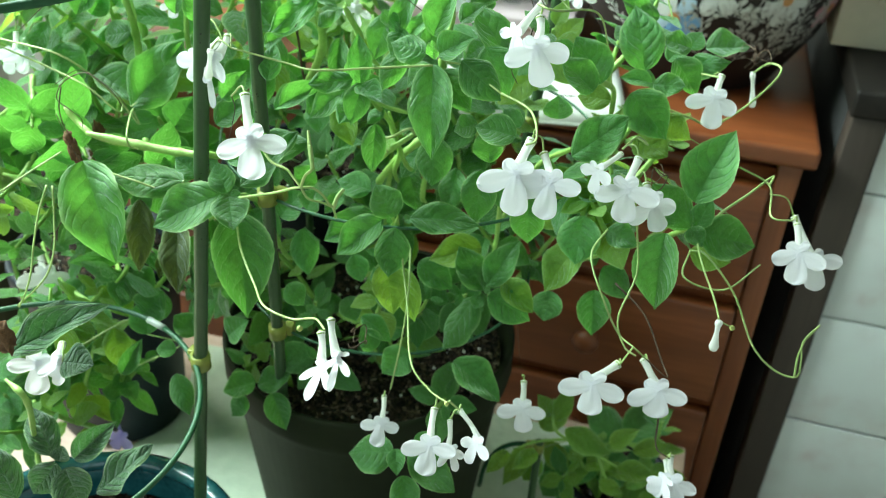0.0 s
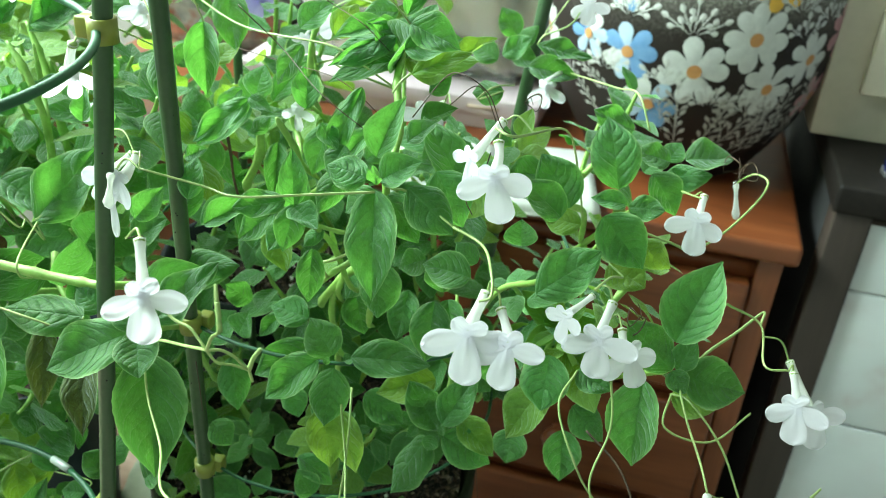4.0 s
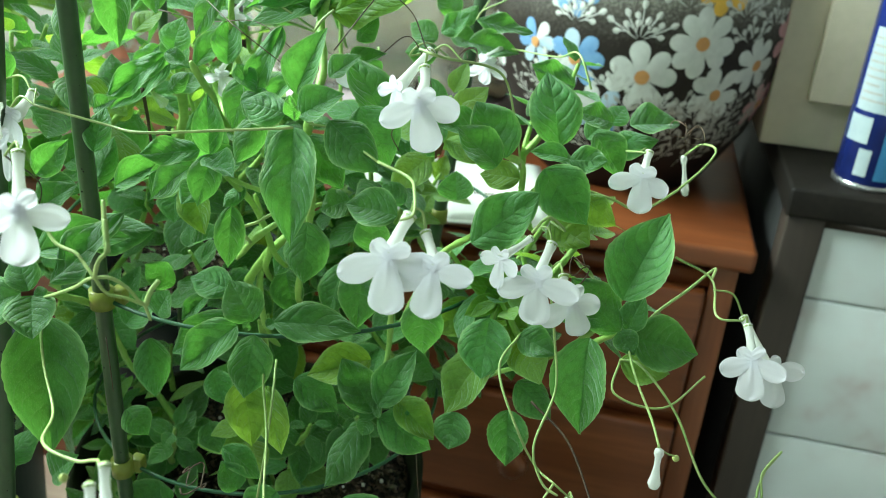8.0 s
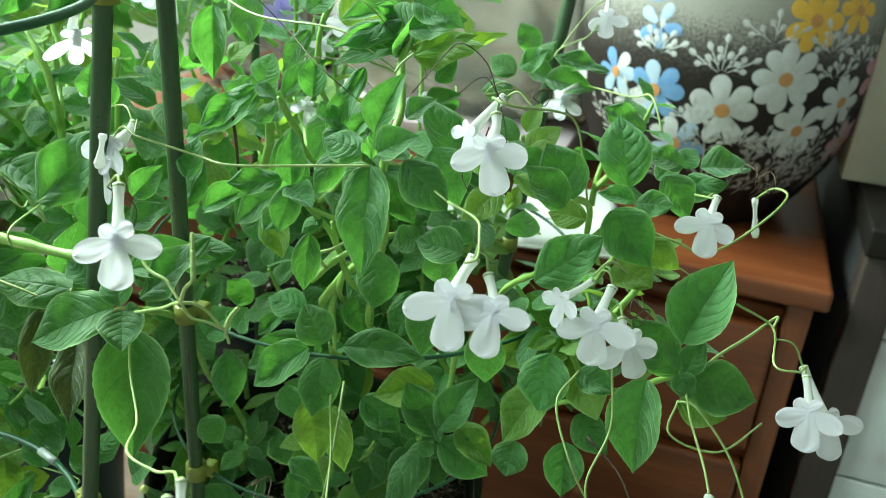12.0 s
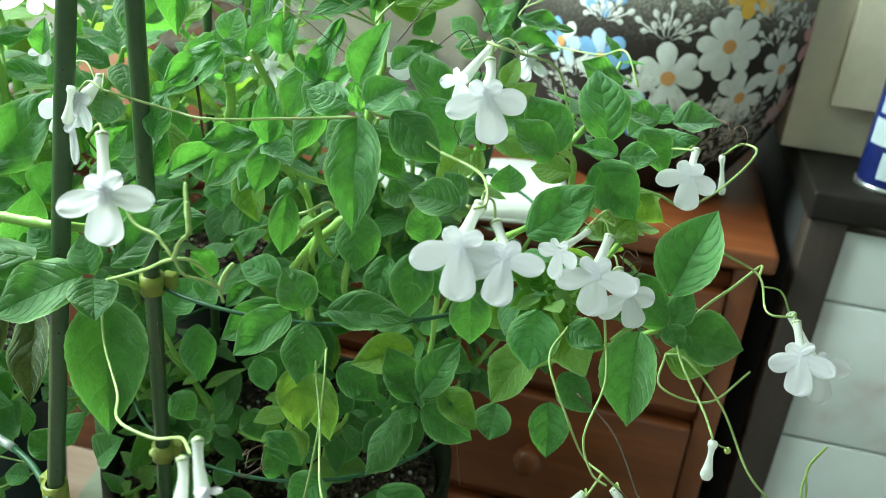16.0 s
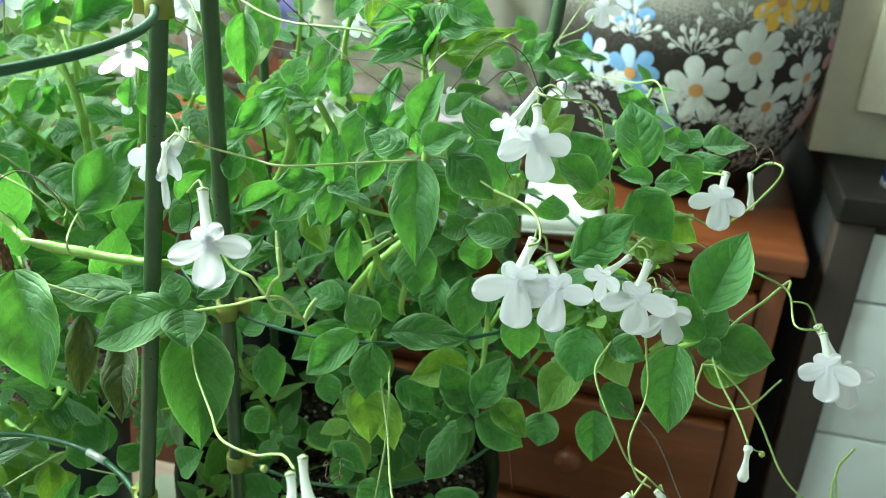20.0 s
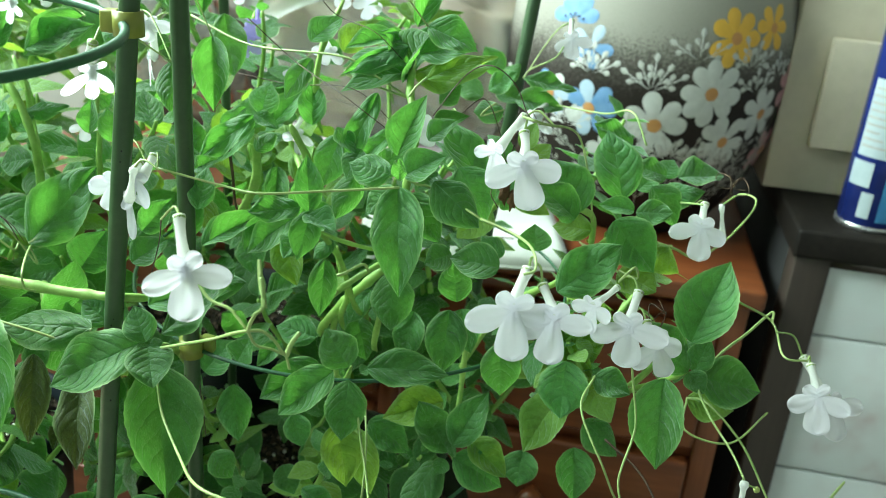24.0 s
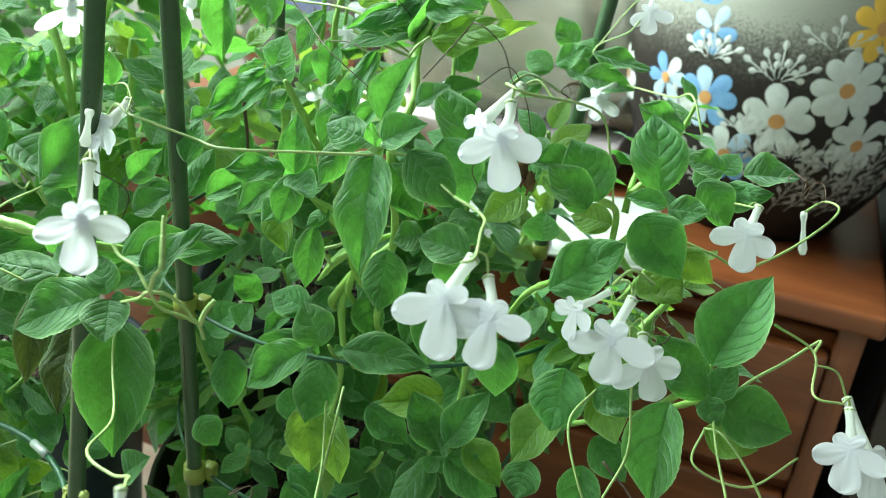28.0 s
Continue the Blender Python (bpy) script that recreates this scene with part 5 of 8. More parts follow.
flower(plant, (-0.2640, 0.5440, 1.0810), (-0.2675, 0.5440, 1.0605), (-0.2710, 0.5440, 1.0400), (-0.90, -0.42, -0.05), 0.0280, WHITE, 0.62)
flower(plant, (-0.273, 0.489, 1.044), (-0.269, 0.476, 1.037), (-0.266, 0.471, 1.028), (0.48, -0.84, 0.26), 0.0129)
flower(plant, (-0.173, 0.578, 1.076), (-0.166, 0.566, 1.072), (-0.168, 0.561, 1.064), (0.25, -0.95, 0.18), 0.0165)
flower(plant, (-0.080, 0.268, 1.0005), (-0.073, 0.259, 0.9915), (-0.071, 0.249, 0.9795), (0.95, -0.35, 0.15), 0.0200, WHITE, 0.55)
flower(plant, (-0.083, 0.265, 0.9955), (-0.078, 0.256, 0.9885), (-0.081, 0.245, 0.9775), (0.85, -0.45, 0.25), 0.0200, WHITE, 0.55)
flower(plant, (-0.101, 0.390, 0.848), (-0.097, 0.374, 0.842), (-0.096, 0.365, 0.829), (0.24, -0.67, 0.70), 0.0202)
flower(plant, (-0.057, 0.344, 0.893), (-0.054, 0.327, 0.885), (-0.053, 0.317, 0.872), (0.18, -0.67, 0.71), 0.0244)
flower(plant, (-0.049, 0.346, 0.885), (-0.044, 0.332, 0.880), (-0.042, 0.325, 0.866), (1.01, -0.46, 0.74), 0.0183)
flower(plant, (-0.046, 0.354, 0.886), (-0.033, 0.341, 0.880), (-0.034, 0.333, 0.865), (-0.74, -0.78, 0.79), 0.0184)
flower(plant, (-0.027, 0.449, 0.832), (-0.024, 0.433, 0.825), (-0.021, 0.423, 0.812), (0.09, -0.73, 0.68), 0.0261)
flower(plant, (-0.238, 0.491, 1.145), (-0.233, 0.476, 1.136), (-0.228, 0.470, 1.125), (0.54, -0.77, 0.35), 0.0259)
flower(plant, (-0.215, 0.489, 1.126), (-0.210, 0.473, 1.116), (-0.208, 0.467, 1.099), (-0.15, -1.15, 0.47), 0.0180)
flower(plant, (-0.247, 0.496, 1.095), (-0.236, 0.486, 1.091), (-0.233, 0.481, 1.082), (0.52, -0.74, 0.42), 0.0198)
flower(plant, (-0.140, 0.453, 1.156), (-0.140, 0.435, 1.146), (-0.141, 0.425, 1.124), (1.14, -0.54, 0.23), 0.0226)
flower(plant, (-0.143, 0.451, 1.145), (-0.135, 0.440, 1.140), (-0.135, 0.433, 1.124), (1.14, -0.53, 0.28), 0.0180)
flower(plant, (-0.178, 0.554, 1.033), (-0.176, 0.540, 1.028), (-0.176, 0.535, 1.015), (1.07, -0.49, 0.46), 0.0201)
flower(plant, (-0.087, 0.528, 1.050), (-0.094, 0.513, 1.050), (-0.095, 0.507, 1.043), (0.23, -0.82, 0.52), 0.0238)
flower(left_plant, (-0.394, 0.458, 0.838), (-0.381, 0.445, 0.832), (-0.377, 0.437, 0.821), (0.58, -0.61, 0.54), 0.0312)
flower(left_plant, (-0.408, 0.506, 0.983), (-0.399, 0.493, 0.979), (-0.397, 0.485, 0.968), (0.63, -0.70, 0.34), 0.0247)
flower(left_plant, (-0.422, 0.514, 0.983), (-0.415, 0.498, 0.975), (-0.416, 0.492, 0.962), (-0.10, -1.22, 0.64), 0.0245)
flower(left_plant, (-0.333, 0.430, 0.715), (-0.322, 0.419, 0.713), (-0.324, 0.413, 0.707), (0.48, -0.55, 0.68), 0.0198, VIOLET)
flower(left_plant, (-0.396, 0.530, 1.115), (-0.398, 0.515, 1.112), (-0.396, 0.509, 1.103), (0.69, -0.65, 0.31), 0.0185)
flower(left_plant, (-0.396, 0.523, 1.103), (-0.396, 0.509, 1.099), (-0.399, 0.501, 1.083), (1.30, -0.17, -0.01), 0.0282)
flower(left_plant, (-0.391, 0.536, 1.100), (-0.397, 0.517, 1.093), (-0.399, 0.513, 1.083), (1.23, -0.22, 0.04), 0.0261)
flower(left_plant, (-0.409, 0.547, 1.112), (-0.400, 0.535, 1.106), (-0.401, 0.531, 1.096), (1.40, -0.05, 0.06), 0.0222)
flower(left_plant, (-0.369, 0.536, 1.109), (-0.344, 0.533, 1.106), (-0.337, 0.526, 1.092), (0.62, -0.71, 0.33), 0.0274)
flower(left_plant, (-0.396, 0.524, 1.084), (-0.375, 0.514, 1.073), (-0.372, 0.508, 1.061), (0.66, -0.65, 0.37), 0.0244)
flower(left_plant, (-0.4020, 0.5250, 1.0760), (-0.3770, 0.5150, 1.0750), (-0.3720, 0.5100, 1.0640), (0.45, -0.85, 0.30), 0.0300)
flower(left_plant, (-0.3630, 0.6000, 1.0960), (-0.3610, 0.5900, 1.0880), (-0.3620, 0.5850, 1.0780), (0.85, -0.50, 0.20), 0.0230)
flower(left_plant, (-0.327, 0.512, 1.098), (-0.319, 0.499, 1.091), (-0.318, 0.494, 1.077), (1.38, -0.09, 0.22), 0.0180)
flower(left_plant, (-0.363, 0.603, 1.093), (-0.359, 0.588, 1.086), (-0.358, 0.584, 1.073), (-0.17, -1.30, 0.44), 0.0209)
flower(left_plant, (-0.330, 0.467, 1.084), (-0.339, 0.451, 1.083), (-0.341, 0.444, 1.074), (0.67, -0.62, 0.40), 0.0140, VIOLET)
flower(front_plant, (0.029, 0.413, 0.892), (0.017, 0.396, 0.889), (0.019, 0.385, 0.874), (0.03, -0.76, 0.65), 0.0310)
flower(front_plant, (0.042, 0.421, 0.893), (0.052, 0.407, 0.886), (0.055, 0.397, 0.873), (-0.04, -0.77, 0.64), 0.0294)
flower(front_plant, (0.070, 0.428, 0.819), (0.073, 0.413, 0.814), (0.075, 0.407, 0.805), (-0.08, -0.70, 0.71), 0.0257)
flower(front_plant, (0.068, 0.426, 0.816), (0.069, 0.412, 0.814), (0.066, 0.407, 0.804), (-0.83, -0.50, 0.83), 0.0236)
flower(front_plant, (-0.264, 0.309, 0.906), (-0.257, 0.297, 0.904), (-0.255, 0.287, 0.890), (0.57, -0.55, 0.61), 0.0245)
flower(front_plant, (-0.256, 0.315, 0.902), (-0.249, 0.304, 0.903), (-0.249, 0.297, 0.889), (1.23, -0.13, 0.40), 0.0266)
flower(window_plant, (-0.479, 0.692, 1.080), (-0.471, 0.677, 1.068), (-0.469, 0.670, 1.057), (0.63, -0.72, 0.29), 0.0228, VIOLET)
flower(window_plant, (-0.427, 0.845, 1.102), (-0.417, 0.834, 1.097), (-0.415, 0.831, 1.091), (0.51, -0.83, 0.23), 0.0166, VIOLET)
flower(window_plant, (-0.435, 0.772, 1.106), (-0.423, 0.759, 1.096), (-0.421, 0.754, 1.088), (0.55, -0.80, 0.25), 0.0144)
flower(back_plant, (-0.199, 0.723, 1.103), (-0.201, 0.704, 1.092), (-0.197, 0.695, 1.076), (0.33, -0.89, 0.31), 0.0261)
flower(back_plant, (-0.192, 0.715, 1.083), (-0.181, 0.705, 1.081), (-0.182, 0.703, 1.073), (-0.47, -1.09, 0.50), 0.0245)
flower(back_plant, (-0.042, 0.664, 1.034), (-0.049, 0.646, 1.028), (-0.049, 0.641, 1.015), (0.89, -0.78, 0.47), 0.0301)
flower(back_plant, (-0.035, 0.688, 1.086), (-0.033, 0.672, 1.077), (-0.029, 0.665, 1.065), (0.08, -0.93, 0.37), 0.0224)
flower(back_plant, (-0.205, 0.634, 1.049), (-0.205, 0.619, 1.044), (-0.204, 0.613, 1.035), (0.37, -0.83, 0.42), 0.0144)
flower(back_plant, (-0.270, 0.723, 1.095), (-0.273, 0.704, 1.084), (-0.279, 0.696, 1.071), (-0.23, -1.03, 0.70), 0.0244)
flower(back_plant, (-0.2635, 0.6815, 1.0625), (-0.2596, 0.6674, 1.0509), (-0.2596, 0.6612, 1.0415), (0.43, -0.83, 0.35), 0.0277, VIOLET)
flower(back_plant, (-0.2581, 0.6877, 1.0696), (-0.2534, 0.6752, 1.0618), (-0.2495, 0.6721, 1.0540), (0.42, -0.85, 0.34), 0.0218, VIOLET)
flower(plant, (-0.2110, 0.4300, 1.0380), (-0.2210, 0.4200, 1.0300), (-0.2220, 0.4150, 1.0180), (-0.25, -0.85, 0.35), 0.0260)
bud(plant, (-0.1890, 0.3820, 1.0530), (-0.1910, 0.3800, 1.0380), 0.0055)
# stalks and stems
stalk(plant, 0.0006, (-0.146, 0.340, 1.036), (-0.136, 0.333, 1.027), (-0.127, 0.331, 1.025), (-0.124, 0.330, 1.023), (-0.119, 0.328, 1.019), (-0.117, 0.331, 1.012), (-0.113, 0.335, 1.009), (-0.109, 0.339, 1.005))
stalk(plant, 0.0007, (-0.119, 0.328, 1.019), (-0.116, 0.327, 1.026), (-0.112, 0.326, 1.031), (-0.115, 0.330, 1.036), (-0.117, 0.334, 1.044), (-0.1150, 0.3310, 1.0390))
stalk(plant, 0.0006, (-0.119, 0.328, 1.019), (-0.115, 0.331, 1.018), (-0.112, 0.335, 1.013), (-0.110, 0.338, 1.007), (-0.109, 0.340, 1.004), (-0.108, 0.341, 0.998), (-0.1090, 0.3400, 1.0040))
stalk(plant, 0.0006, (-0.187, 0.387, 0.958), (-0.181, 0.377, 0.954), (-0.175, 0.369, 0.946), (-0.157, 0.348, 0.943), (-0.130, 0.307, 0.966), (-0.113, 0.299, 0.969), (-0.104, 0.297, 0.973), (-0.094, 0.285, 0.984), (-0.085, 0.273, 0.990))
stalk(plant, 0.0006, (-0.089, 0.424, 1.045), (-0.114, 0.415, 1.043), (-0.144, 0.404, 1.041), (-0.163, 0.409, 1.040), (-0.190, 0.403, 1.046))
stalk(plant, 0.0006, (-0.052, 0.419, 1.038), (-0.037, 0.410, 1.037), (-0.027, 0.378, 1.045), (-0.024, 0.366, 1.042), (-0.028, 0.364, 1.040))
stalk(plant, 0.0006, (-0.040, 0.427, 1.082), (-0.031, 0.427, 1.080), (-0.018, 0.491, 1.061), (-0.010, 0.495, 1.041), (-0.004, 0.495, 1.016))
stalk(plant, 0.0006, (0.010, 0.434, 1.012), (0.016, 0.436, 1.019), (0.021, 0.480, 0.995), (0.013, 0.499, 0.990))
stalk(plant, 0.0006, (0.018, 0.450, 0.988), (0.025, 0.445, 0.958), (0.029, 0.434, 0.939), (0.024, 0.415, 0.922), (0.030, 0.408, 0.909), (0.037, 0.407, 0.905), (0.0336, 0.4120, 0.9027))
stalk(plant, 0.0007, (0.0190, 0.5190, 1.0030), (0.0400, 0.5180, 0.9990), (0.0540, 0.5300, 0.9910), (0.0700, 0.5500, 0.9950), (0.0870, 0.5850, 1.0010), (0.0930, 0.6100, 1.0030), (0.0860, 0.6250, 1.0000), (0.0785, 0.6330, 0.9895))
stalk(plant, 0.0006, (0.072, 0.484, 0.989), (0.090, 0.486, 0.980), (0.091, 0.455, 0.978), (0.102, 0.456, 0.977))
stalk(plant, 0.0006, (-0.233, 0.529, 1.089), (-0.191, 0.509, 1.081), (-0.137, 0.489, 1.085), (-0.120, 0.489, 1.078), (-0.101, 0.487, 1.069))
stalk(plant, 0.0006, (-0.102, 0.487, 1.069), (-0.119, 0.487, 1.073), (-0.133, 0.487, 1.077), (-0.1308, 0.4890, 1.0824))
stalk(plant, 0.0006, (0.034, 0.581, 1.003), (0.047, 0.539, 1.018), (0.052, 0.530, 1.021))

stalk(plant, 0.0006, (-0.090, 0.473, 1.083), (-0.094, 0.470, 1.079), (-0.097, 0.468, 1.074))
stalk(plant, 0.0006, (-0.0880, 0.4280, 1.0490), (-0.082, 0.426, 1.047), (-0.075, 0.431, 1.044), (-0.052, 0.419, 1.038))
stalk(plant, 0.0006, (-0.2880, 0.4480, 0.9780), (-0.282, 0.449, 0.982), (-0.286, 0.446, 0.977), (-0.248, 0.387, 0.996), (-0.246, 0.384, 0.989), (-0.2469, 0.3922, 0.9829))
stalk(plant, 0.0006, (-0.2690, 0.3730, 0.9790), (-0.264, 0.376, 0.976), (-0.239, 0.377, 0.972), (-0.220, 0.382, 0.966), (-0.2150, 0.3840, 0.9740))
stalk(plant, 0.0007, (-0.186, 0.388, 0.967), (-0.164, 0.370, 0.983), (-0.142, 0.350, 1.000), (-0.127, 0.335, 1.013), (-0.119, 0.328, 1.019))
stalk(plant, 0.0010, (-0.112, 0.326, 1.030), (-0.1135, 0.3285, 1.0345), (-0.115, 0.331, 1.039))
stalk(plant, 0.0010, (-0.109, 0.340, 1.004), (-0.1075, 0.3415, 1.009), (-0.105, 0.343, 1.013))
dry_stalk(plant, 0.0004, (-0.184, 0.489, 1.098), (-0.159, 0.485, 1.081), (-0.123, 0.444, 1.078), (-0.098, 0.441, 1.064))
dry_stalk(plant, 0.0004, (-0.081, 0.448, 1.072), (-0.070, 0.457, 1.089), (-0.056, 0.433, 1.100), (-0.045, 0.432, 1.094), (-0.038, 0.428, 1.083), (-0.033, 0.427, 1.080))
dry_stalk(plant, 0.0004, (-0.157, 0.342, 1.050), (-0.190, 0.401, 1.012), (-0.192, 0.394, 0.995))
dry_stalk(plant, 0.0004, (-0.187, 0.430, 0.923), (-0.183, 0.425, 0.910), (-0.180, 0.421, 0.899))
dry_stalk(plant, 0.0004, (-0.043, 0.439, 1.066), (-0.045, 0.433, 1.055), (-0.050, 0.430, 1.047), (-0.046, 0.427, 1.041))
stalk(plant, 0.0006, (-0.103, 0.430, 0.934), (-0.100, 0.416, 0.929), (-0.090, 0.396, 0.914), (-0.076, 0.361, 0.905), (-0.062, 0.349, 0.900), (-0.049, 0.341, 0.901))
stalk(plant, 0.0006, (-0.049, 0.342, 0.902), (-0.045, 0.348, 0.892))
stalk(plant, 0.0006, (-0.102, 0.436, 0.925), (-0.095, 0.414, 0.917), (-0.092, 0.399, 0.902), (-0.093, 0.392, 0.882), (-0.096, 0.387, 0.857))
stalk(plant, 0.0006, (0.0080, 0.4620, 0.9470), (0.003, 0.437, 0.943), (0.016, 0.417, 0.927), (0.026, 0.424, 0.904), (0.035, 0.414, 0.905), (0.043, 0.415, 0.898))
stalk(plant, 0.0006, (0.0560, 0.4740, 0.9500), (0.0620, 0.4450, 0.9470), (0.0690, 0.4130, 0.9490), (0.0727, 0.3965, 0.9475))
stalk(plant, 0.0004, (0.0724, 0.3975, 0.9465), (0.0770, 0.4020, 0.9410), (0.0806, 0.4050, 0.9385))
seed_ball(plant, (0.0810, 0.4050, 0.9375), 0.0015)
stalk(plant, 0.0006, (0.056, 0.475, 0.936), (0.065, 0.466, 0.940), (0.083, 0.451, 0.928), (0.097, 0.430, 0.911), (0.111, 0.427, 0.900), (0.123, 0.428, 0.898), (0.124, 0.434, 0.905), (0.123, 0.439, 0.914), (0.130, 0.446, 0.922), (0.1240, 0.4400, 0.9150))
stalk(plant, 0.0006, (0.122, 0.428, 0.898), (0.122, 0.435, 0.907), (0.124, 0.440, 0.915))
stalk(plant, 0.0008, (0.059, 0.471, 0.951), (0.069, 0.482, 0.961), (0.081, 0.491, 0.970), (0.092, 0.500, 0.979), (0.0900, 0.4860, 0.9800))
stalk(plant, 0.0006, (0.056, 0.475, 0.936), (0.055, 0.456, 0.929), (0.078, 0.459, 0.924), (0.095, 0.472, 0.937))
dry_stalk(plant, 0.0003, (-0.041, 0.479, 0.859), (-0.032, 0.456, 0.841), (-0.027, 0.443, 0.837))
dry_stalk(plant, 0.0003, (-0.096, 0.387, 0.857), (-0.097, 0.385, 0.854), (-0.099, 0.384, 0.853))
dry_stalk(plant, 0.0003, (-0.292, 0.391, 1.014), (-0.287, 0.407, 1.017), (-0.267, 0.406, 1.009), (-0.258, 0.404, 1.001))
stalk(plant, 0.0006, (-0.070, 0.643, 1.026), (-0.064, 0.543, 1.058), (-0.071, 0.537, 1.052), (-0.0610, 0.5560, 1.0520))
stalk(plant, 0.0006, (-0.209, 0.477, 1.117), (-0.196, 0.487, 1.126), (-0.201, 0.513, 1.132), (-0.2039, 0.5096, 1.1255))
stalk(plant, 0.0006, (-0.1020, 0.5030, 1.1010), (-0.113, 0.524, 1.117), (-0.150, 0.532, 1.113), (-0.161, 0.536, 1.106), (-0.1490, 0.5300, 1.1060))

dry_stalk(plant, 0.0004, (-0.178, 0.427, 1.154), (-0.163, 0.431, 1.150), (-0.148, 0.443, 1.140), (-0.147, 0.504, 1.104), (-0.120, 0.487, 1.099), (-0.105, 0.487, 1.087))
dry_stalk(plant, 0.0004, (-0.211, 0.540, 1.058), (-0.176, 0.529, 1.058), (-0.127, 0.479, 1.072), (-0.104, 0.479, 1.056))
dry_stalk(plant, 0.0004, (-0.080, 0.512, 1.056), (-0.068, 0.521, 1.065), (-0.059, 0.527, 1.047), (-0.053, 0.521, 1.031))
stem(plant, 0.0030, (-0.280, 0.389, 0.986), (-0.249, 0.392, 0.983), (-0.225, 0.394, 0.982), (-0.212, 0.396, 0.982))
stem(plant, 0.0024, (-0.103, 0.503, 1.084), (-0.100, 0.480, 1.074), (-0.092, 0.462, 1.058), (-0.090, 0.440, 1.044), (-0.091, 0.443, 1.024), (-0.101, 0.474, 0.987), (-0.111, 0.483, 0.934))
stem(plant, 0.0020, (0.021, 0.519, 1.014), (0.007, 0.494, 1.009), (-0.003, 0.493, 0.998), (-0.016, 0.457, 0.996), (-0.043, 0.503, 0.956), (-0.067, 0.537, 0.897))
stem(plant, 0.0020, (-0.003, 0.494, 0.999), (-0.004, 0.495, 1.016), (-0.011, 0.484, 1.024))
stem(plant, 0.0020, (-0.182, 0.532, 1.032), (-0.170, 0.525, 1.012), (-0.140, 0.454, 1.013), (-0.130, 0.474, 0.982), (-0.125, 0.488, 0.950))
stem(plant, 0.0020, (-0.141, 0.475, 0.951), (-0.124, 0.464, 0.972), (-0.109, 0.471, 0.983))
stem(plant, 0.0020, (-0.064, 0.492, 0.955), (-0.061, 0.484, 0.940), (-0.061, 0.484, 0.910), (-0.060, 0.467, 0.885))
stem(plant, 0.0020, (-0.109, 0.429, 0.947), (-0.128, 0.480, 0.896), (-0.131, 0.473, 0.862))
stem(plant, 0.0020, (-0.189, 0.387, 0.968), (-0.211, 0.457, 0.917), (-0.210, 0.482, 0.865))
stem(plant, 0.0020, (0.054, 0.470, 0.955), (0.049, 0.476, 0.945), (0.035, 0.506, 0.917), (-0.011, 0.534, 0.873))
stem(plant, 0.0020, (-0.149, 0.530, 1.106), (-0.154, 0.507, 1.080), (-0.158, 0.515, 1.048))
stalk(left_plant, 0.0006, (-0.347, 0.419, 1.022), (-0.304, 0.416, 1.019), (-0.296, 0.443, 0.987), (-0.283, 0.446, 0.968), (-0.2860, 0.4460, 0.9770))
stalk(left_plant, 0.0006, (-0.309, 0.353, 0.964), (-0.294, 0.364, 0.975), (-0.281, 0.373, 0.984))
stalk(left_plant, 0.0006, (-0.3190, 0.4300, 0.7570), (-0.321, 0.432, 0.765), (-0.284, 0.415, 0.801), (-0.264, 0.428, 0.812), (-0.2880, 0.4260, 0.8160))
stalk(left_plant, 0.0006, (-0.334, 0.405, 0.805), (-0.311, 0.421, 0.820), (-0.297, 0.429, 0.827))
dry_stalk(left_plant, 0.0003, (-0.288, 0.383, 1.001), (-0.279, 0.377, 0.989), (-0.269, 0.373, 0.979))
stalk(left_plant, 0.0006, (-0.364, 0.533, 1.117), (-0.326, 0.536, 1.095), (-0.303, 0.537, 1.082), (-0.2930, 0.5210, 1.0830))
stalk(left_plant, 0.0006, (-0.373, 0.436, 1.011), (-0.339, 0.442, 0.998), (-0.309, 0.437, 0.992), (-0.290, 0.437, 0.979), (-0.2909, 0.4442, 0.9795))
dry_stalk(left_plant, 0.0004, (-0.343, 0.460, 1.033), (-0.357, 0.446, 1.017))
dry_stalk(left_plant, 0.0004, (-0.381, 0.502, 1.072), (-0.372, 0.513, 1.085), (-0.363, 0.530, 1.111))
stem(left_plant, 0.0020, (-0.338, 0.525, 1.045), (-0.329, 0.516, 1.021), (-0.315, 0.499, 1.004), (-0.314, 0.499, 0.978))
stem(left_plant, 0.0020, (-0.328, 0.423, 0.830), (-0.373, 0.445, 0.826), (-0.409, 0.475, 0.829))
stalk(front_plant, 0.0006, (0.035, 0.414, 0.905), (0.030, 0.407, 0.897))
dry_stalk(front_plant, 0.0008, (0.018, 0.457, 0.915), (0.038, 0.444, 0.906), (0.052, 0.425, 0.891), (0.056, 0.413, 0.890), (0.0430, 0.4150, 0.8980))
dry_stalk(front_plant, 0.0008, (0.056, 0.400, 0.871), (0.059, 0.407, 0.843), (0.069, 0.421, 0.823))
stalk(front_plant, 0.0006, (-0.2950, 0.3720, 0.9610), (-0.2970, 0.3640, 0.9480), (-0.2970, 0.3550, 0.9330), (-0.2960, 0.3470, 0.9190), (-0.2960, 0.3400, 0.9100), (-0.2980, 0.3340, 0.9020))
stalk(front_plant, 0.0006, (-0.2930, 0.3740, 0.9600), (-0.2880, 0.3640, 0.9440), (-0.2850, 0.3560, 0.9310), (-0.2860, 0.3480, 0.9190), (-0.2920, 0.3420, 0.9100), (-0.3010, 0.3360, 0.9010))
dry_stalk(left_plant, 0.0004, (-0.2900, 0.3920, 1.0130), (-0.2810, 0.3900, 1.0200), (-0.2700, 0.3890, 1.0250), (-0.2620, 0.3880, 1.0230), (-0.2550, 0.3900, 1.0160), (-0.2520, 0.3920, 1.0070))
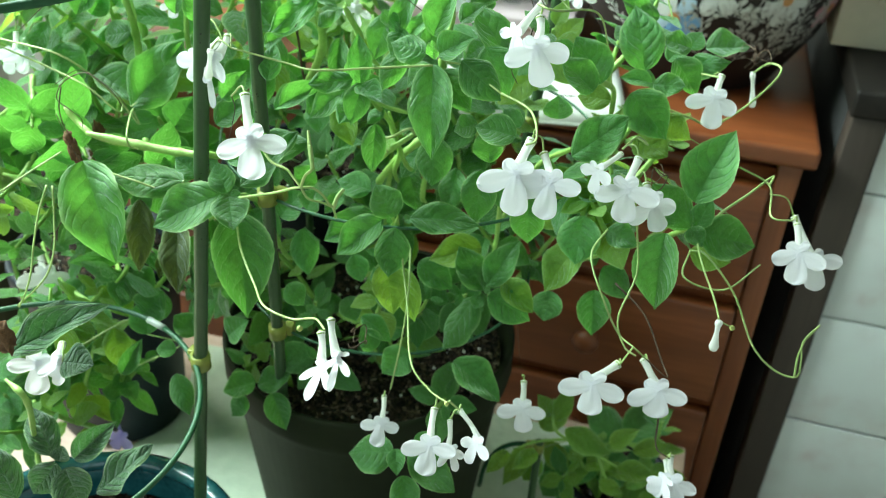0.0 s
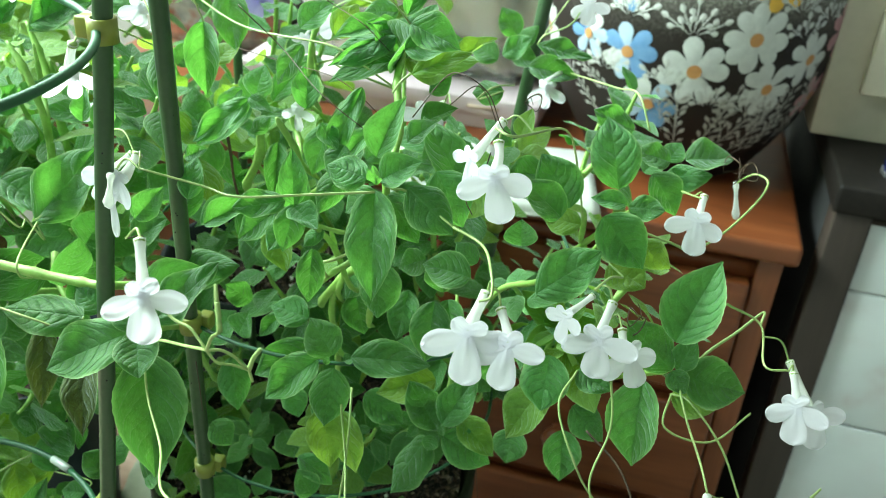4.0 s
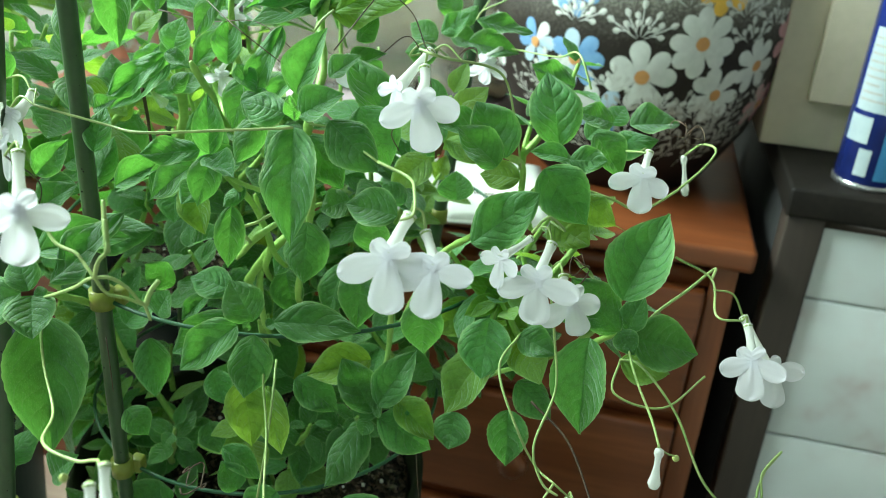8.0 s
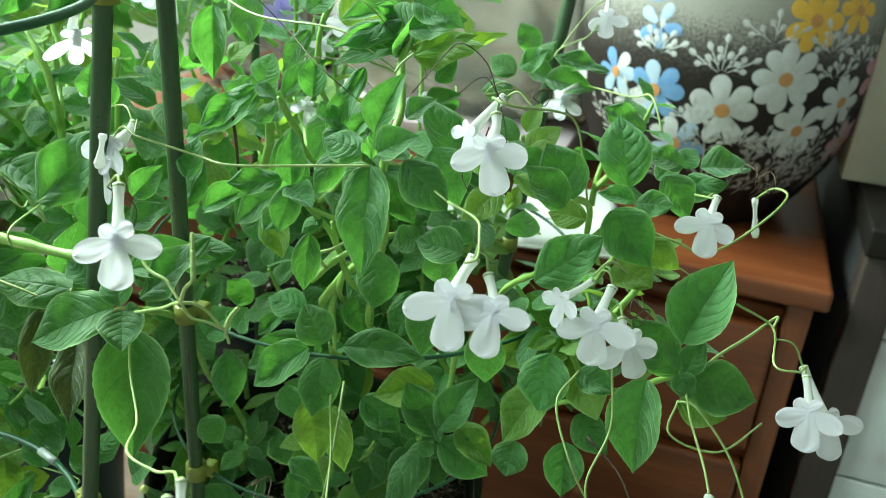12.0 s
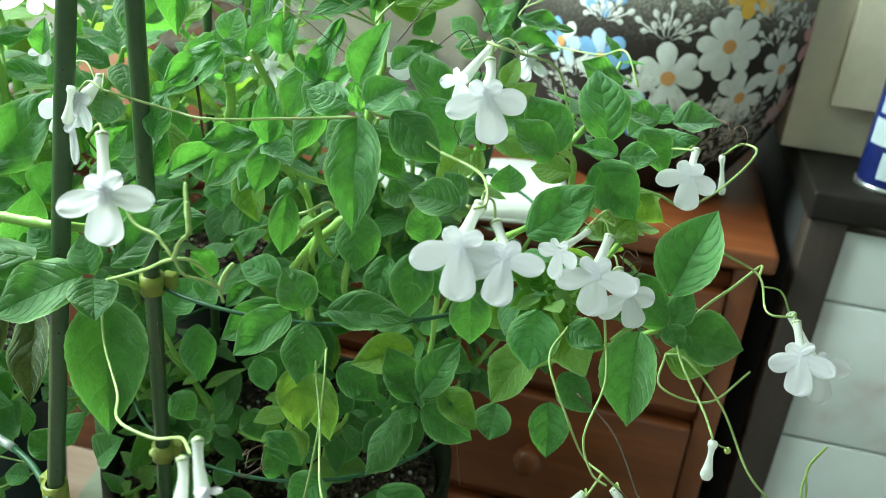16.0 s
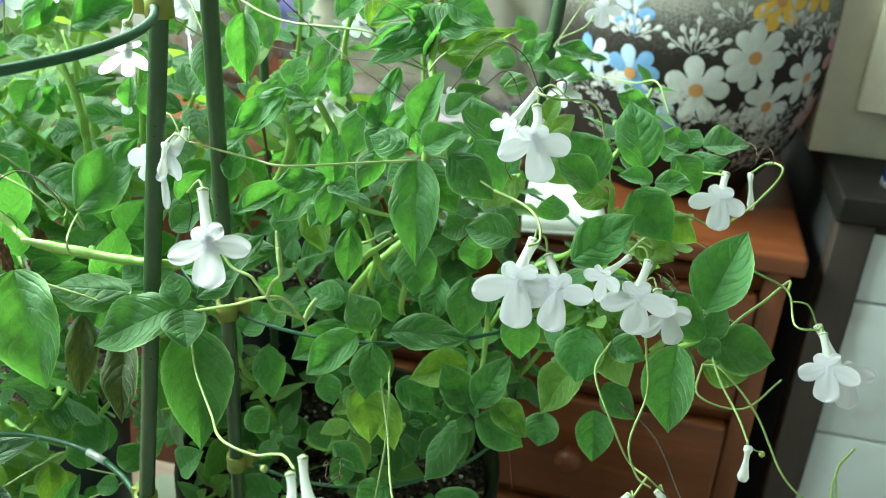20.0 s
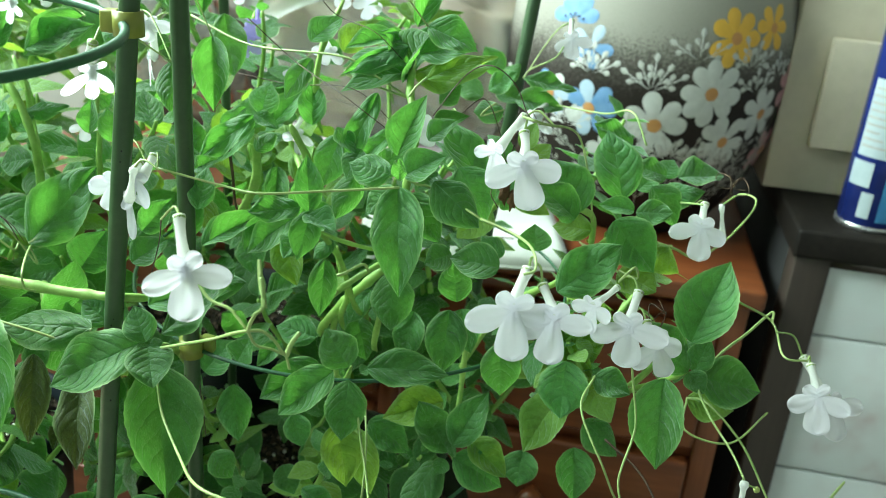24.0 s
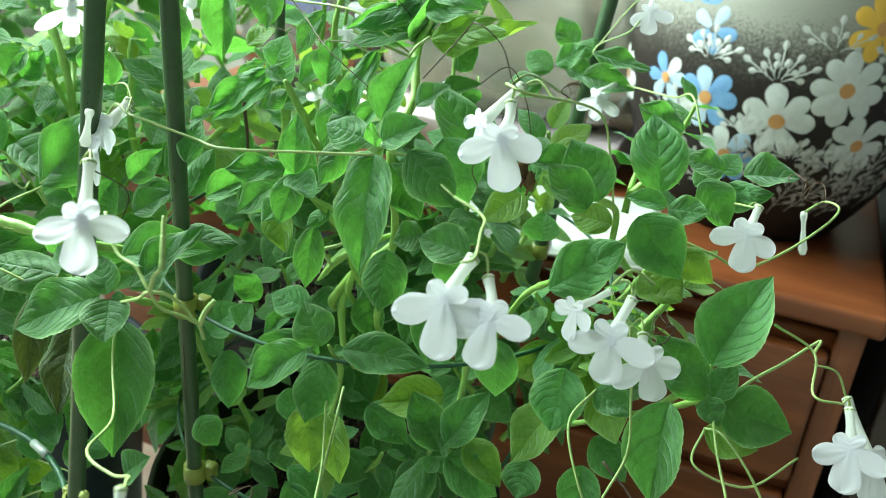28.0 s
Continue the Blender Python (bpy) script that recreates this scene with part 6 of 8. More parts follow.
dry_stalk(left_plant, 0.0004, (-0.2900, 0.3920, 1.0130), (-0.2900, 0.3880, 1.0070), (-0.2810, 0.3860, 1.0030), (-0.2750, 0.3860, 0.9990), (-0.2760, 0.3870, 0.9930))
dry_stalk(left_plant, 0.0005, (-0.2890, 0.3920, 1.0130), (-0.2880, 0.3860, 1.0030), (-0.2840, 0.3820, 0.9950), (-0.2800, 0.3800, 0.9910))
dry_stalk(left_plant, 0.0004, (-0.2910, 0.3920, 0.9380), (-0.3030, 0.3880, 0.9280), (-0.3110, 0.3840, 0.9130), (-0.3160, 0.3840, 0.9000))
dry_stalk(left_plant, 0.0003, (-0.3720, 0.4000, 0.8730), (-0.3530, 0.4000, 0.8800), (-0.3340, 0.4000, 0.8810), (-0.3310, 0.4000, 0.8770))
stem(left_plant, 0.0020, (-0.2980, 0.3980, 0.9950), (-0.2890, 0.3960, 0.9880), (-0.2760, 0.3920, 0.9840))
stem(front_plant, 0.0020, (-0.268, 0.281, 0.899), (-0.255, 0.278, 0.890), (-0.293, 0.311, 0.817), (-0.291, 0.308, 0.792))
stalk(back_plant, 0.0006, (0.020, 0.564, 1.040), (0.010, 0.580, 1.054), (-0.005, 0.627, 1.040), (-0.036, 0.660, 1.034))
stalk(back_plant, 0.0006, (-0.0610, 0.6620, 1.0490), (-0.057, 0.664, 1.055), (-0.042, 0.664, 1.064), (-0.036, 0.672, 1.074))
stalk(back_plant, 0.0006, (-0.1614, 0.4323, 1.1489), (-0.168, 0.439, 1.147), (-0.255, 0.610, 1.095), (-0.256, 0.619, 1.111), (-0.268, 0.632, 1.121), (-0.2690, 0.6270, 1.1100))
stalk(back_plant, 0.0006, (-0.198, 0.715, 1.105), (-0.180, 0.716, 1.095), (-0.185, 0.789, 1.070), (-0.172, 0.785, 1.055))
stalk(low_plant, 0.0006, (-0.0350, 0.6610, 0.5720), (-0.028, 0.658, 0.569), (0.023, 0.680, 0.581), (0.064, 0.683, 0.569), (0.103, 0.675, 0.542))
stalk(plant, 0.0005, (-0.1470, 0.3365, 1.0545), (-0.1510, 0.3404, 1.0562), (-0.1570, 0.3420, 1.0500))
stalk(plant, 0.0005, (-0.0390, 0.4335, 1.0735), (-0.0383, 0.4326, 1.0794), (-0.0374, 0.4270, 1.0814))
stalk(plant, 0.0005, (-0.0410, 0.4525, 1.0755), (-0.0353, 0.4526, 1.0788), (-0.0267, 0.4484, 1.0737))
stalk(plant, 0.0005, (-0.0270, 0.3745, 1.0375), (-0.0265, 0.3756, 1.0418), (-0.0257, 0.3729, 1.0437))
stalk(plant, 0.0005, (-0.0210, 0.3735, 1.0325), (-0.0226, 0.3736, 1.0397), (-0.0249, 0.3696, 1.0429))
stalk(plant, 0.0005, (0.0190, 0.4295, 1.0105), (0.0164, 0.4333, 1.0150), (0.0125, 0.4348, 1.0149))
stalk(plant, 0.0005, (0.0250, 0.4345, 0.9945), (0.0222, 0.4424, 0.9969), (0.0180, 0.4500, 0.9880))
stalk(plant, 0.0005, (0.0540, 0.5385, 1.0185), (0.0520, 0.5389, 1.0205), (0.0490, 0.5353, 1.0192))
stalk(plant, 0.0005, (0.1060, 0.4635, 0.9715), (0.1044, 0.4622, 0.9764), (0.1020, 0.4560, 0.9770))
stalk(plant, 0.0005, (0.1060, 0.4785, 0.9675), (0.0997, 0.4795, 0.9774), (0.0903, 0.4768, 0.9794))
stalk(plant, 0.0005, (-0.1960, 0.4125, 1.0475), (-0.1936, 0.4104, 1.0500), (-0.1900, 0.4030, 1.0460))
stalk(plant, 0.0005, (-0.2050, 0.4075, 1.0405), (-0.1990, 0.4074, 1.0471), (-0.1900, 0.4030, 1.0460))
stalk(plant, 0.0005, (-0.2200, 0.4100, 1.0950), (-0.2230, 0.4300, 1.0990), (-0.2160, 0.4710, 1.0760))
stalk(plant, 0.0005, (-0.2640, 0.5440, 1.0810), (-0.2560, 0.5480, 1.0850), (-0.2400, 0.5500, 1.0760))
stalk(plant, 0.0005, (-0.2730, 0.4895, 1.0435), (-0.2618, 0.4722, 1.0500), (-0.2450, 0.4420, 1.0440))
stalk(plant, 0.0005, (-0.1730, 0.5785, 1.0755), (-0.1530, 0.5708, 1.0864), (-0.1230, 0.5550, 1.0870))
stalk(plant, 0.0005, (-0.1010, 0.3905, 0.8475), (-0.1002, 0.3896, 0.8520), (-0.0990, 0.3840, 0.8530))
stalk(plant, 0.0005, (-0.0570, 0.3445, 0.8925), (-0.0568, 0.3467, 0.8979), (-0.0566, 0.3456, 0.9004))
stalk(plant, 0.0005, (-0.0490, 0.3465, 0.8845), (-0.0474, 0.3488, 0.8899), (-0.0450, 0.3480, 0.8920))
stalk(plant, 0.0005, (-0.0460, 0.3545, 0.8855), (-0.0456, 0.3536, 0.8905), (-0.0450, 0.3480, 0.8920))
stalk(plant, 0.0005, (-0.0270, 0.4495, 0.8315), (-0.0276, 0.4500, 0.8361), (-0.0284, 0.4466, 0.8381))
stalk(plant, 0.0005, (-0.2380, 0.4915, 1.1445), (-0.2240, 0.4922, 1.1278), (-0.2030, 0.4890, 1.0870))
stalk(plant, 0.0005, (-0.2150, 0.4895, 1.1255), (-0.2108, 0.4876, 1.1274), (-0.2044, 0.4805, 1.1202))
stalk(plant, 0.0005, (-0.2470, 0.4965, 1.0945), (-0.2346, 0.4880, 1.0934), (-0.2160, 0.4710, 1.0760))
stalk(plant, 0.0005, (-0.1400, 0.4535, 1.1555), (-0.1200, 0.4610, 1.1424), (-0.0900, 0.4680, 1.1070))
stalk(plant, 0.0005, (-0.1430, 0.4515, 1.1445), (-0.1450, 0.4513, 1.1445), (-0.1479, 0.4468, 1.1378))
stalk(plant, 0.0005, (-0.1780, 0.5545, 1.0325), (-0.1829, 0.5502, 1.0367), (-0.1903, 0.5394, 1.0301))
stalk(plant, 0.0005, (-0.0870, 0.5285, 1.0495), (-0.0841, 0.5237, 1.0571), (-0.0798, 0.5122, 1.0562))
stalk(left_plant, 0.0005, (-0.3940, 0.4585, 0.8375), (-0.3933, 0.4612, 0.8366), (-0.3923, 0.4611, 0.8276))
stalk(left_plant, 0.0005, (-0.4080, 0.5065, 0.9825), (-0.3904, 0.4968, 1.0002), (-0.3640, 0.4780, 1.0110))
stalk(left_plant, 0.0005, (-0.4220, 0.5145, 0.9825), (-0.4248, 0.5240, 1.0158), (-0.4290, 0.5340, 1.0500))
stalk(left_plant, 0.0005, (-0.3330, 0.4305, 0.7145), (-0.3290, 0.4296, 0.7350), (-0.3230, 0.4240, 0.7500))
stalk(left_plant, 0.0005, (-0.3960, 0.5305, 1.1145), (-0.4040, 0.5416, 1.1234), (-0.4160, 0.5540, 1.1210))
stalk(left_plant, 0.0005, (-0.3960, 0.5235, 1.1025), (-0.4040, 0.5374, 1.1162), (-0.4160, 0.5540, 1.1210))
stalk(left_plant, 0.0005, (-0.3910, 0.5365, 1.0995), (-0.4010, 0.5452, 1.1144), (-0.4160, 0.5540, 1.1210))
stalk(left_plant, 0.0005, (-0.4090, 0.5475, 1.1115), (-0.4118, 0.5518, 1.1189), (-0.4160, 0.5540, 1.1210))
stalk(left_plant, 0.0005, (-0.3690, 0.5365, 1.1085), (-0.3666, 0.5356, 1.1119), (-0.3630, 0.5299, 1.1109))
stalk(left_plant, 0.0005, (-0.3960, 0.5245, 1.0835), (-0.4096, 0.5264, 1.0792), (-0.4300, 0.5250, 1.0570))
stalk(left_plant, 0.0005, (-0.3270, 0.5125, 1.0975), (-0.3290, 0.5128, 1.0969), (-0.3320, 0.5090, 1.0880))
stalk(left_plant, 0.0005, (-0.3630, 0.6035, 1.0925), (-0.3890, 0.5998, 1.1130), (-0.4280, 0.5900, 1.1280))
stalk(left_plant, 0.0005, (-0.3300, 0.4675, 1.0835), (-0.3348, 0.4730, 1.0804), (-0.3420, 0.4770, 1.0600))
stalk(front_plant, 0.0005, (0.0290, 0.4135, 0.8915), (0.0294, 0.4126, 0.8960), (0.0300, 0.4070, 0.8970))
stalk(front_plant, 0.0005, (0.0420, 0.4215, 0.8925), (0.0427, 0.4205, 0.8968), (0.0438, 0.4149, 0.8975))
stalk(front_plant, 0.0005, (0.0700, 0.4285, 0.8185), (0.0696, 0.4272, 0.8226), (0.0690, 0.4210, 0.8230))
stalk(front_plant, 0.0005, (0.0680, 0.4265, 0.8155), (0.0684, 0.4260, 0.8210), (0.0690, 0.4210, 0.8230))
stalk(front_plant, 0.0005, (-0.2640, 0.3095, 0.9055), (-0.2652, 0.3042, 0.9125), (-0.2670, 0.2920, 0.9110))
stalk(front_plant, 0.0005, (-0.2560, 0.3155, 0.9015), (-0.2524, 0.3122, 0.9058), (-0.2470, 0.3030, 0.9020))
stalk(window_plant, 0.0005, (-0.4790, 0.6925, 1.0795), (-0.4802, 0.6944, 1.0898), (-0.4820, 0.6930, 1.0950))
stalk(window_plant, 0.0005, (-0.4270, 0.8455, 1.1015), (-0.4246, 0.8590, 1.0940), (-0.4210, 0.8750, 1.0670))
stalk(window_plant, 0.0005, (-0.4350, 0.7725, 1.1055), (-0.4458, 0.7512, 1.1092), (-0.4620, 0.7150, 1.0990))
stalk(back_plant, 0.0005, (-0.1990, 0.7235, 1.1025), (-0.1984, 0.7218, 1.1058), (-0.1976, 0.7150, 1.1048))
stalk(back_plant, 0.0005, (-0.1920, 0.7155, 1.0825), (-0.1888, 0.7173, 1.0928), (-0.1841, 0.7158, 1.0973))
stalk(back_plant, 0.0005, (-0.0420, 0.6645, 1.0335), (-0.0396, 0.6644, 1.0358), (-0.0360, 0.6600, 1.0340))
stalk(back_plant, 0.0005, (-0.0350, 0.6885, 1.0855), (-0.0454, 0.6796, 1.0772), (-0.0610, 0.6620, 1.0490))
stalk(back_plant, 0.0005, (-0.2050, 0.6345, 1.0485), (-0.1926, 0.6280, 1.0610), (-0.1740, 0.6140, 1.0640))
stalk(back_plant, 0.0005, (-0.2700, 0.7235, 1.0945), (-0.2820, 0.7202, 1.1058), (-0.3000, 0.7110, 1.1070))
stalk(back_plant, 0.0005, (-0.3170, 0.7805, 1.0385), (-0.3146, 0.7940, 1.0310), (-0.3110, 0.8100, 1.0040))
stalk(back_plant, 0.0005, (-0.3100, 0.7885, 1.0475), (-0.3076, 0.8020, 1.0400), (-0.3040, 0.8180, 1.0130))
stalk(plant, 0.0005, (-0.2100, 0.4305, 1.0375), (-0.2196, 0.4372, 1.0452), (-0.2340, 0.4430, 1.0410))
# thick upright stems
stem(left_plant, 0.0030, (-0.365, 0.554, 1.047), (-0.349, 0.545, 1.020), (-0.337, 0.535, 0.995), (-0.332, 0.533, 0.964), (-0.350, 0.545, 0.923))
stem(left_plant, 0.0022, (-0.347, 0.548, 1.027), (-0.345, 0.549, 1.003), (-0.344, 0.549, 0.979))
stem(left_plant, 0.0026, (-0.403, 0.545, 0.989), (-0.397, 0.551, 0.977), (-0.391, 0.561, 0.948))
stem(left_plant, 0.0028, (-0.343, 0.509, 1.050), (-0.326, 0.502, 1.032), (-0.316, 0.498, 1.002), (-0.316, 0.495, 0.958))
stem(left_plant, 0.0032, (-0.382, 0.548, 1.023), (-0.368, 0.543, 1.003), (-0.356, 0.542, 0.972), (-0.356, 0.547, 0.937))
stem(left_plant, 0.0028, (-0.385, 0.429, 0.919), (-0.354, 0.437, 0.912), (-0.319, 0.453, 0.918), (-0.292, 0.483, 0.909))
# shoot before the bag
stem(back_plant, 0.0018, (-0.153, 0.714, 1.076), (-0.161, 0.703, 1.060), (-0.163, 0.696, 1.049), (-0.159, 0.685, 1.028))
stem(back_plant, 0.0018, (-0.160, 0.686, 1.029), (-0.155, 0.675, 1.006), (-0.150, 0.662, 0.981))
stem(plant, 0.0022, (-0.135, 0.485, 0.984), (-0.133, 0.488, 0.969), (-0.130, 0.492, 0.954), (-0.134, 0.495, 0.938))
stem(plant, 0.0032, (-0.109, 0.500, 0.972), (-0.120, 0.497, 0.960), (-0.133, 0.496, 0.946), (-0.146, 0.500, 0.926))
stem(plant, 0.0014, (-0.134, 0.455, 1.004), (-0.126, 0.460, 0.999), (-0.118, 0.470, 0.993))
stem(plant, 0.0022, (-0.151, 0.455, 1.056), (-0.148, 0.458, 1.048), (-0.145, 0.462, 1.039), (-0.144, 0.470, 1.026))
stem(plant, 0.0036, (-0.204, 0.540, 1.034), (-0.203, 0.540, 1.016), (-0.203, 0.540, 0.993), (-0.215, 0.545, 0.968))
stem(plant, 0.0024, (-0.138, 0.500, 0.938), (-0.140, 0.500, 0.920), (-0.136, 0.500, 0.895))
stalk(plant, 0.0009, (-0.1271, 0.4660, 0.9682), (-0.133, 0.468, 0.974), (-0.124, 0.466, 0.980), (-0.114, 0.465, 0.987), (-0.1118, 0.4697, 0.9810))
dry_stalk(plant, 0.0014, (-0.200, 0.500, 1.027), (-0.198, 0.500, 1.012), (-0.197, 0.500, 0.998), (-0.194, 0.500, 0.984))
stem(left_plant, 0.0040, (-0.395, 0.575, 0.900), (-0.430, 0.600, 0.830), (-0.470, 0.630, 0.760), (-0.500, 0.648, 0.690))
stem(left_plant, 0.0036, (-0.360, 0.500, 0.860), (-0.410, 0.550, 0.800), (-0.465, 0.610, 0.745), (-0.505, 0.640, 0.690))
stem(left_plant, 0.0030, (-0.340, 0.470, 0.800), (-0.390, 0.530, 0.770), (-0.450, 0.600, 0.730), (-0.500, 0.640, 0.690))


# leaves deep inside the bushes, behind those above
def sprigs(plant_thing, count, centre, half, size, seed, young=0.2, lean=(0, 0, 0)):
    """Leafy shoots too many to count: crossed pairs of leaves along short stems, smaller toward the tip."""
    r = random.Random(seed)
    c0 = Vector(centre)
    heap = {"g": ([], [], []), "y": ([], [], [])}
    stems = bmesh.new()
    for i in range(count):
        p = c0 + Vector([h * max(-0.85, min(0.85, r.gauss(0, 0.5))) for h in half])
        out = p - c0
        grow = (Vector((out.x / half[0], out.y / half[1], 0)) * 0.5 + Vector((r.uniform(-0.5, 0.5), r.uniform(-0.6, 0.3), r.uniform(0.35, 1.0))) + Vector(lean)).normalized()
        gap = size * r.uniform(0.38, 0.6)
        nodes = r.randint(2, 4)
        q, line = p - grow * gap * 1.6 - Vector((0, 0, 0.01)), []
        turn = r.uniform(0, 3.14)
        key = "y" if r.random() < young else "g"
        for k in range(nodes + 1):
            line.append(q.copy())
            q = q + grow * gap * (1.0 if k < nodes - 1 else 0.5)
            grow = (grow + Vector((r.uniform(-0.2, 0.2), r.uniform(-0.2, 0.2), 0.1))).normalized()
            side = grow.cross(Vector((0.2, 0.9, 0.15))).normalized()
            other = side.cross(grow)
            big = size * (0.45 if k == nodes else 1.0 - 0.14 * k) * r.uniform(0.8, 1.15)
            for flip in (1, -1):
                a = turn + (k % 2) * 1.5708 + (0 if flip > 0 else 3.1416) + r.uniform(-0.3, 0.3)
                away = side * math.cos(a) + other * math.sin(a)
                d = (away + grow * r.uniform(0.0, 0.5) + Vector((0, 0, -0.25 + 0.12 * k))).normalized()
                m = leaf_matrix(q + away * 0.003, q + away * 0.003 + d * big, r.uniform(0.54, 0.70), grow * 1.2 - away * 0.2)
                pts, uvs, faces = heap[key if r.random() < 0.8 else "g"]
                fp, fu, ff = SMALL_FORMS[r.randrange(3)]
                n = len(pts)
                pts.extend(m @ w for w in fp)
                uvs.extend(fu)
                faces.extend(tuple(f0 + n for f0 in f) for f in ff)
        line.append(q)
        tube(line, 0.0022, 0.0011, 6, 3, stems)
    for key, mat in (("g", LEAF), ("y", LEAF_YOUNG_LIT)):
        if heap[key][0]:
            ob = new("inner_foliage", leaf_data("inner_foliage", *heap[key], mat))
            ob.parent = plant_thing
            tagged(ob, kind="stuff")
    tagged(part("inner_stem", stems, STEM, plant_thing), kind="stuff")


# a higher share of young leaves also paints brighter light on a bush
sprigs(plant, 44, (-0.130, 0.610, 0.90), (0.150, 0.070, 0.13), 0.036, 1, 0.16)
sprigs(plant, 8, (0.005, 0.515, 0.950), (0.050, 0.030, 0.030), 0.030, 61, 0.3)
sprigs(plant, 5, (-0.258, 0.515, 0.785), (0.03, 0.025, 0.035), 0.030, 43, 0.3, (-0.2, -0.2, -0.4))
sprigs(plant, 12, (-0.15, 0.52, 0.80), (0.12, 0.06, 0.05), 0.030, 11)
sprigs(left_plant, 44, (-0.37, 0.57, 0.98), (0.16, 0.11, 0.15), 0.038, 2, 0.26)
sprigs(left_plant, 10, (-0.37, 0.47, 0.80), (0.09, 0.04, 0.07), 0.034, 7)
sprigs(left_plant, 15, (-0.36, 0.455, 0.92), (0.09, 0.04, 0.08), 0.038, 17, 0.2, (0, -0.5, -0.9))
sprigs(left_plant, 9, (-0.315, 0.575, 0.815), (0.035, 0.03, 0.07), 0.034, 41, 0.25)
sprigs(plant, 8, (-0.118, 0.60, 0.975), (0.05, 0.04, 0.04), 0.030, 18, 0.3)
sprigs(left_plant, 9, (-0.345, 0.425, 0.79), (0.06, 0.03, 0.05), 0.030, 27, 0.5)
sprigs(left_plant, 7, (-0.405, 0.42, 0.735), (0.035, 0.03, 0.04), 0.032, 77, 0.3)
sprigs(window_plant, 95, (-0.66, 0.88, 1.06), (0.30, 0.20, 0.22), 0.052, 3, 0.45)
sprigs(back_plant, 26, (-0.26, 0.69, 0.97), (0.12, 0.08, 0.13), 0.036, 4, 0.4)
sprigs(low_plant, 7, (0.05, 0.66, 0.575), (0.06, 0.03, 0.03), 0.032, 5, 1.0)


# ---- pots, stakes and hoops ----
def pot(plant_thing, cx, cy, z0, z1, r0, r1, lip, material, soil_at, label=""):
    h = z1 - z0
    part("pot", lathe([(0, 0), (r0 - 0.004, 0), (r0, 0.004), (r0 + (r1 - r0) * 0.86, h * 0.86), (r1 + lip * 0.5, h * 0.87), (r1 + lip, h * 0.90),
                       (r1 + lip, h * 0.985), (r1 + lip * 0.6, h), (r1 - 0.002, h - 0.002), (r1 - 0.005, h * 0.9), (r0 - 0.006, 0.01), (0, 0.01)], 72, None, (cx, cy, z0)), material, plant_thing, label)
    r = random.Random(int(cx * 1000))
    rs = r1 - 0.007
    bm = bmesh.new()
    rings = 16
    rows = [[bm.verts.new((cx, cy, soil_at))]]
    for i in range(1, rings + 1):
        rr = rs * i / rings
        rows.append([bm.verts.new((cx + rr * math.cos(a), cy + rr * math.sin(a), soil_at + r.uniform(-0.004, 0.004))) for a in (2 * math.pi * j / 48 for j in range(48))])
    for j in range(48):
        bm.faces.new((rows[0][0], rows[1][j], rows[1][(j + 1) % 48]))
    for a, b in zip(rows[1:], rows[2:]):
        for j in range(48):
            bm.faces.new((a[j], b[j], b[(j + 1) % 48], a[(j + 1) % 48]))
    part("soil", bm, SOIL, plant_thing, "dark crumbly potting soil")
    crumbs = bmesh.new()
    for k in range(420):
        a, d = r.uniform(0, 6.28), rs * math.sqrt(r.random()) * 0.97
        size = r.uniform(0.0010, 0.0030)
        lump = bmesh.ops.create_icosphere(crumbs, subdivisions=1, radius=size, matrix=Matrix.Translation((cx + d * math.cos(a), cy + d * math.sin(a), soil_at + 0.002)))
        for q in lump["verts"]:
            q.co += Vector((r.uniform(-1, 1), r.uniform(-1, 1), r.uniform(-1, 1))) * size * 0.4
    tagged(part("soil_crumb", crumbs, SOIL, plant_thing, "", False), kind="stuff")
    for k in range(46):
        a, d = r.uniform(0, 6.28), rs * math.sqrt(r.random()) * 0.94
        g = bmesh.new()
        bmesh.ops.create_icosphere(g, subdivisions=1, radius=r.uniform(0.0008, 0.0018))
        for q in g.verts:
            q.co *= r.uniform(0.75, 1.2)
        bmesh.ops.translate(g, verts=g.verts, vec=(cx + d * math.cos(a), cy + d * math.sin(a), soil_at + 0.003))
        part("perlite_grain", g, PERLITE, plant_thing)


def stake(plant_thing, low, high, r=0.0042):
    a, b = Vector(low), Vector(high)
    bm = tube([a, b], r, r, 10, 60)
    rr = random.Random(int(low[0] * 999))
    for v in bm.verts:
        v.co += Vector((rr.uniform(-1, 1), rr.uniform(-1, 1), 0)) * 0.00012
    st = part("stake", bm, STAKE, plant_thing, "dark green plastic-coated garden stake")
    dots = bmesh.new()
    for k in range(70):
        q = a.lerp(b, rr.random())
        ang = rr.uniform(0, 6.28)
        bmesh.ops.create_icosphere(dots, subdivisions=1, radius=rr.uniform(0.0002, 0.0005), matrix=Matrix.Translation(q + Vector((math.cos(ang), math.sin(ang), 0)) * r))
    tagged(part("speck", dots, BLACK, st), kind="stuff")
    return st


def clip(plant_thing, at, away, r=0.0062):
    """A plastic collar round a stake with a lug that holds the hoop."""
    bm = lathe([(0.0044, -0.005), (r, -0.005), (r, 0.005), (0.0044, 0.005)], 16, None, at)
    w = Vector(away).normalized() * 0.0085
    lug = slab(at[0] + w.x - 0.0035, at[0] + w.x + 0.0035, at[1] + w.y - 0.0035, at[1] + w.y + 0.0035, at[2] - 0.0045, at[2] + 0.0045, 0.001)
    me = bpy.data.meshes.new("lug")
    lug.to_mesh(me)
    lug.free()
    bm.from_mesh(me)
    return part("clip", bm, CLIP, plant_thing, "olive plastic clip")


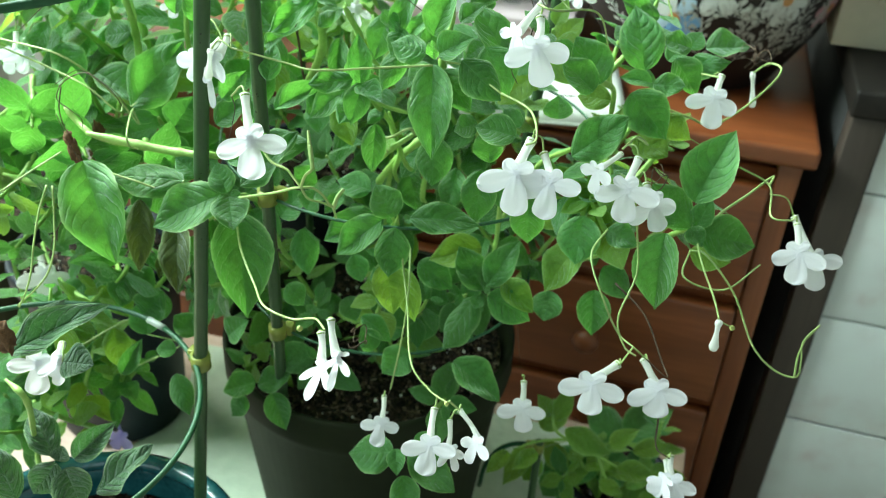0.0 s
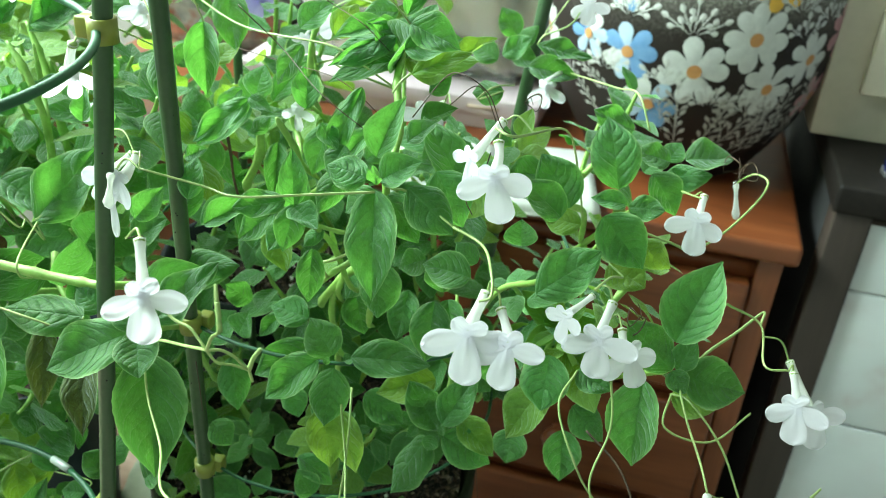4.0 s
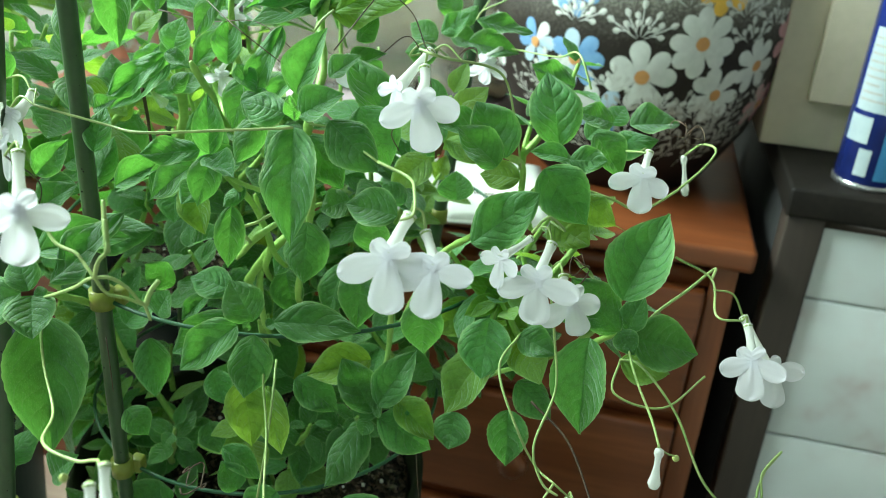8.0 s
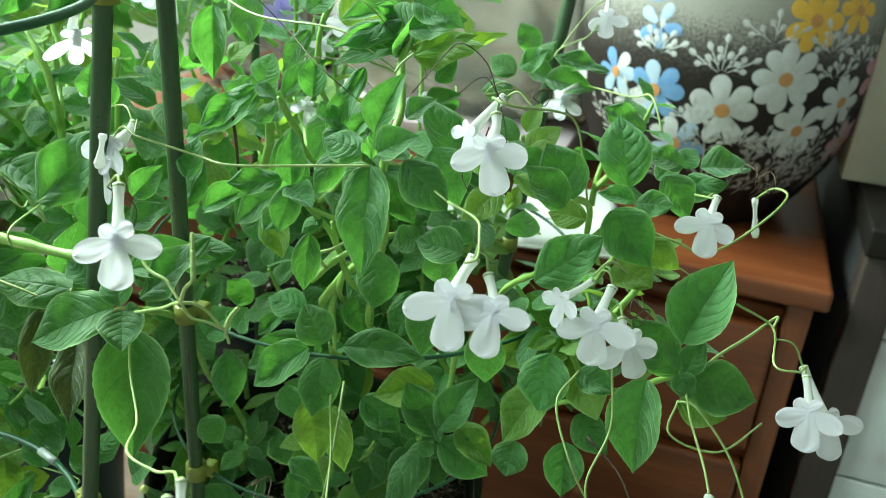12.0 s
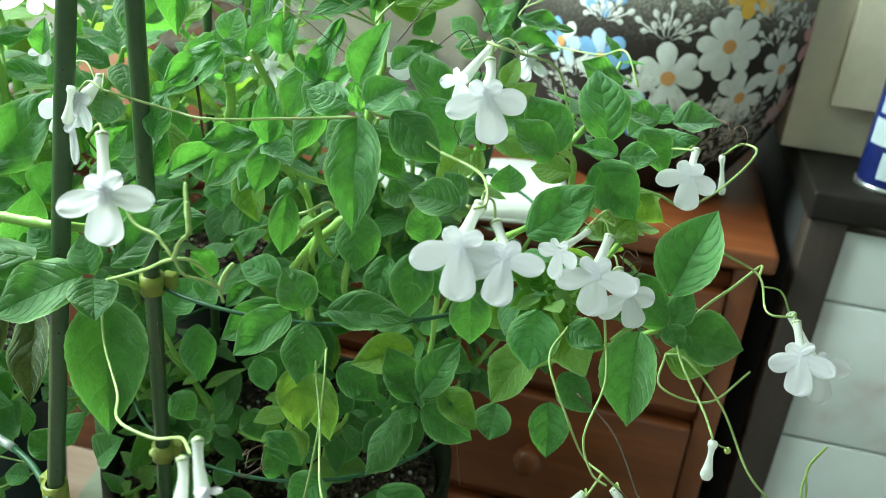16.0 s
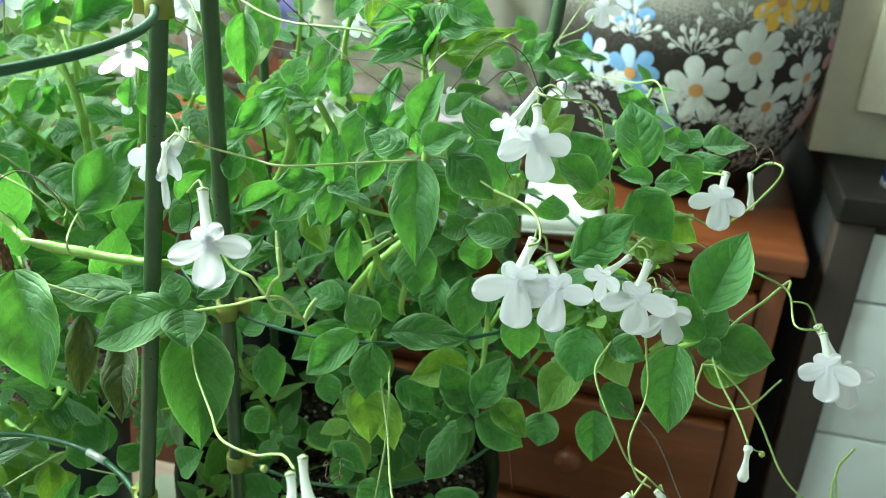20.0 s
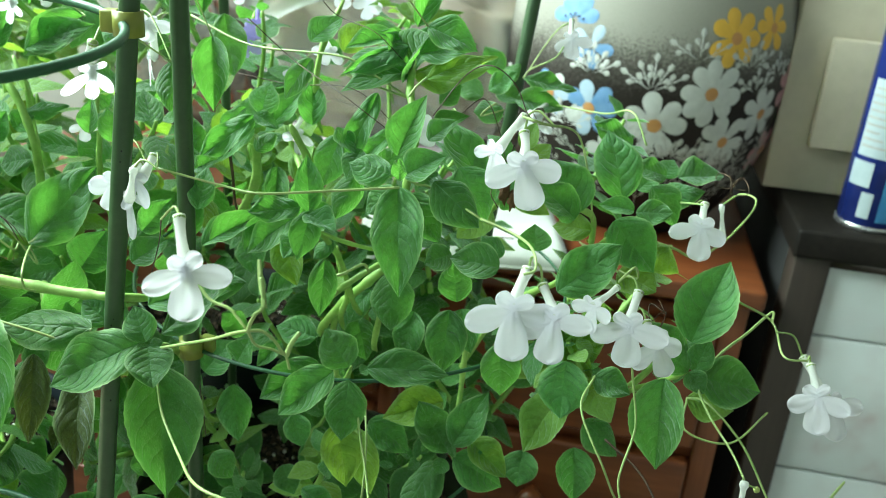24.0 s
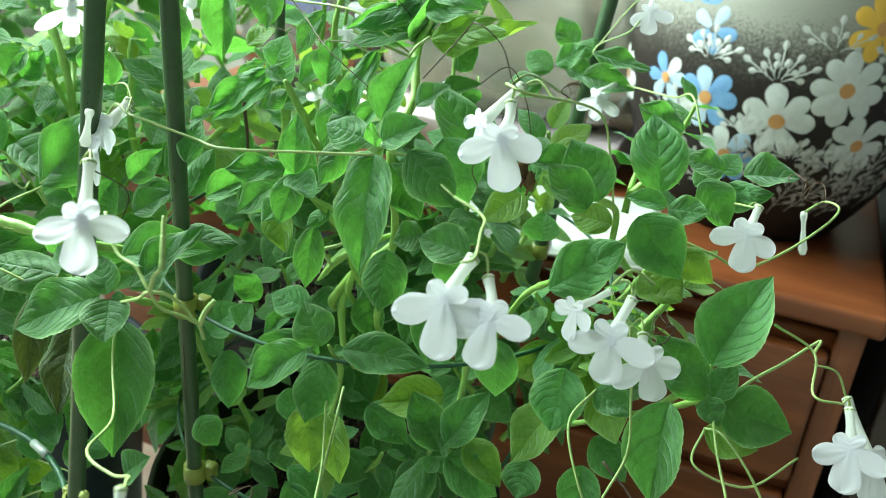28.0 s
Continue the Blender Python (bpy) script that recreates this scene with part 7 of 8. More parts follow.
def hoop(plant_thing, cx, cy, z, r, dz=0.0, start=0, thick=0.0021):
    n = 40
    pts = [(cx + r * math.cos(a), cy + r * math.sin(a), z + dz * math.sin(a)) for a in (radians(start) + 2 * math.pi * i / n for i in range(n))]
    part("hoop", tube(pts + pts[:1], thick, thick, 8, 3), WIRE, plant_thing, "dark green wire support hoop")
    part("sleeve", tube([pts[0], Vector(pts[0]).lerp(Vector(pts[1]), 0.9)], thick * 1.35, thick * 1.35, 10, 3), SLEEVE, plant_thing, "pale plastic sleeve joining the hoop")


SLEEVE = plain("pale_sleeve", (0.26, 0.31, 0.28), (0.36, 0.41, 0.37), 50, 0.35)
TEAL = plain("teal_glaze", (0.006, 0.050, 0.062), (0.035, 0.170, 0.190), 34, 0.10, 0, 0.25, 0.002, 0.8)
POTGREEN = plain("dark_green_pot", (0.0100, 0.0135, 0.0062), (0.0175, 0.0215, 0.0100), 10, 0.65, 0, 0.2, 0.0006, 0.10)
POTBLACK = plain("black_pot", (0.005, 0.009, 0.013), (0.009, 0.015, 0.020), 12, 0.5, 0, 0.15, 0.0006, 0.2)

pot(plant, -0.178, 0.572, 0.483, 0.748, 0.091, 0.119, 0.003, POTGREEN, 0.728)
pot(front_plant, -0.288, 0.312, 0.483, 0.695, 0.083, 0.107, 0.007, TEAL, 0.664, "glossy dark teal glazed pot")
pot(left_plant, -0.508, 0.650, 0.483, 0.700, 0.068, 0.080, 0.005, POTBLACK, 0.684, "black plastic pot")
pot(back_plant, -0.30, 0.735, 0.481, 0.80, 0.07, 0.085, 0.005, POTBLACK, 0.785)
pot(window_plant, -0.70, 0.70, 0.481, 0.70, 0.08, 0.10, 0.006, POTGREEN, 0.68)
pot(low_plant, 0.045, 0.675, 0.481, 0.545, 0.04, 0.05, 0.004, POTBLACK, 0.535)

# the rolled lip of the teal pot
part("rim", lathe([(0.1055 + 0.0075 * math.cos(a), 0.694 + 0.0065 * math.sin(a)) for a in (2 * math.pi * k / 14 for k in range(15))], 72, None, (-0.288, 0.312, 0.0), 0.0), TEAL, front_plant, "rolled glossy teal rim")
stake(front_plant, (-0.2430, 0.3743, 0.60), (-0.1766, 0.4155, 1.36))
stake(plant, (-0.2090, 0.4670, 0.725), (-0.1830, 0.4140, 1.36))
stake(plant, (-0.0923, 0.6404, 0.72), (-0.0439, 0.7720, 1.36), 0.0048)
stake(plant, (-0.250, 0.615, 0.78), (-0.258, 0.625, 1.30), 0.0032)
stake(low_plant, (-0.026, 0.598, 0.48), (-0.026, 0.598, 0.635), 0.0036)
clip(front_plant, (-0.1988, 0.4017, 1.106), (-1, 0.2, 0))
clip(front_plant, (-0.2219, 0.3874, 0.842), (-0.8, 0.6, 0))
clip(plant, (-0.2005, 0.4497, 0.932), (0.8, 0.6, 0))
clip(plant, (-0.2052, 0.4593, 0.817), (0.8, 0.6, 0))
clip(plant, (-0.0783, 0.6784, 0.905), (-0.8, 0.2, 0))
clip(low_plant, (-0.026, 0.598, 0.628), (-0.8, -0.2, 0), 0.005)
hoop(front_plant, -0.288, 0.333, 1.106, 0.110, 0.0, 40, 0.0019)
hoop(front_plant, -0.300, 0.310, 0.842, 0.106, 0.0, 68, 0.0017)
hoop(plant, -0.148, 0.578, 0.930, 0.136, 0.0, 100, 0.0011)
hoop(plant, -0.160, 0.566, 0.816, 0.110, 0.0, 120, 0.0011)
part("hoop", tube([(-0.030, 0.597, 0.628), (-0.045, 0.60, 0.624), (-0.062, 0.605, 0.606), (-0.075, 0.61, 0.575), (-0.08, 0.615, 0.54)], 0.0022, 0.0022, 8, 5), WIRE, low_plant)
# hanging buds
for t0, t1, w0 in (((0.073, 0.396, 0.947), (0.0735, 0.393, 0.930), 0.0060), ((0.078, 0.635, 0.989), (0.084, 0.639, 0.962), 0.0060)):
    bud(plant, t0, t1, w0)

seed_ball(plant, (-0.0941, 0.2693, 0.9909), 0.0013)
seed_ball(plant, (-0.0448, 0.3196, 0.9215), 0.0013)
tendril(plant, (0.0693, 0.5894, 1.0146), 0.0070, 1.3, 0)
tendril(plant, (-0.0408, 0.5364, 1.0537), 0.0050, 1.6, 1)
tendril(plant, (-0.1565, 0.7231, 1.0940), 0.0100, 1.1, 2)
tendril(plant, (-0.1376, 0.7189, 1.0735), 0.0090, 1.3, 3)
tendril(plant, (0.0789, 0.5886, 1.0133), 0.0060, 1.7, 4)
tendril(plant, (-0.1032, 0.3555, 0.9177), 0.0060, 1.2, 5)
tendril(plant, (0.0303, 0.4489, 0.9910), 0.0050, 1.5, 6)
withered_bit(left_plant, (-0.2800, 0.3790, 0.9890), 0.0050, 11)
withered_bit(left_plant, (-0.2780, 0.3790, 0.9830), 0.0060, 12)
withered_bit(left_plant, (-0.2760, 0.3790, 0.9770), 0.0045, 13)
withered_bit(plant, (-0.3187, 0.4516, 0.9522), 0.0080, 0)
withered_bit(plant, (-0.3195, 0.4462, 0.9404), 0.0060, 1)
withered_bit(plant, (-0.0508, 0.5043, 1.0227), 0.0060, 2)
withered_bit(plant, (-0.0462, 0.5031, 1.0185), 0.0050, 3)
withered_bit(plant, (-0.2501, 0.2754, 0.9376), 0.0090, 4)
leaf(low_plant, (-0.0170, 0.5698, 0.6956), (-0.0284, 0.5681, 0.7157), 0.60, (0.1, -0.5, 0.9), "y")
leaf(low_plant, (-0.0116, 0.5688, 0.6918), (-0.0049, 0.5778, 0.7207), 0.50, (0.1, -0.5, 0.9), "y")
leaf(low_plant, (-0.0223, 0.5507, 0.6695), (-0.0388, 0.5303, 0.6642), 0.50, (0.1, -0.5, 0.9), "y")
leaf(low_plant, (-0.0034, 0.5671, 0.6863), (0.0384, 0.5615, 0.6797), 0.50, (0.1, -0.5, 0.9), "y")
leaf(low_plant, (0.0353, 0.5707, 0.6762), (0.0547, 0.5771, 0.6962), 0.50, (0.1, -0.5, 0.9), "y")
leaf(low_plant, (0.0318, 0.5535, 0.6522), (0.0523, 0.5444, 0.6490), 0.60, (0.1, -0.5, 0.9), "y")
leaf(low_plant, (-0.0448, 0.5439, 0.6684), (-0.0584, 0.5231, 0.6613), 0.50, (0.1, -0.5, 0.9), "y")
leaf(low_plant, (0.0542, 0.5737, 0.6731), (0.0814, 0.5785, 0.6876), 0.50, (0.1, -0.5, 0.9), "y")
leaf(low_plant, (0.0435, 0.5624, 0.6607), (0.0784, 0.5603, 0.6620), 0.50, (0.1, -0.5, 0.9), "y")
stem(low_plant, 0.0014, (-0.0178, 0.5748, 0.6940), (-0.0096, 0.5664, 0.6784), (0.0181, 0.5666, 0.6678), (0.0436, 0.5661, 0.6570))
stem(low_plant, 0.0014, (-0.0430, 0.5481, 0.6648), (-0.0195, 0.5593, 0.6720), (0.0172, 0.5690, 0.6717), (0.0364, 0.5585, 0.6486))


# ---- vase on the chest ----
def vase_glaze():
    m = Mat("vase_glaze", 0.58, 0, 0.22)
    tc = m.n("TexCoord")
    sp = m.n("SeparateXYZ")
    m.link(tc.outputs["Object"], sp.inputs[0])
    n1 = m.noise(tc.outputs["Object"], 420.0, 2, 0.7)
    n2 = m.noise(tc.outputs["Object"], 30.0, 3)
    h = m.math("ADD", sp.outputs[2], m.math("MULTIPLY", m.math("SUBTRACT", n1, 0.5), 0.085))
    h = m.math("ADD", h, m.math("MULTIPLY", m.math("SUBTRACT", n2, 0.5), 0.02))
    m.color(m.ramp(m.math("MULTIPLY", h, 3.0), [(0.0, (0.016, 0.010, 0.008)), (0.53, (0.022, 0.017, 0.014)), (0.61, (0.085, 0.078, 0.066)), (0.69, (0.28, 0.272, 0.232)), (1.0, (0.335, 0.325, 0.275))]))
    m.bump(n1, 0.08, 0.0005)
    return m.m


def paint(name, a, b):
    return plain(name, a, b, 120, 0.55, 0, 0.15, 0.0004)


GLAZE = vase_glaze()
P_WHITE = paint("white_paint", (0.50, 0.52, 0.49), (0.64, 0.66, 0.62))
P_BLUE = paint("blue_paint", (0.11, 0.25, 0.46), (0.18, 0.33, 0.53))
P_PALE = paint("pale_blue_paint", (0.33, 0.45, 0.56), (0.43, 0.53, 0.62))
P_GOLD = paint("ochre_paint", (0.48, 0.22, 0.07), (0.58, 0.30, 0.11))
P_YELLOW = paint("yellow_paint", (0.66, 0.38, 0.04), (0.76, 0.46, 0.07))
P_GREY = paint("grey_sprig_paint", (0.26, 0.255, 0.23), (0.40, 0.395, 0.36))
P_SPRAY = paint("dull_white_paint", (0.42, 0.43, 0.40), (0.56, 0.57, 0.53))
P_PINK = paint("pink_paint", (0.45, 0.22, 0.24), (0.55, 0.30, 0.31))
VX, VY, VZ = 0.040, 1.144, 0.806
PROFILE = [(0.092, 0), (0.099, 0.006), (0.115, 0.03), (0.138, 0.07), (0.154, 0.115), (0.161, 0.16), (0.162, 0.195), (0.159, 0.235), (0.152, 0.27), (0.142, 0.30), (0.130, 0.322), (0.126, 0.328)]


def vase_radius(z):
    for (r0, z0), (r1, z1) in zip(PROFILE, PROFILE[1:]):
        if z <= z1:
            return r0 + (r1 - r0) * (z - z0) / (z1 - z0)
    return PROFILE[-1][0]


def on_vase(angle, z, lift=0.0006):
    r = vase_radius(max(0.0, z)) + lift
    return Vector((r * math.cos(angle), r * math.sin(angle), z))


def daub(bm, angle, z, u, v, length, width, turn, lift, rows=8, cols=4, blunt=0.5, drop=False):
    """One brush stroke laid on the round of the vase: it starts at (u, v) metres from the motif's middle and runs along turn."""
    c, s = math.cos(turn), math.sin(turn)
    r0 = vase_radius(z)
    grid = []
    for i in range(rows + 1):
        k = i / rows if drop or blunt < 0.3 else math.sin(math.pi / 2 * i / rows)
        half = width * 0.5 * (0.34 + 0.66 * min(1.0, k / 0.62) ** 0.8) * math.sqrt(max(0.01, 1 - max(0.0, (k - 0.62) / 0.385) ** 2))
        if drop:
            half = width * 0.5 * (0.22 if k < 0.45 else 0.22 + 0.78 * math.sin(math.pi * min(0.93, (k - 0.45) / 0.55)))
        line = []
        for j in range(cols + 1):
            q = (j / cols * 2 - 1) * half
            du, dv = u + c * length * k - s * q, v + s * length * k + c * q
            line.append(bm.verts.new(on_vase(angle + du / r0, z + dv, lift * (1 - 0.6 * abs(j / cols * 2 - 1)))))
        grid.append(line)
    for a, b in zip(grid, grid[1:]):
        for j in range(cols):
            bm.faces.new((a[j], a[j + 1], b[j + 1], b[j]))


def dot(bm, angle, z, u, v, r, lift):
    r0 = vase_radius(z)
    c = bm.verts.new(on_vase(angle + u / r0, z + v, lift))
    ring = [bm.verts.new(on_vase(angle + (u + r * math.cos(a)) / r0, z + v + r * math.sin(a), lift * 0.8)) for a in (2 * math.pi * i / 14 for i in range(14))]
    for i in range(14):
        bm.faces.new((c, ring[i], ring[(i + 1) % 14]))


def painted_flower(vs, degrees, z, r, colours, petals=7, centre=True, arc=(0, 360), seed=0):
    a = radians(degrees)
    rr = random.Random(seed + int(degrees))
    shown = None
    for k in range(petals):
        t = radians(arc[0] + (arc[1] - arc[0]) * k / petals + rr.uniform(-6, 6))
        bm = bmesh.new()
        daub(bm, a, z, 0.16 * r * math.cos(t), 0.16 * r * math.sin(t), r * rr.uniform(0.84, 0.97), r * rr.uniform(0.54, 0.62), t, 0.0006 + 0.00005 * k)
        p = part("painted_petal", bm, colours[k % len(colours)], vs)
    if centre:
        bm = bmesh.new()
        dot(bm, a, z, 0, 0, r * 0.22, 0.0018)
        part("painted_centre", bm, P_GOLD, vs)


def sprig(vs, degrees, z, length, lean, leaves, material, seed):
    """A painted twig with paired strokes."""
    rr = random.Random(seed)
    a = radians(degrees)
    bm = bmesh.new()
    daub(bm, a, z, 0, 0, length, 0.0020, lean, 0.0008, 8, 2, 0.15)
    sp = part("painted_sprig", bm, material, vs)
    for k in range(leaves):
        f = 0.15 + 0.85 * k / leaves
        for side in (-1, 1):
            bm = bmesh.new()
            daub(bm, a, z, math.cos(lean) * length * f, math.sin(lean) * length * f, 0.011 + 0.006 * rr.random(), 0.0040, lean + side * rr.uniform(0.5, 0.85), 0.0009 + 0.0001 * k, 9, 3, 0.5, True)
            part("stroke", bm, material, sp)
    bm = bmesh.new()
    daub(bm, a, z, math.cos(lean) * length, math.sin(lean) * length, 0.012, 0.0040, lean, 0.0009, 9, 3, 0.5, True)
    part("stroke", bm, material, sp)


def painted_vase():
    vs = thing("vase", "large round ceramic vase, white above dark brown, painted with daisies", "vase", at=(VX, VY, VZ))
    body = [(0, 0.0)] + PROFILE + [(0.125, 0.331), (0.129, 0.334), (0.133, 0.341), (0.133, 0.348), (0.127, 0.352), (0.119, 0.348), (0.117, 0.335), (0.14, 0.26), (0.14, 0.1), (0, 0.02)]
    part("body", lathe(body, 128), GLAZE, vs)
    W, B, L, Y = P_WHITE, P_BLUE, P_PALE, P_YELLOW
    painted_flower(vs, -86.1, 0.143, 0.0335, [W])
    painted_flower(vs, -67.4, 0.180, 0.0320, [W], 8)
    painted_flower(vs, -57.4, 0.128, 0.0280, [W])
    painted_flower(vs, -41.6, 0.157, 0.0270, [W])
    painted_flower(vs, -110.9, 0.151, 0.0295, [B, B, L, B, W, L])
    painted_flower(vs, -100.8, 0.099, 0.0285, [B, L, W, W, L, B, B])
    painted_flower(vs, -128.4, 0.158, 0.0250, [L, W, B, B, L], 6)
    painted_flower(vs, -122.0, 0.236, 0.0260, [B], 5, False, (20, 200))
    painted_flower(vs, -113.4, 0.214, 0.0220, [B, L, L, B], 5, False)
    painted_flower(vs, -61.1, 0.236, 0.0285, [Y], 7)
    painted_flower(vs, -42.9, 0.246, 0.0240, [Y], 6)
    painted_flower(vs, -72.3, 0.281, 0.0240, [Y], 5, False, (20, 200))
    painted_flower(vs, -22.0, 0.18, 0.028, [P_PINK], 7)
    painted_flower(vs, -28.0, 0.11, 0.026, [P_PINK], 6)
    painted_flower(vs, -160.0, 0.14, 0.028, [W], 7)
    for i in range(5):
        bm = bmesh.new()
        dot(bm, radians(-122.0), 0.236, -0.011 + 0.0055 * i, 0.003 + 0.002 * (2 - abs(i - 2)), 0.0014, 0.0030)
        part("painted_dot", bm, BLACK, vs)
        bm = bmesh.new()
        dot(bm, radians(-72.3), 0.281, -0.010 + 0.005 * i, 0.003 + 0.002 * (2 - abs(i - 2)), 0.0014, 0.0030)
        part("painted_dot", bm, BLACK, vs)
    seed = 0
    for deg, z, ln, lean, n in ((-87, 0.043, 0.075, 95, 6), (-79, 0.040, 0.085, 75, 7), (-72, 0.046, 0.06, 60, 5), (-61, 0.040, 0.075, 70, 6), (-56, 0.042, 0.06, 55, 5),
                                (-101, 0.055, 0.05, 160, 5), (-116, 0.100, 0.05, 150, 5), (-107, 0.060, 0.04, 120, 4), (-47, 0.05, 0.08, 85, 6), (-37, 0.05, 0.07, 75, 6),
                                (-68, 0.07, 0.05, 110, 4), (-94, 0.07, 0.04, 100, 4), (-32, 0.08, 0.06, 95, 5), (-124, 0.07, 0.06, 130, 5), (-53, 0.07, 0.04, 100, 4)):
        seed += 1
        sprig(vs, deg, z, ln, radians(lean), n, P_GREY, seed)
    for deg, z, n, ln in ((-89, 0.178, 5, 0.030), (-112, 0.186, 5, 0.024), (-74, 0.212, 3, 0.028), (-52, 0.205, 4, 0.026), (-78, 0.105, 4, 0.02), (-62, 0.10, 4, 0.02), (-48, 0.18, 3, 0.02),
                          (-96, 0.125, 3, 0.02), (-120, 0.125, 4, 0.022), (-36, 0.195, 3, 0.02)):
        for k in range(n):
            bm = bmesh.new()
            t = radians(30 + 120 * k / max(1, n - 1))
            far = ln * (1.0 if k % 2 == 0 else 0.78)
            daub(bm, radians(deg), z, 0.004 * math.cos(t), 0.004 * math.sin(t), far, 0.0017, t, 0.0009 + 0.0001 * k, 8, 2, 0.2)
            stroke = part("painted_stroke", bm, P_SPRAY, vs)
            for reach, bend, size in ((far * 0.8, 0.0, 0.0150), (far * 0.55, 0.6, 0.0125), (far * 0.40, -0.6, 0.0120)):
                bud_bm = bmesh.new()
                daub(bud_bm, radians(deg), z, reach * math.cos(t), reach * math.sin(t), size, 0.0064, t + bend, 0.0011 + 0.0001 * k, 7, 3, 0.8, True)
                part("painted_bud", bud_bm, P_SPRAY, stroke)
    return vs


painted_vase()


# ---- notebook, box and bag on the chest ----
def paper_material():
    m = Mat("paper", 0.8, 0, 0.3)
    co = m.coords()
    n1 = m.noise(co, 14.0, 3)
    m.color(m.ramp(n1, [(0.3, (0.52, 0.55, 0.50)), (0.7, (0.61, 0.64, 0.58))]))
    return m.m


PAPER = paper_material()


def notebook():
    nb = thing("notebook", "open notebook with blank white pages lying on the chest", "notebook", at=(-0.132, 0.957, 0.807))
    nb.rotation_euler = (0, 0, radians(11.5))
    part("cover", slab(-0.110, 0.110, -0.076, 0.076, 0.0, 0.003, 0.001), PAPER, nb)
    for side in (-1, 1):
        bm = bmesh.new()
        n = 10
        top, low = [], []
        for i in range(n + 1):
            x = side * (0.0008 + 0.106 * i / n)
            h = 0.004 + 0.013 * math.sin(math.pi * (0.18 + 0.5 * i / n)) * (1 if side < 0 else 0.8)
            top.append([bm.verts.new((x, y, h)) for y in (-0.073, 0.073)])
            low.append([bm.verts.new((x, y, 0.0032)) for y in (-0.073, 0.073)])
        for i in range(n):
            bm.faces.new((top[i][0], top[i + 1][0], top[i + 1][1], top[i][1]))
            for e in (0, 1):
                bm.faces.new((low[i][e], low[i + 1][e], top[i + 1][e], top[i][e]))
        for i in (0, n):
            bm.faces.new((low[i][0], low[i][1], top[i][1], top[i][0]))
        part("page_block", bm, PAPER, nb)
    part("written_line", slab(0.030, 0.052, -0.030, -0.0285, 0.0150, 0.0156), STALK_DRY, nb)


notebook()
PINKBOX = plain("pink_cardboard", (0.60, 0.49, 0.53), (0.69, 0.57, 0.61), 16, 0.6)
box = thing("box", "flat pale pink cardboard box lying on the chest", "box")
part("base", slab(-0.50, -0.115, 1.10, 1.34, 0.806, 0.838, 0.002), PINKBOX, box)
part("lid", slab(-0.503, -0.112, 1.097, 1.343, 0.822, 0.846, 0.003), PINKBOX, box)
part("printed_bar", slab(-0.20, -0.16, 1.0962, 1.0970, 0.832, 0.836), PALEWOOD, box)


def lumpy(x0, x1, y0, y1, z0, z1, amount, scale, seed, fold=0.0, res=44):
    """A soft sack: a rounded block pushed in and out by noise."""
    bm = bmesh.new()
    bmesh.ops.create_uvsphere(bm, u_segments=res * 2, v_segments=res, radius=1)
    off = Vector((seed * 7.3, seed * 3.1, 0))
    for v in bm.verts:
        n = v.co.normalized()
        p = Vector([math.copysign(abs(c) ** 0.62, c) for c in n])
        d = noise.noise(n * scale + off) * amount + noise.noise(n * scale * 2.7 + off) * amount * 0.4
        if fold:
            d += fold * (1 - abs(noise.noise(Vector((n.x * 4 + n.z * 2.5, n.y * 3, n.z * 1.2)) + off)) * 2.2)
        p *= 1 + d
        v.co = ((x0 + x1) / 2 + p.x * (x1 - x0) / 2, (y0 + y1) / 2 + p.y * (y1 - y0) / 2, (z0 + z1) / 2 + p.z * (z1 - z0) / 2)
        v.co.z = max(v.co.z, z0)
    return bm


def film_material(name, body):
    m = Mat(name, 0.16, 0, 0.5)
    co = m.coords()
    n1 = m.noise(co, 9.0, 4)
    m.color((0.86, 0.90, 0.90))
    m.bump(n1, 0.9, 0.02)
    tr = m.n("BsdfTransparent", Color=(0.93, 0.95, 0.94, 1))
    mx = m.n("MixShader", Fac=body)
    m.link(tr.outputs[0], mx.inputs[1])
    m.link(m.b.outputs[0], mx.inputs[2])
    m.link(mx.outputs[0], m.t.nodes["Material Output"].inputs["Surface"])
    return m.m


FILM = film_material("clear_plastic", 0.20)
FLAP = film_material("creased_plastic", 0.6)
PATTERNED = Mat("patterned_cloth", 0.9)
PATTERNED.color(PATTERNED.ramp(PATTERNED.noise(PATTERNED.coords(), 26.0, 3), [(0.40, (0.10, 0.10, 0.09)), (0.52, (0.19, 0.17, 0.145)), (0.60, (0.16, 0.075, 0.05)), (0.68, (0.27, 0.10, 0.06))]))
CREAM = Mat("cream_filling", 0.85, 0, 0.3)
CREAM.color(CREAM.ramp(CREAM.noise(CREAM.coords(), 6.0, 4), [(0.34, (0.24, 0.22, 0.155)), (0.48, (0.40, 0.34, 0.25)), (0.58, (0.44, 0.33, 0.25)), (0.68, (0.40, 0.25, 0.185))]))
CREAM.bump(CREAM.noise(CREAM.coords(), 22.0, 4), 0.6, 0.008)
CREAM = CREAM.m
bundle = thing("cloth_bundle", "brown and grey patterned cloth bundle behind the bag on the chest", "bundle")
part("cloth", lumpy(-0.66, -0.03, 1.303, 1.358, 0.8065, 1.26, 0.06, 2.4, 5, 0.08), PATTERNED.m, bundle)
part("fold", lumpy(-0.70, -0.50, 1.20, 1.30, 0.8065, 1.00, 0.07, 2.0, 8, 0.10), PATTERNED.m, bundle)
bag = thing("plastic_bag", "clear plastic bag filled with beige stuff on a pink box", "bag")
part("filling", lumpy(-0.425, -0.112, 1.145, 1.285, 0.847, 1.035, 0.10, 1.3, 1, 0.20), CREAM, bag, "beige crumpled filling")
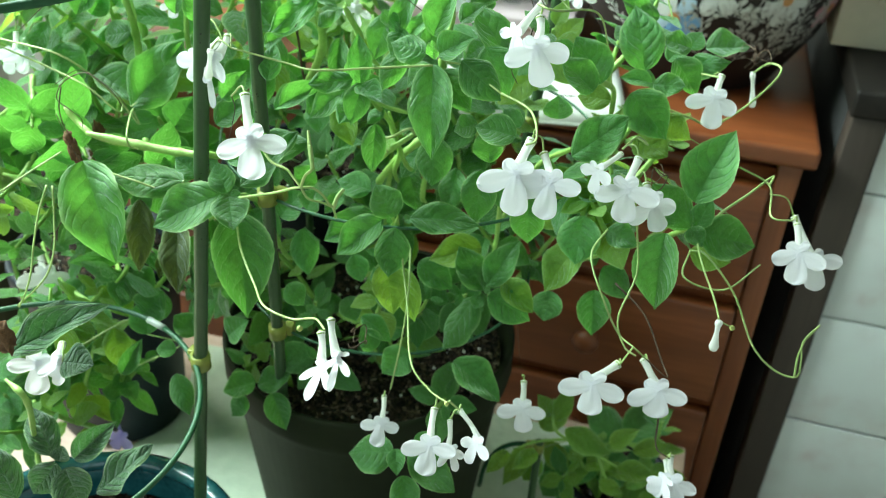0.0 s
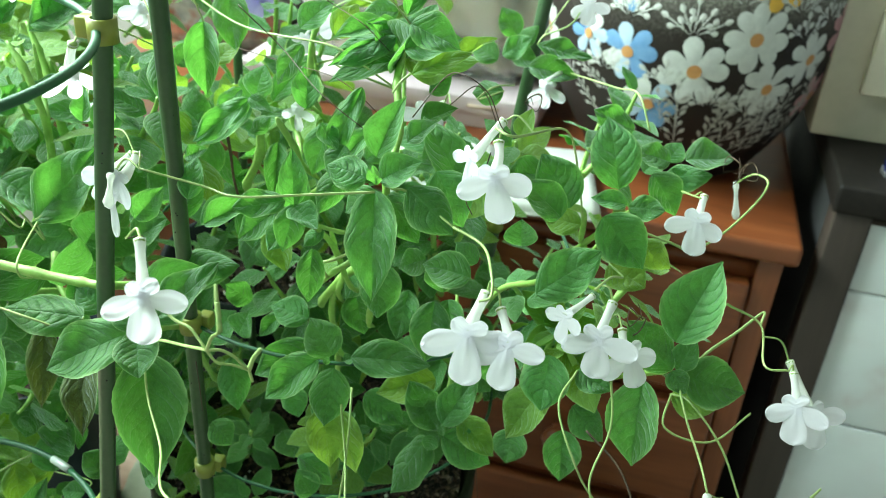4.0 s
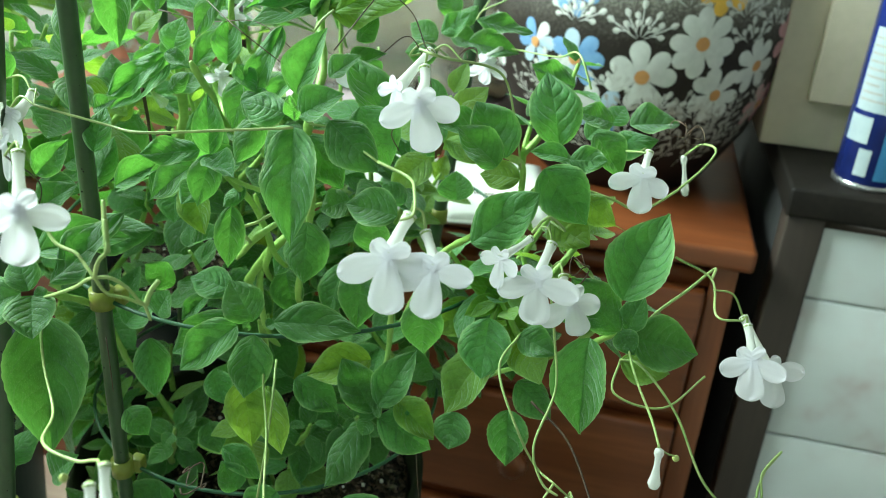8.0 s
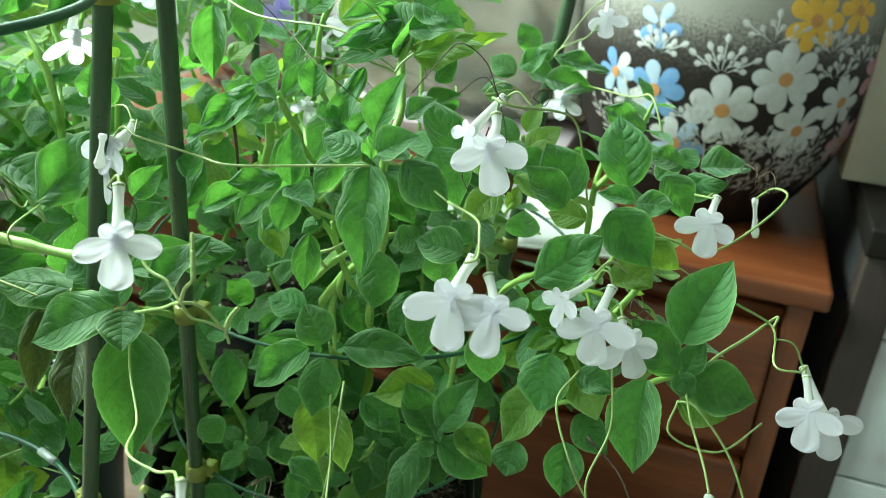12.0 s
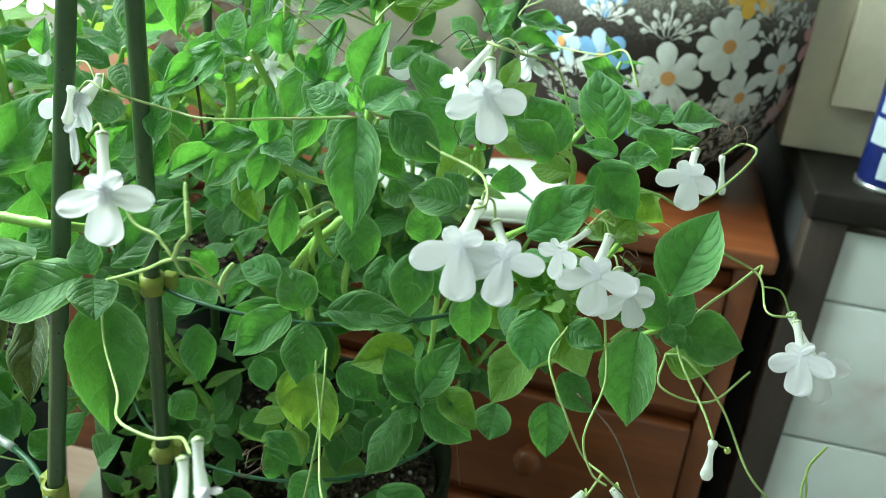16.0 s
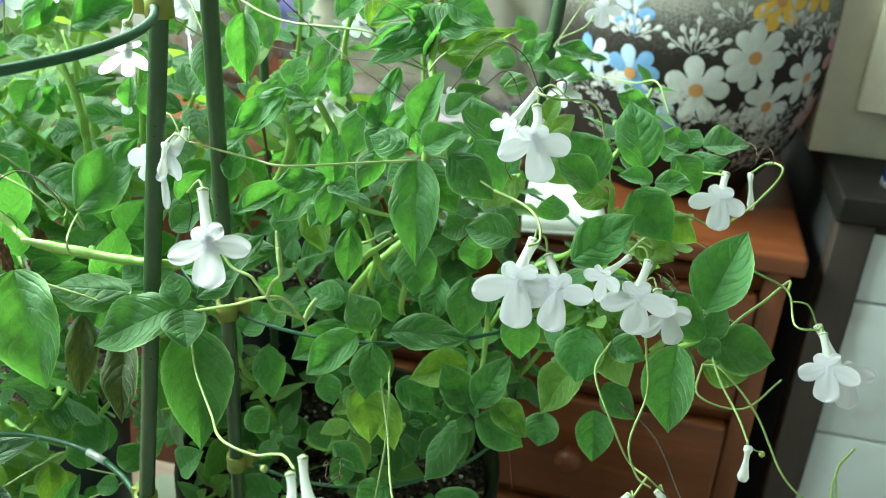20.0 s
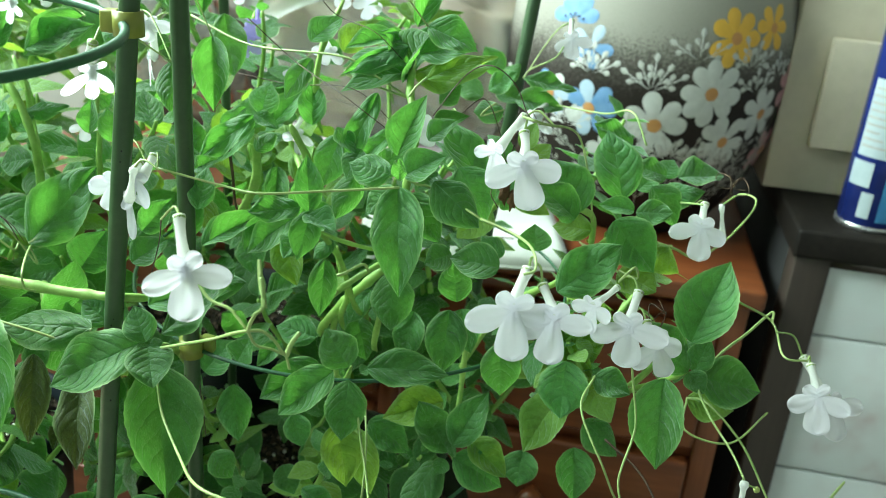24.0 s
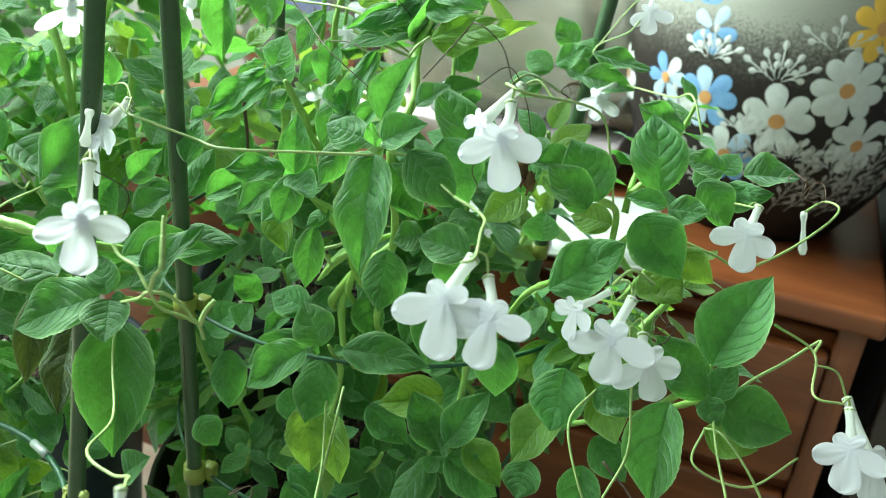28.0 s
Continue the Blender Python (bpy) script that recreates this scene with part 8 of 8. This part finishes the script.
part("film", lumpy(-0.445, -0.098, 1.118, 1.300, 0.8465, 1.19, 0.05, 2.0, 1, 0.11), FILM, bag, "crinkled clear film")


def film_flap():
    bm = bmesh.new()
    n, k = 26, 18
    grid = []
    for i in range(n + 1):
        u = i / n
        line = []
        for j in range(k + 1):
            v = j / k
            x = -0.430 + 0.27 * u - 0.09 * v * (1 - u)
            z = 0.968 + 0.17 * u + (0.21 - 0.17 * u) * v + 0.006 * math.sin(11 * u) * (1 - v)
            y = 1.100 + 0.03 * v + 0.02 * u + 0.016 * math.sin(17 * v + 2.5 * u) + 0.009 * noise.noise(Vector((u * 3, v * 9, 3)))
            line.append(bm.verts.new((x, y, z)))
        grid.append(line)
    for a, b in zip(grid, grid[1:]):
        for j in range(k):
            bm.faces.new((a[j], a[j + 1], b[j + 1], b[j]))
    return bm


part("film_flap", film_flap(), FLAP, bag, "loose folded film catching the light")


# ---- spray can and box on the cabinet ----
def can_paint():
    m = Mat("blue_can_print", 0.25, 0, 0.5)
    co = m.coords()
    m.color(m.ramp(m.noise(co, 25.0, 2), [(0.35, (0.008, 0.016, 0.10)), (0.65, (0.012, 0.024, 0.15))]))
    return m.m


CANBLUE = can_paint()
STEEL = plain("tin", (0.45, 0.46, 0.46), (0.6, 0.6, 0.6), 30, 0.28, 0.9)
LABELW = plain("white_label", (0.30, 0.37, 0.39), (0.38, 0.45, 0.47), 40, 0.4)
SKYBLUE = plain("light_blue_print", (0.02, 0.15, 0.36), (0.05, 0.24, 0.46), 40, 0.3)


def on_can(bm, r, a0, a1, z0, z1, n=10, lift=0.0006):
    v = [[bm.verts.new(((r + lift) * math.cos(a), (r + lift) * math.sin(a), z)) for z in (z0, z1)] for a in (radians(a0 + (a1 - a0) * i / n) for i in range(n + 1))]
    for a, b in zip(v, v[1:]):
        bm.faces.new((a[0], b[0], b[1], a[1]))
    return bm


def spray_can():
    r = 0.0305
    cn = thing("spray_can", "blue spray can with a white label on the dark cabinet", "can", at=(0.279, 0.990, 0.874))
    part("body", lathe([(0, 0.002), (r * 0.9, 0.0), (r, 0.003), (r, 0.200), (r * 0.93, 0.209), (r * 0.6, 0.221), (0, 0.223)], 48), CANBLUE, cn)
    part("rim", lathe([(r - 0.001, 0.0), (r + 0.0012, 0.001), (r + 0.0012, 0.005), (r, 0.006)], 48), STEEL, cn)
    part("cap", lathe([(0.022, 0.215), (0.024, 0.218), (0.024, 0.258), (0.021, 0.264), (0, 0.265)], 32), LABELW, cn)
    part("label_panel", on_can(bmesh.new(), r, -160, -100, 0.075, 0.150), LABELW, cn, "white printed panel")
    part("label_panel", on_can(bmesh.new(), r, -165, -120, 0.045, 0.070), LABELW, cn)
    part("label_panel", on_can(bmesh.new(), r, -130, -108, 0.014, 0.040), LABELW, cn)
    part("label_panel", on_can(bmesh.new(), r, -110, -80, 0.158, 0.176), LABELW, cn)
    part("label_panel", on_can(bmesh.new(), r, -95, -10, 0.012, 0.060), SKYBLUE, cn, "light blue printed swirl")
    part("label_panel", on_can(bmesh.new(), r, -60, -35, 0.020, 0.036, lift=0.001), P_PINK, cn)
    for i in range(7):
        part("burst_ray", on_can(bmesh.new(), r, -84 + 7 * i, -82 + 7 * i, 0.052 + 0.003 * (i % 2), 0.072 - 0.004 * abs(i - 3), 2, 0.0012), P_YELLOW if i % 2 else LABELW, cn)
    bm = bmesh.new()
    for i in range(9):
        on_can(bm, r, -155, -108 - 9 * (i % 3), 0.084 + i * 0.007, 0.0862 + i * 0.007, 6, 0.0011)
    part("print_lines", bm, P_GREY, cn)


spray_can()
CARD = plain("beige_card", (0.47, 0.43, 0.32), (0.58, 0.53, 0.40), 10, 0.75)
cardbox = thing("cardboard_box", "beige cardboard box standing on the dark cabinet", "box")
part("body", slab(0.186, 0.38, 1.075, 1.22, 0.8745, 1.16, 0.002), CARD, cardbox)
part("flap", slab(0.222, 0.375, 1.060, 1.0735, 0.928, 1.045, 0.002), CARD, cardbox)


# ---- floor tiles and a glowing garden backdrop beyond the window ----
for i in range(10):
    for j in range(11):
        x, y = -1.48 + i * 0.325, -1.98 + j * 0.325
        if x + 0.32 < 1.79 and y + 0.32 < 1.62:
            tagged(part("tile", slab(x + 0.0, x + 0.3215, y, y + 0.3215, -0.008, 0.0, 0.001, 1), FLOORM, floor, "", False))


def garden_material():
    m = Mat("garden_glow", 0.9)
    co = m.coords("Object", (1, 1.0, 1.0))
    n1, n2 = m.noise(co, 3.0, 3), m.noise(co, 11.0, 2)
    f = m.math("ADD", m.math("MULTIPLY", n1, 0.5), m.math("MULTIPLY", n2, 0.5))
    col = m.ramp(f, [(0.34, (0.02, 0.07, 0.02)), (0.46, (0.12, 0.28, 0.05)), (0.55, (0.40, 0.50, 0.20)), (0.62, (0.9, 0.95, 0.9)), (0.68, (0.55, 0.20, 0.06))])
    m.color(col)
    # the same colours are emitted, standing in for daylight on the garden
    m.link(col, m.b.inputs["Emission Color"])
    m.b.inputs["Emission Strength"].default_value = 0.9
    return m.m


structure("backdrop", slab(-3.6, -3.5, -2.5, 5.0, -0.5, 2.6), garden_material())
bar = plain("window_frame", (0.30, 0.31, 0.29), (0.38, 0.39, 0.36), 12, 0.5)
window_1 = structure("window_1", slab(-1.57, -1.51, -0.75, 1.50, 0.80, 0.84, 0.003), bar)
for y in (-0.75, -0.02, 0.72, 1.46):
    tagged(part("window_frame", slab(-1.565, -1.515, y, y + 0.04, 0.84, 2.42, 0.003), bar, window_1))
